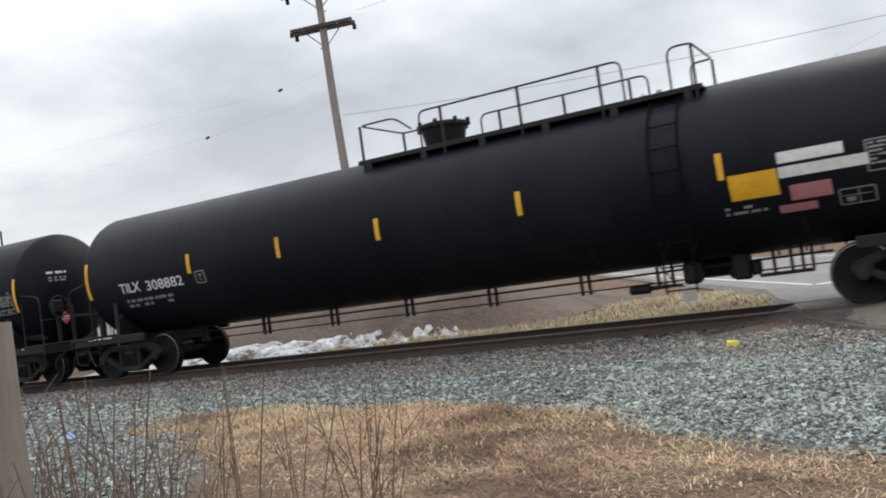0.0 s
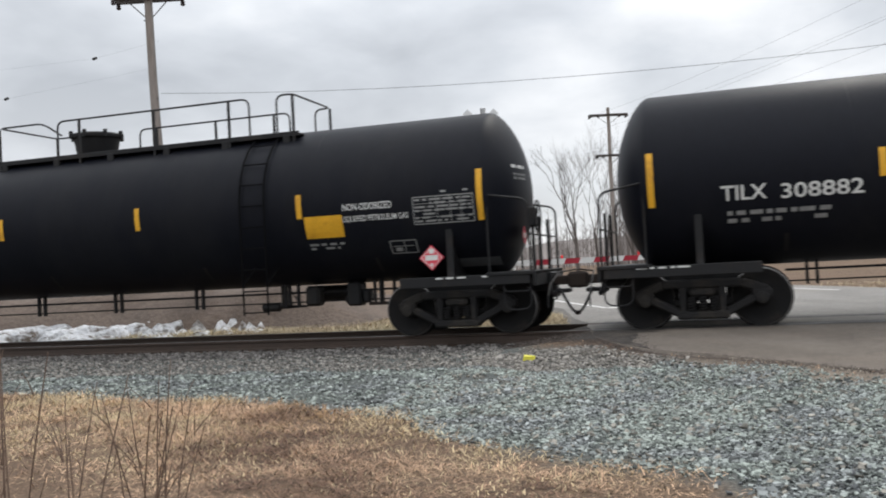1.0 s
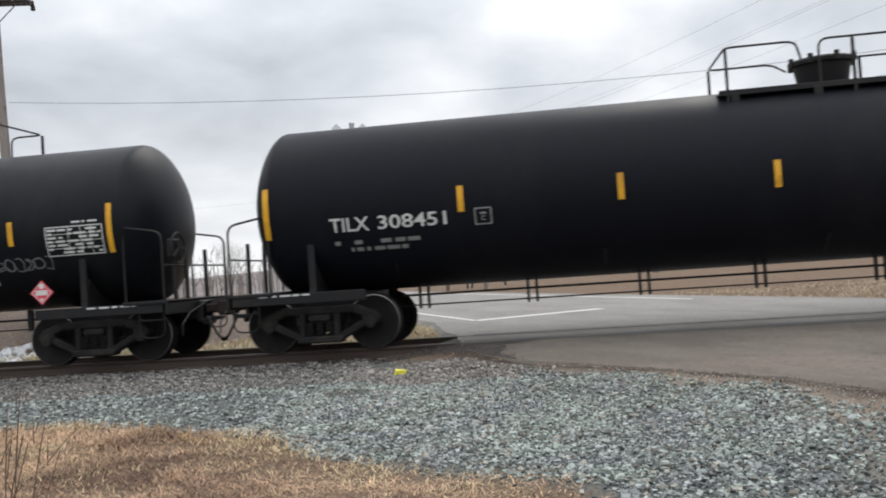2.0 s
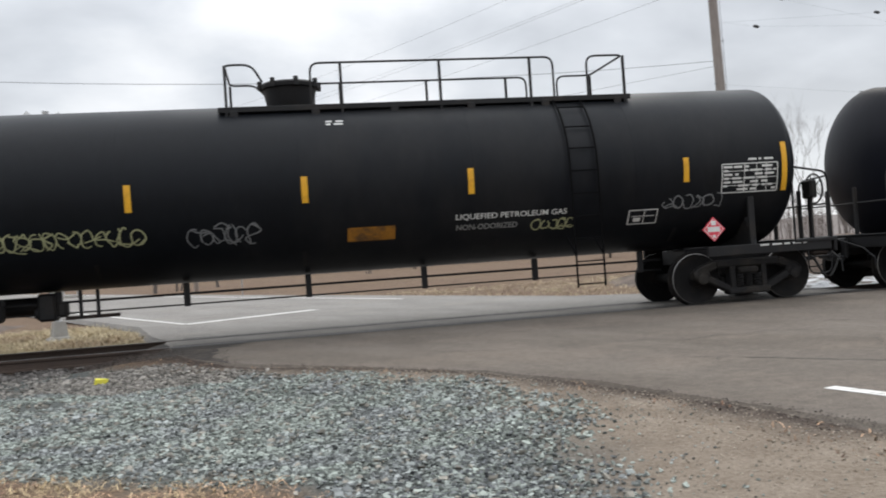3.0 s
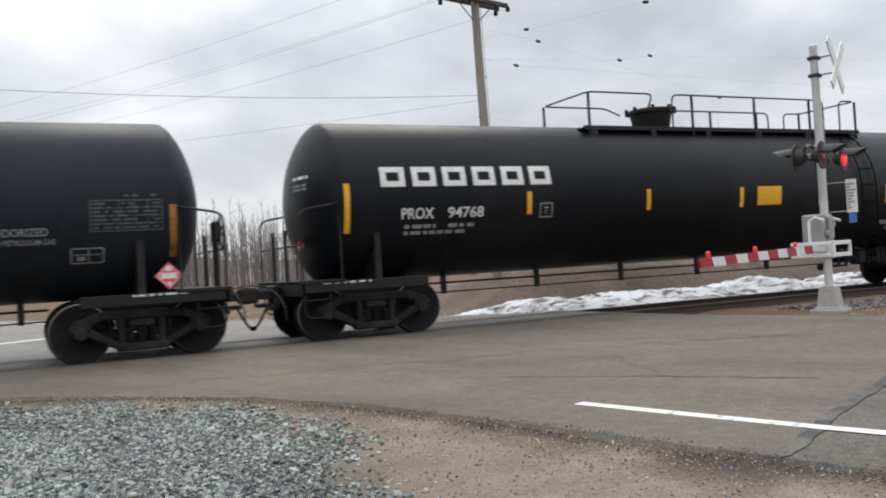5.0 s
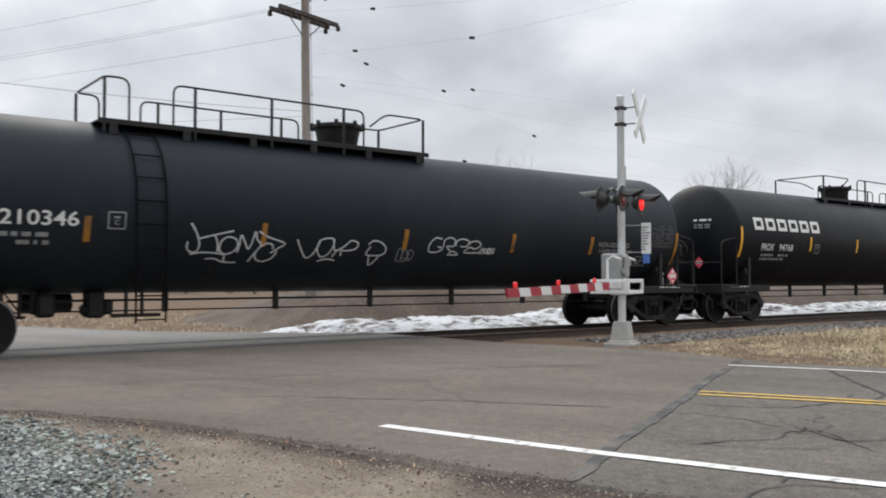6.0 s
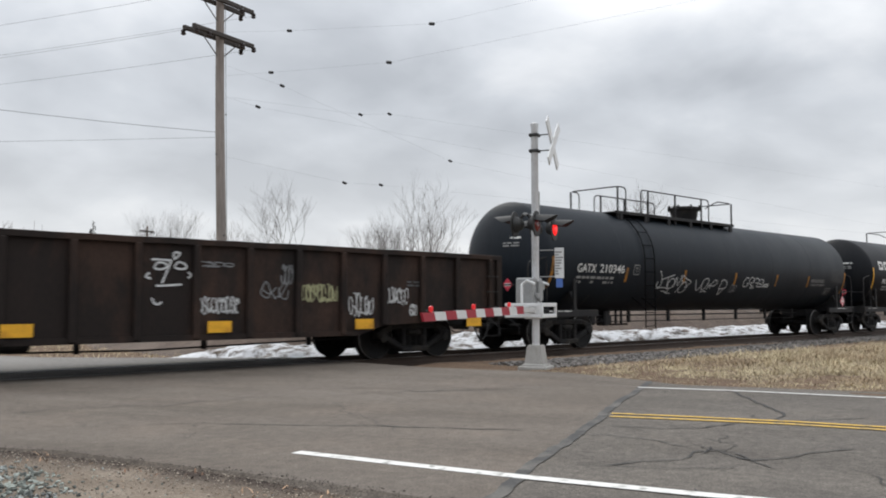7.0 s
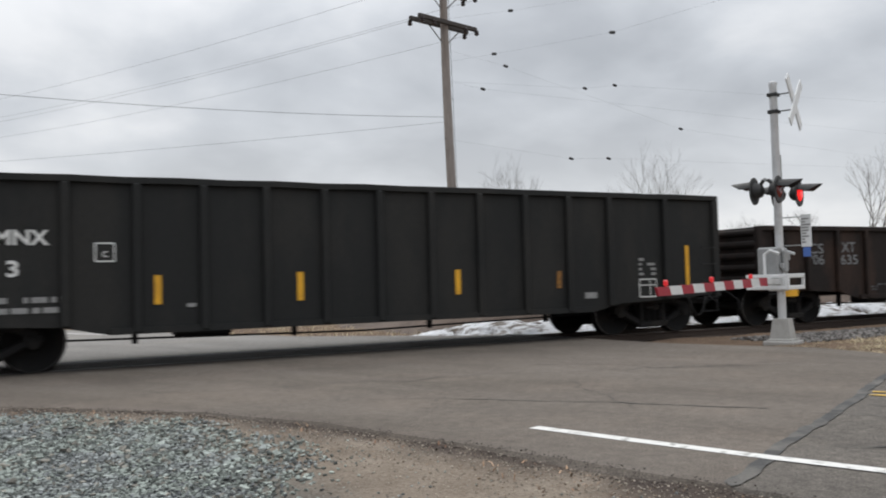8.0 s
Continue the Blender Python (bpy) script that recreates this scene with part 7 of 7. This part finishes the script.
    for x0, x1, z0, z1 in ((-0.10, 0.10, 1.05, 1.42), (-0.22, -0.12, 1.1, 1.2), (0.10, 0.20, 1.25, 1.38)):
        part("drive_cover", Geo().box(x0, x1, -0.12, -0.052, z0 + up, z1 + up, 0.02), M["alu_g"], sig)
    for z in (0.78 + up, 0.98 + up):
        part("bracket_bar", Geo().box(-0.52, 0.36, -0.30, -0.25, z - 0.035, z + 0.035, 0.008), M["alu_w"], sig, "white steel bar")
        for x in (-0.50, 0.34):
            part("bracket_bar", Geo().box(x - 0.025, x + 0.025, -0.248, 0.42, z - 0.03, z + 0.03, 0.006), M["alu_w"], sig, "white steel bar")
    for x in (-0.50, 0.34):
        part("bracket_post", Geo().box(x - 0.025, x + 0.025, -0.30, -0.25, 0.816 + up, 0.944 + up, 0.006), M["alu_w"], sig, "white steel post")
        part("bracket_tube", Geo().tube([(x, 0.1, 1.01 + up), (x, 0.1, 1.35 + up), (x, 0.0, 1.42 + up), (x, -0.15, 1.36 + up)], 0.025, 7), M["alu_w"], sig, "bent white tube")
    part("bracket_hub", Geo().box(-0.13, 0.13, -0.12, 0.20, 0.72 + up, 0.97 + up, 0.03), M["alu_w"], sig, "white steel hub")
    # lowered arm
    arm = new("gate_arm")
    arm.parent = sig
    arm.matrix_basis = pose(0, 0, arm_z, 0, 0, arm_turn)
    part("arm_root", Geo().beam((0.1, 0, 0.0), (0.75, 0, 0.02), 0.10, 0.07, 0.01), M["gate_w"], arm)
    slope = 0.017 if tall == 0 else 0.004
    n = int((arm_len - 0.7) / 0.36)
    for k in range(n):
        x0, x1 = 0.7 + (arm_len - 0.7) * k / n, 0.7 + (arm_len - 0.7) * (k + 1) / n
        t = 0.070 - 0.012 * k / n
        z0 = 0.02 - slope * x0
        poly = [(x0, z0 - t), (x1, z0 - t), (x1 + 0.06, z0 + t), (x0 + 0.06, z0 + t)]
        part("arm_board", Geo().prism(poly, -0.018, 0.018, "y"), M["gate_r"] if (n - k) % 2 else M["gate_w"], arm, "red board" if (n - k) % 2 else "white board")
    for k, x in enumerate((arm_len - 0.25, arm_len * 0.63, arm_len * 0.3)):
        g = Geo().lathe([(0.05, 0.016), (0.085, 0.016), (0.09, 0.032), (0.15, 0.032), (0.16, 0.016)], 12, Matrix.Translation((x, 0, 0.01 - slope * x)), axis="z")
        part("arm_lamp", g, M["gate_lamp"], arm, "small red gate lamp")
    return sig


def build_signals():
    turn = math.degrees(math.atan2(ROAD_U[1], ROAD_U[0])) - 90
    # own +x runs across the road, own +y along it
    a = crossing_signal(pose(12.35, 10.6, 0.02, 0, 0, turn), 180, 4.9, "galvanised crossing signal with a lowered red and white gate")
    b = crossing_signal(pose(-5.08, 21.0, -0.12, 0, 0, turn + 180), 180, 6.0, "galvanised crossing signal beyond the track with a lowered gate", 1.27, 0.65)


# ---------------------------------------------------------------- poles and wires
def wire(name, a, b, sag, r, parent=None):
    a, b = Vector(a), Vector(b)
    pts = [a.lerp(b, t) - Vector((0, 0, 4 * sag * t * (1 - t))) for t in np.linspace(0, 1, 17)]
    ob = new(name, Geo().tube(pts, r, 5).mesh(name, M["wire"], 60))
    return tagged(ob, "thin dark overhead wire between poles", "wire", "overhead wires")


def utility_pole(x, y, top, arms, lean, label, r=0.15):
    pole = base("utility_pole", label, "utility pole", pose(x, y, -0.2, *lean), "utility poles")
    pts = [(0.02 * math.sin(z * 0.7), 0.015 * math.sin(z * 0.5 + 1), z) for z in np.linspace(0, top, 14)]
    part("shaft", Geo().tube(pts, r, 16, r * 0.68), M["wood"], pole, "weathered grey-brown wooden shaft", smooth=60)
    g = Geo()
    for k in range(9):
        z = 1 + k * (top - 2) / 9
        a = k * 2.4
        g.tube([(0.9 * r * math.cos(a), 0.9 * r * math.sin(a), z), (1.15 * r * math.cos(a), 1.15 * r * math.sin(a), z)], 0.02, 6)
    part("bolt", g, M["black"], pole)
    part("ground_wire", Geo().tube([(r * 0.98 - 0.028 * r * z / top, -0.06, z) for z in np.linspace(0.3, top - 1.2, 9)], 0.008, 5), M["wire"], pole)
    ends = []
    for z, w, turn in arms:
        for o in (-0.17, 0.17):
            g = Geo().box(-w / 2, w / 2, o - 0.05, o + 0.05, z - 0.06, z + 0.06, 0.01, pose(0, 0, 0, 0, 0, turn))
            arm = part("crossarm", g, M["arm"], pole, "dark wooden crossarm")
            for d in (-0.95, -0.55, 0.55, 0.95):
                if abs(d) < 0.9 and o > 0:
                    continue
                p = pose(0, 0, 0, 0, 0, turn) @ Vector((d * w / 2, o * 1.4, z))
                prof = [(0.0, 0.03), (0.03, 0.07), (0.06, 0.07), (0.08, 0.04), (0.10, 0.065), (0.13, 0.065), (0.17, 0.03)]
                part("insulator", Geo().lathe(prof, 12, Matrix.Translation((p.x, p.y, z - 0.20)), axis="z"), M["porcelain"], arm, "brown porcelain insulator")
        brace = Geo()
        for d in (-1, 1):
            p, q = pose(0, 0, 0, 0, 0, turn) @ Vector((d * w * 0.3, 0, z - 0.05)), Vector((0, 0, z - 0.65))
            brace.tube([p, q], 0.016, 5)
        part("arm_brace", brace, M["arm"], pole)
    return pole


def build_road_sign():
    """A small white sign on a thin post beside the road beyond the track."""
    d = 44.0
    a = radians(-2.67)
    sign = base("road_sign", "small white road sign on a thin grey post", "road sign", pose(d * math.sin(a), d * math.cos(a), -0.15, 0, 0, 8))
    part("post", Geo().box(-0.025, 0.025, -0.02, 0.02, 0, 2.75, 0.005), M["alu_g"], sign)
    part("sign_plate", Geo().box(-0.24, 0.24, -0.035, -0.022, 2.07, 2.79, 0.003), M["alu_w"], sign, "white sign plate")
    for z in (2.62, 2.48, 2.34, 2.2):
        part("print_bar", Geo().box(-0.16, 0.16, -0.039, -0.0355, z - 0.025, z + 0.025), M["dim"], sign)


def build_poles():
    turn = math.degrees(math.atan2(0.33, 0.945))
    P2 = (12.12, 21.8)
    utility_pole(*P2, 12.2, [(8.85, 2.45, turn), (9.85, 2.45, turn), (11.2, 2.45, turn)], (0.3, -1.5, 0), "tall weathered wooden utility pole with double crossarms")
    P1 = (-14.75, 21.7)
    utility_pole(*P1, 12.2, [(9.6, 1.95, turn), (10.8, 2.2, turn)], (0.5, -1.4, 0), "tall weathered wooden utility pole leaning slightly")
    P3 = (-5.65, 58.7)
    utility_pole(*P3, 11.4, [(10.9, 2.6, turn), (8.2, 1.9, turn)], (0, 0, 0), "distant wooden utility pole with crossarms")
    utility_pole(40.0, 88.0, 9.5, [(9.0, 1.6, turn)], (0, 0, 0), "small distant wooden utility pole")
    r = 0.0045
    d = Vector((math.cos(radians(turn)), math.sin(radians(turn)), 0))
    a2, a3 = Vector((*P2, -0.2)), Vector((*P3, -0.2))
    for z, o in ((8.85, -1.15), (8.85, 1.15), (9.85, -1.15), (9.85, 1.15)):
        wire("overhead_wire", a2 + d * o + Vector((0, 0, z)), a3 + d * o * 1.1 + Vector((0, 0, z + 1.0)), 0.5, r)
    # between the two near poles and on to the left
    wire("overhead_wire", (P1[0], P1[1], 6.63), (P2[0], P2[1], 5.97), 0.58, 0.0065)
    wire("overhead_wire", (P1[0] + 1.0, P1[1], 9.6), (P2[0] - 1.0, P2[1], 11.0), 0.3, r)
    wire("overhead_wire", (P2[0], P2[1], 5.85), (-30, 64, 7.5), 0.7, r)
    # wires with dark markers clamped on them: start, markers (heading, elevation), end, way
    mk = Geo().lathe([(-0.085, 0.015), (-0.06, 0.04), (0.06, 0.04), (0.085, 0.015)], 10, axis="x")
    me = mk.mesh("line_marker", M["black"], 40)
    over, along = Vector((0.27, -0.963, 0)), Vector((1, 0.01, 0))
    p1, p2 = Vector((*P1, 0)), Vector((*P2, 0))
    for origin, way, z0, marks, z1, reach in (
            (p2, over, 8.85, ((33.1, 17.41), (42.54, 18.1)), 9.2, 46), (p2, over, 7.6, ((31.94, 14.78), (39.68, 15.66)), 8.2, 46),
            (p2, along, 7.9, ((32.67, 13.98), (43.77, 9.36)), 3.9, 60), (p2, along, 7.0, ((31.13, 12.59),), 6.3, 60),
            (p2, along, 7.0, ((37.81, 12.31), (39.73, 12.38)), 9.5, 60), (p2, along, 5.3, ((36.78, 7.88), (39.18, 7.77)), 6.0, 60),
            (p1, -along, 8.15, ((-38.02, 13.72),), 8.6, 46), (p1, -along, 7.4, ((-43.0, 11.2),), 6.9, 46)):
        pts = [origin + Vector((0, 0, z0))]
        for az, el in marks:
            t = math.tan(radians(az))
            s = (origin.y * t - origin.x) / (way.x - way.y * t)
            q = origin + way * s
            pts.append(Vector((q.x, q.y, EYE[2] + math.hypot(q.x, q.y) * math.tan(radians(el)))))
            ob = new("line_marker", me)
            ob.matrix_basis = Matrix.Translation(pts[-1]) @ pose(0, 0, 0, 0, 12, math.degrees(math.atan2(way.y, way.x)))
            tagged(ob, "small dark marker clamped on an overhead wire", "line marker", "line markers")
        pts.append(origin + way * reach + Vector((0, 0, z1)))
        ob = new("overhead_wire", Geo().tube(pts, 0.0016, 5).mesh("overhead_wire", M["wire"], 60))
        tagged(ob, "thin dark overhead wire with small markers", "wire", "overhead wires")


# ---------------------------------------------------------------- trees, weeds, distance
def grow(g, p, d, length, r, depth, rng, seg, spread_a=0.5, up=0.12):
    """A bare limb that forks again and again."""
    n = 3
    pts = [p]
    q, e = p.copy(), d.copy()
    for i in range(n):
        e = (e + Vector((rng.uniform(-1, 1), rng.uniform(-1, 1), rng.uniform(-0.4, 1.0))) * 0.13 + Vector((0, 0, up * 0.4))).normalized()
        q = q + e * length / n
        pts.append(q.copy())
    g.tube(pts, r, seg, r * 0.6)
    if depth == 0:
        return
    kids = rng.choice((2, 3, 3)) if depth > 1 else rng.choice((2, 3, 4))
    for i in range(kids):
        side = Vector((rng.uniform(-1, 1), rng.uniform(-1, 1), rng.uniform(-0.2, 0.6))).normalized()
        nd = (e + side * rng.uniform(0.35, 1.0) * spread_a * 1.6 + Vector((0, 0, up))).normalized()
        at = pts[-1] if i < 2 else pts[rng.choice((1, 2))]
        grow(g, at.copy(), nd, length * rng.uniform(0.6, 0.85), r * rng.uniform(0.5, 0.65), depth - 1, rng, max(3, seg - 1), spread_a, up)


def bare_tree(seed, height, stems, label):
    rng = random.Random(seed)
    tree = base("bare_tree", label, "tree", None, "bare trees behind the track")
    trunk, crown = Geo(), Geo()
    for s in range(stems):
        lean = Vector((rng.uniform(-0.25, 0.25), rng.uniform(-0.25, 0.25), 1)).normalized() if stems > 1 else Vector((rng.uniform(-0.06, 0.06), 0, 1)).normalized()
        b = Vector((rng.uniform(-0.3, 0.3), rng.uniform(-0.3, 0.3), -0.3)) if stems > 1 else Vector((0, 0, -0.3))
        h0, r0 = height * (0.30 if stems > 1 else 0.26), height * (0.0075 if stems > 1 else 0.012)
        pts = [b + lean * h0 * t + Vector((0.1 * math.sin(3 * t + s), 0.08 * math.sin(2 * t), 0)) for t in (0, 0.25, 0.5, 0.75, 1)]
        trunk.tube(pts, r0, 8, r0 * 0.72)
        for k in range(3):
            a = rng.uniform(0, 6.28)
            d = (lean + Vector((math.cos(a), math.sin(a), 0.2)) * rng.uniform(0.15, 0.55)).normalized()
            grow(crown, pts[-1] if k < 2 else pts[-2], d, height * rng.uniform(0.17, 0.23), r0 * rng.uniform(0.42, 0.58), 5, rng, 5, 0.60, 0.04)
    part("trunk", trunk, M["bark"], tree, smooth=60)
    part("crown", crown, M["bark"], tree, "leafless twigs", smooth=0, fix=False)
    return tree


def spruce(m):
    rng = random.Random(3)
    t = base("spruce_tree", "small dark spruce among bare trees", "tree", m)
    part("trunk", Geo().tube([(0, 0, -0.2), (0, 0, 9)], 0.14, 8, 0.03), M["bark"], t)
    g = Geo()
    for k in range(420):
        z = rng.uniform(0.8, 9.2)
        r = (9.6 - z) * 0.24 * rng.uniform(0.4, 1.1)
        a = rng.uniform(0, 6.28)
        c, s = math.cos(a), math.sin(a)
        tip = Vector((r * c, r * s, z - 0.25 * r))
        w = Vector((-s, c, 0)) * (0.10 + 0.12 * r)
        b = Vector((0.1 * c, 0.1 * s, z))
        g.add([b, tip * 0.6 + b * 0.4 + w + Vector((0, 0, 0.05)), tip, tip * 0.6 + b * 0.4 - w - Vector((0, 0, 0.1))], [(0, 1, 2, 3)])
    part("crown", g, M["spruce"], t, "dark needles", smooth=0, fix=False)


def build_trees():
    kinds = [bare_tree(1, 13.5, 1, "tall leafless grey tree behind the track"), bare_tree(2, 12.0, 3, "leafless multi-stemmed tree behind the track"), bare_tree(5, 10.0, 4, "leafless brushy tree behind the track"), bare_tree(9, 14.0, 2, "tall leafless forked tree behind the track"), bare_tree(14, 13.0, 1, "round-crowned leafless tree behind the track")]
    spots = [(1, 25.5, 84, 0.82), (2, 24.0, 90, 0.85), (2, 27.5, 92, 0.9), (3, 33.3, 84, 0.95), (2, 35.5, 90, 0.85), (1, 38.8, 92, 0.95), (3, 41.6, 82, 1.0), (0, 42.4, 90, 1.0), (1, 40.4, 88, 0.95), (2, 44.2, 96, 0.8), (4, 54.6, 62, 0.86), (3, 57.5, 92, 0.8), (2, 60, 100, 0.9), (1, 64, 110, 0.9), (0, -8.0, 66, 0.95), (3, -6.6, 70, 0.9), (1, -4.2, 74, 0.85), (2, 5.5, 90, 0.8), (1, 8.5, 100, 0.8), (2, 30.4, 100, 0.8), (1, 47.5, 110, 0.8), (0, 51, 120, 0.9), (3, 29.2, 96, 0.8), (2, 36.6, 84, 0.8), (3, 39.4, 98, 0.9), (1, 43.2, 100, 0.85), (2, 50, 95, 0.75), (1, 56, 105, 0.8), (2, -14, 100, 0.7), (1, -22, 110, 0.7)]
    used = set()
    for i, (k, az, dist, s) in enumerate(spots):
        a = radians(az)
        m = pose(dist * math.sin(a), dist * math.cos(a), -0.2, 0, 0, 47 * i) @ Matrix.Scale(s, 4)
        if k not in used:
            used.add(k)
            kinds[k].matrix_basis = m
        else:
            kinds[k].scale = (1, 1, 1)
            t = copy_thing(kinds[k], pose(dist * math.sin(a), dist * math.cos(a), -0.2, 0, 0, 47 * i))
            t.scale = (s, s, s)
    a = radians(21.3)
    spruce(pose(88 * math.sin(a), 88 * math.cos(a), -0.2))
    # belt of far brushwood
    rng = random.Random(17)
    g = Geo()
    for i in range(2500):
        az = radians(rng.uniform(-62, 80) if i < 1600 else rng.uniform(-6, 19))
        dist = rng.uniform(115, 190)
        p = Vector((dist * math.sin(az), dist * math.cos(az), -0.3))
        thick = 1.0 if -20 < math.degrees(az) < 20 else 0.72
        h = rng.uniform(4.5, 9.5) * thick * (1.0 if i < 1600 else 1.35)
        top = p + Vector((rng.uniform(-0.6, 0.6), 0, h))
        g.tube([p, top], 0.09, 3, 0.02)
        for k in range(7):
            t = rng.uniform(0.2, 0.95)
            b = p.lerp(top, t)
            e = b + Vector((rng.uniform(-1.5, 1.5), rng.uniform(-0.6, 0.6), rng.uniform(0.5, 2.2))) * (1.15 - 0.6 * t)
            g.tube([b, e], 0.045, 3, 0.012)
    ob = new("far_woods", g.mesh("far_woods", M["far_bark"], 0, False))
    tagged(ob, "grey-brown belt of leafless far woods, paled for haze", "woods", kind="stuff")
    # low wooded rise on the skyline
    v, f = [], []
    n = 120
    for i in range(n + 1):
        az = radians(-75 + 165 * i / n)
        hgt = 4.5 + 2.2 * noise.noise((i * 0.21, 0, 1)) + 1.2 * noise.noise((i * 0.9, 4, 1)) + 4.0 * math.exp(-((math.degrees(az) - 1) / 13) ** 2)
        for dist, z in ((190, -0.5), (215, hgt * 0.75), (250, hgt), (330, -0.5)):
            v.append((dist * math.sin(az), dist * math.cos(az), z))
    for i in range(n):
        for j in range(3):
            f.append((i * 4 + j, (i + 1) * 4 + j, (i + 1) * 4 + j + 1, i * 4 + j + 1))
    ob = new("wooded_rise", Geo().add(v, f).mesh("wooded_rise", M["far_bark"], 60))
    tagged(ob, "low brown rise on the skyline, haze put into its colour", "hill", kind="structure")


def build_weeds():
    rng = random.Random(8)
    for i in range(44):
        az, dist = radians(rng.uniform(-57, -35)), rng.uniform(3.0, 5.4)
        if rng.random() < 0.5:
            az = radians(rng.uniform(-57, -46))
        x, y = dist * math.sin(az), dist * math.cos(az)
        w = base("dead_weed", "thin dead brown weed stems in the grass", "weed", pose(x, y, float(ground_z(np.array(x), np.array(y)))), "dead weeds by the track")
        g = Geo()
        for s in range(rng.choice((2, 3, 4))):
            h = rng.uniform(0.5, 1.25) * (1.0 if dist < 4.3 else 0.8)
            lean = Vector((rng.uniform(-0.25, 0.25), rng.uniform(-0.25, 0.25), 1)).normalized()
            b = Vector((rng.uniform(-0.06, 0.06), rng.uniform(-0.06, 0.06), -0.02))
            pts = [b + lean * h * t + Vector((0.05 * t * t, 0, 0)) for t in (0, 0.3, 0.6, 0.85, 1)]
            g = Geo().tube(pts, 0.005, 5, 0.002)
            for k in range(rng.choice((1, 2, 4))):
                t = rng.uniform(0.4, 0.95)
                q = b + lean * h * t
                e = q + (lean * 0.6 + Vector((rng.uniform(-1, 1), rng.uniform(-1, 1), 0.2)) * 0.7) * rng.uniform(0.08, 0.26)
                g.tube([q, q.lerp(e, 0.5) + Vector((0, 0, 0.01)), e], 0.0026, 4, 0.0012)
            part("stem", g, M["stem"], w, smooth=60)
    lit = Geo()
    rl = random.Random(4)
    lit.add([(0.11 * math.cos(k * 0.9) * rl.uniform(0.6, 1.2), 0.09 * math.sin(k * 0.9) * rl.uniform(0.6, 1.2), rl.uniform(0, 0.06)) for k in range(7)] + [(0, 0, 0.11)], [(k, (k + 1) % 7, 7) for k in range(7)])
    ob = new("plastic_scrap", lit.mesh("plastic_scrap", M["blue_scrap"], 0))
    ob.matrix_basis = pose(-9.9, 7.4, -0.15)
    tagged(ob, "crumpled scrap of pale blue plastic on the gravel", "litter")
    p = base("wooden_post", "weathered grey wooden post leaning in the grass", "post", pose(-3.02, 2.02, -0.15, 0, -3, 0))
    g = Geo().tube([(0.006 * math.sin(5 * z), 0.006 * math.cos(4 * z), z) for z in np.linspace(0, 1.42, 9)], 0.085, 14, 0.078)
    part("shaft", g, M["post"], p, smooth=50)


build_ground()
build_road()
build_track()
build_aprons()
build_tank_cars()
build_gondolas()
build_signals()
build_road_sign()
build_poles()
build_trees()
build_snow()
build_banks()
build_stones()
build_grass()
build_weeds()


# ---------------------------------------------------------------- motion of the train
def motions():
    ts = [t for t, s in TRAIN]
    ss = [s for t, s in TRAIN]
    for car, mid in CARS:
        walk(car, [(t, pose(mid + s, TRACK_Y, 0)) for t, s in TRAIN])
    for w, x, mid in WHEELS:
        rows = []
        for k in range(241):
            t = k / 30
            s = float(np.interp(t, ts, ss))
            rows.append((t, pose(x, 0, 0.457, 0, math.degrees((s - ss[0]) / 0.457) % 360, 0)))
        walk(w, rows)


motions()
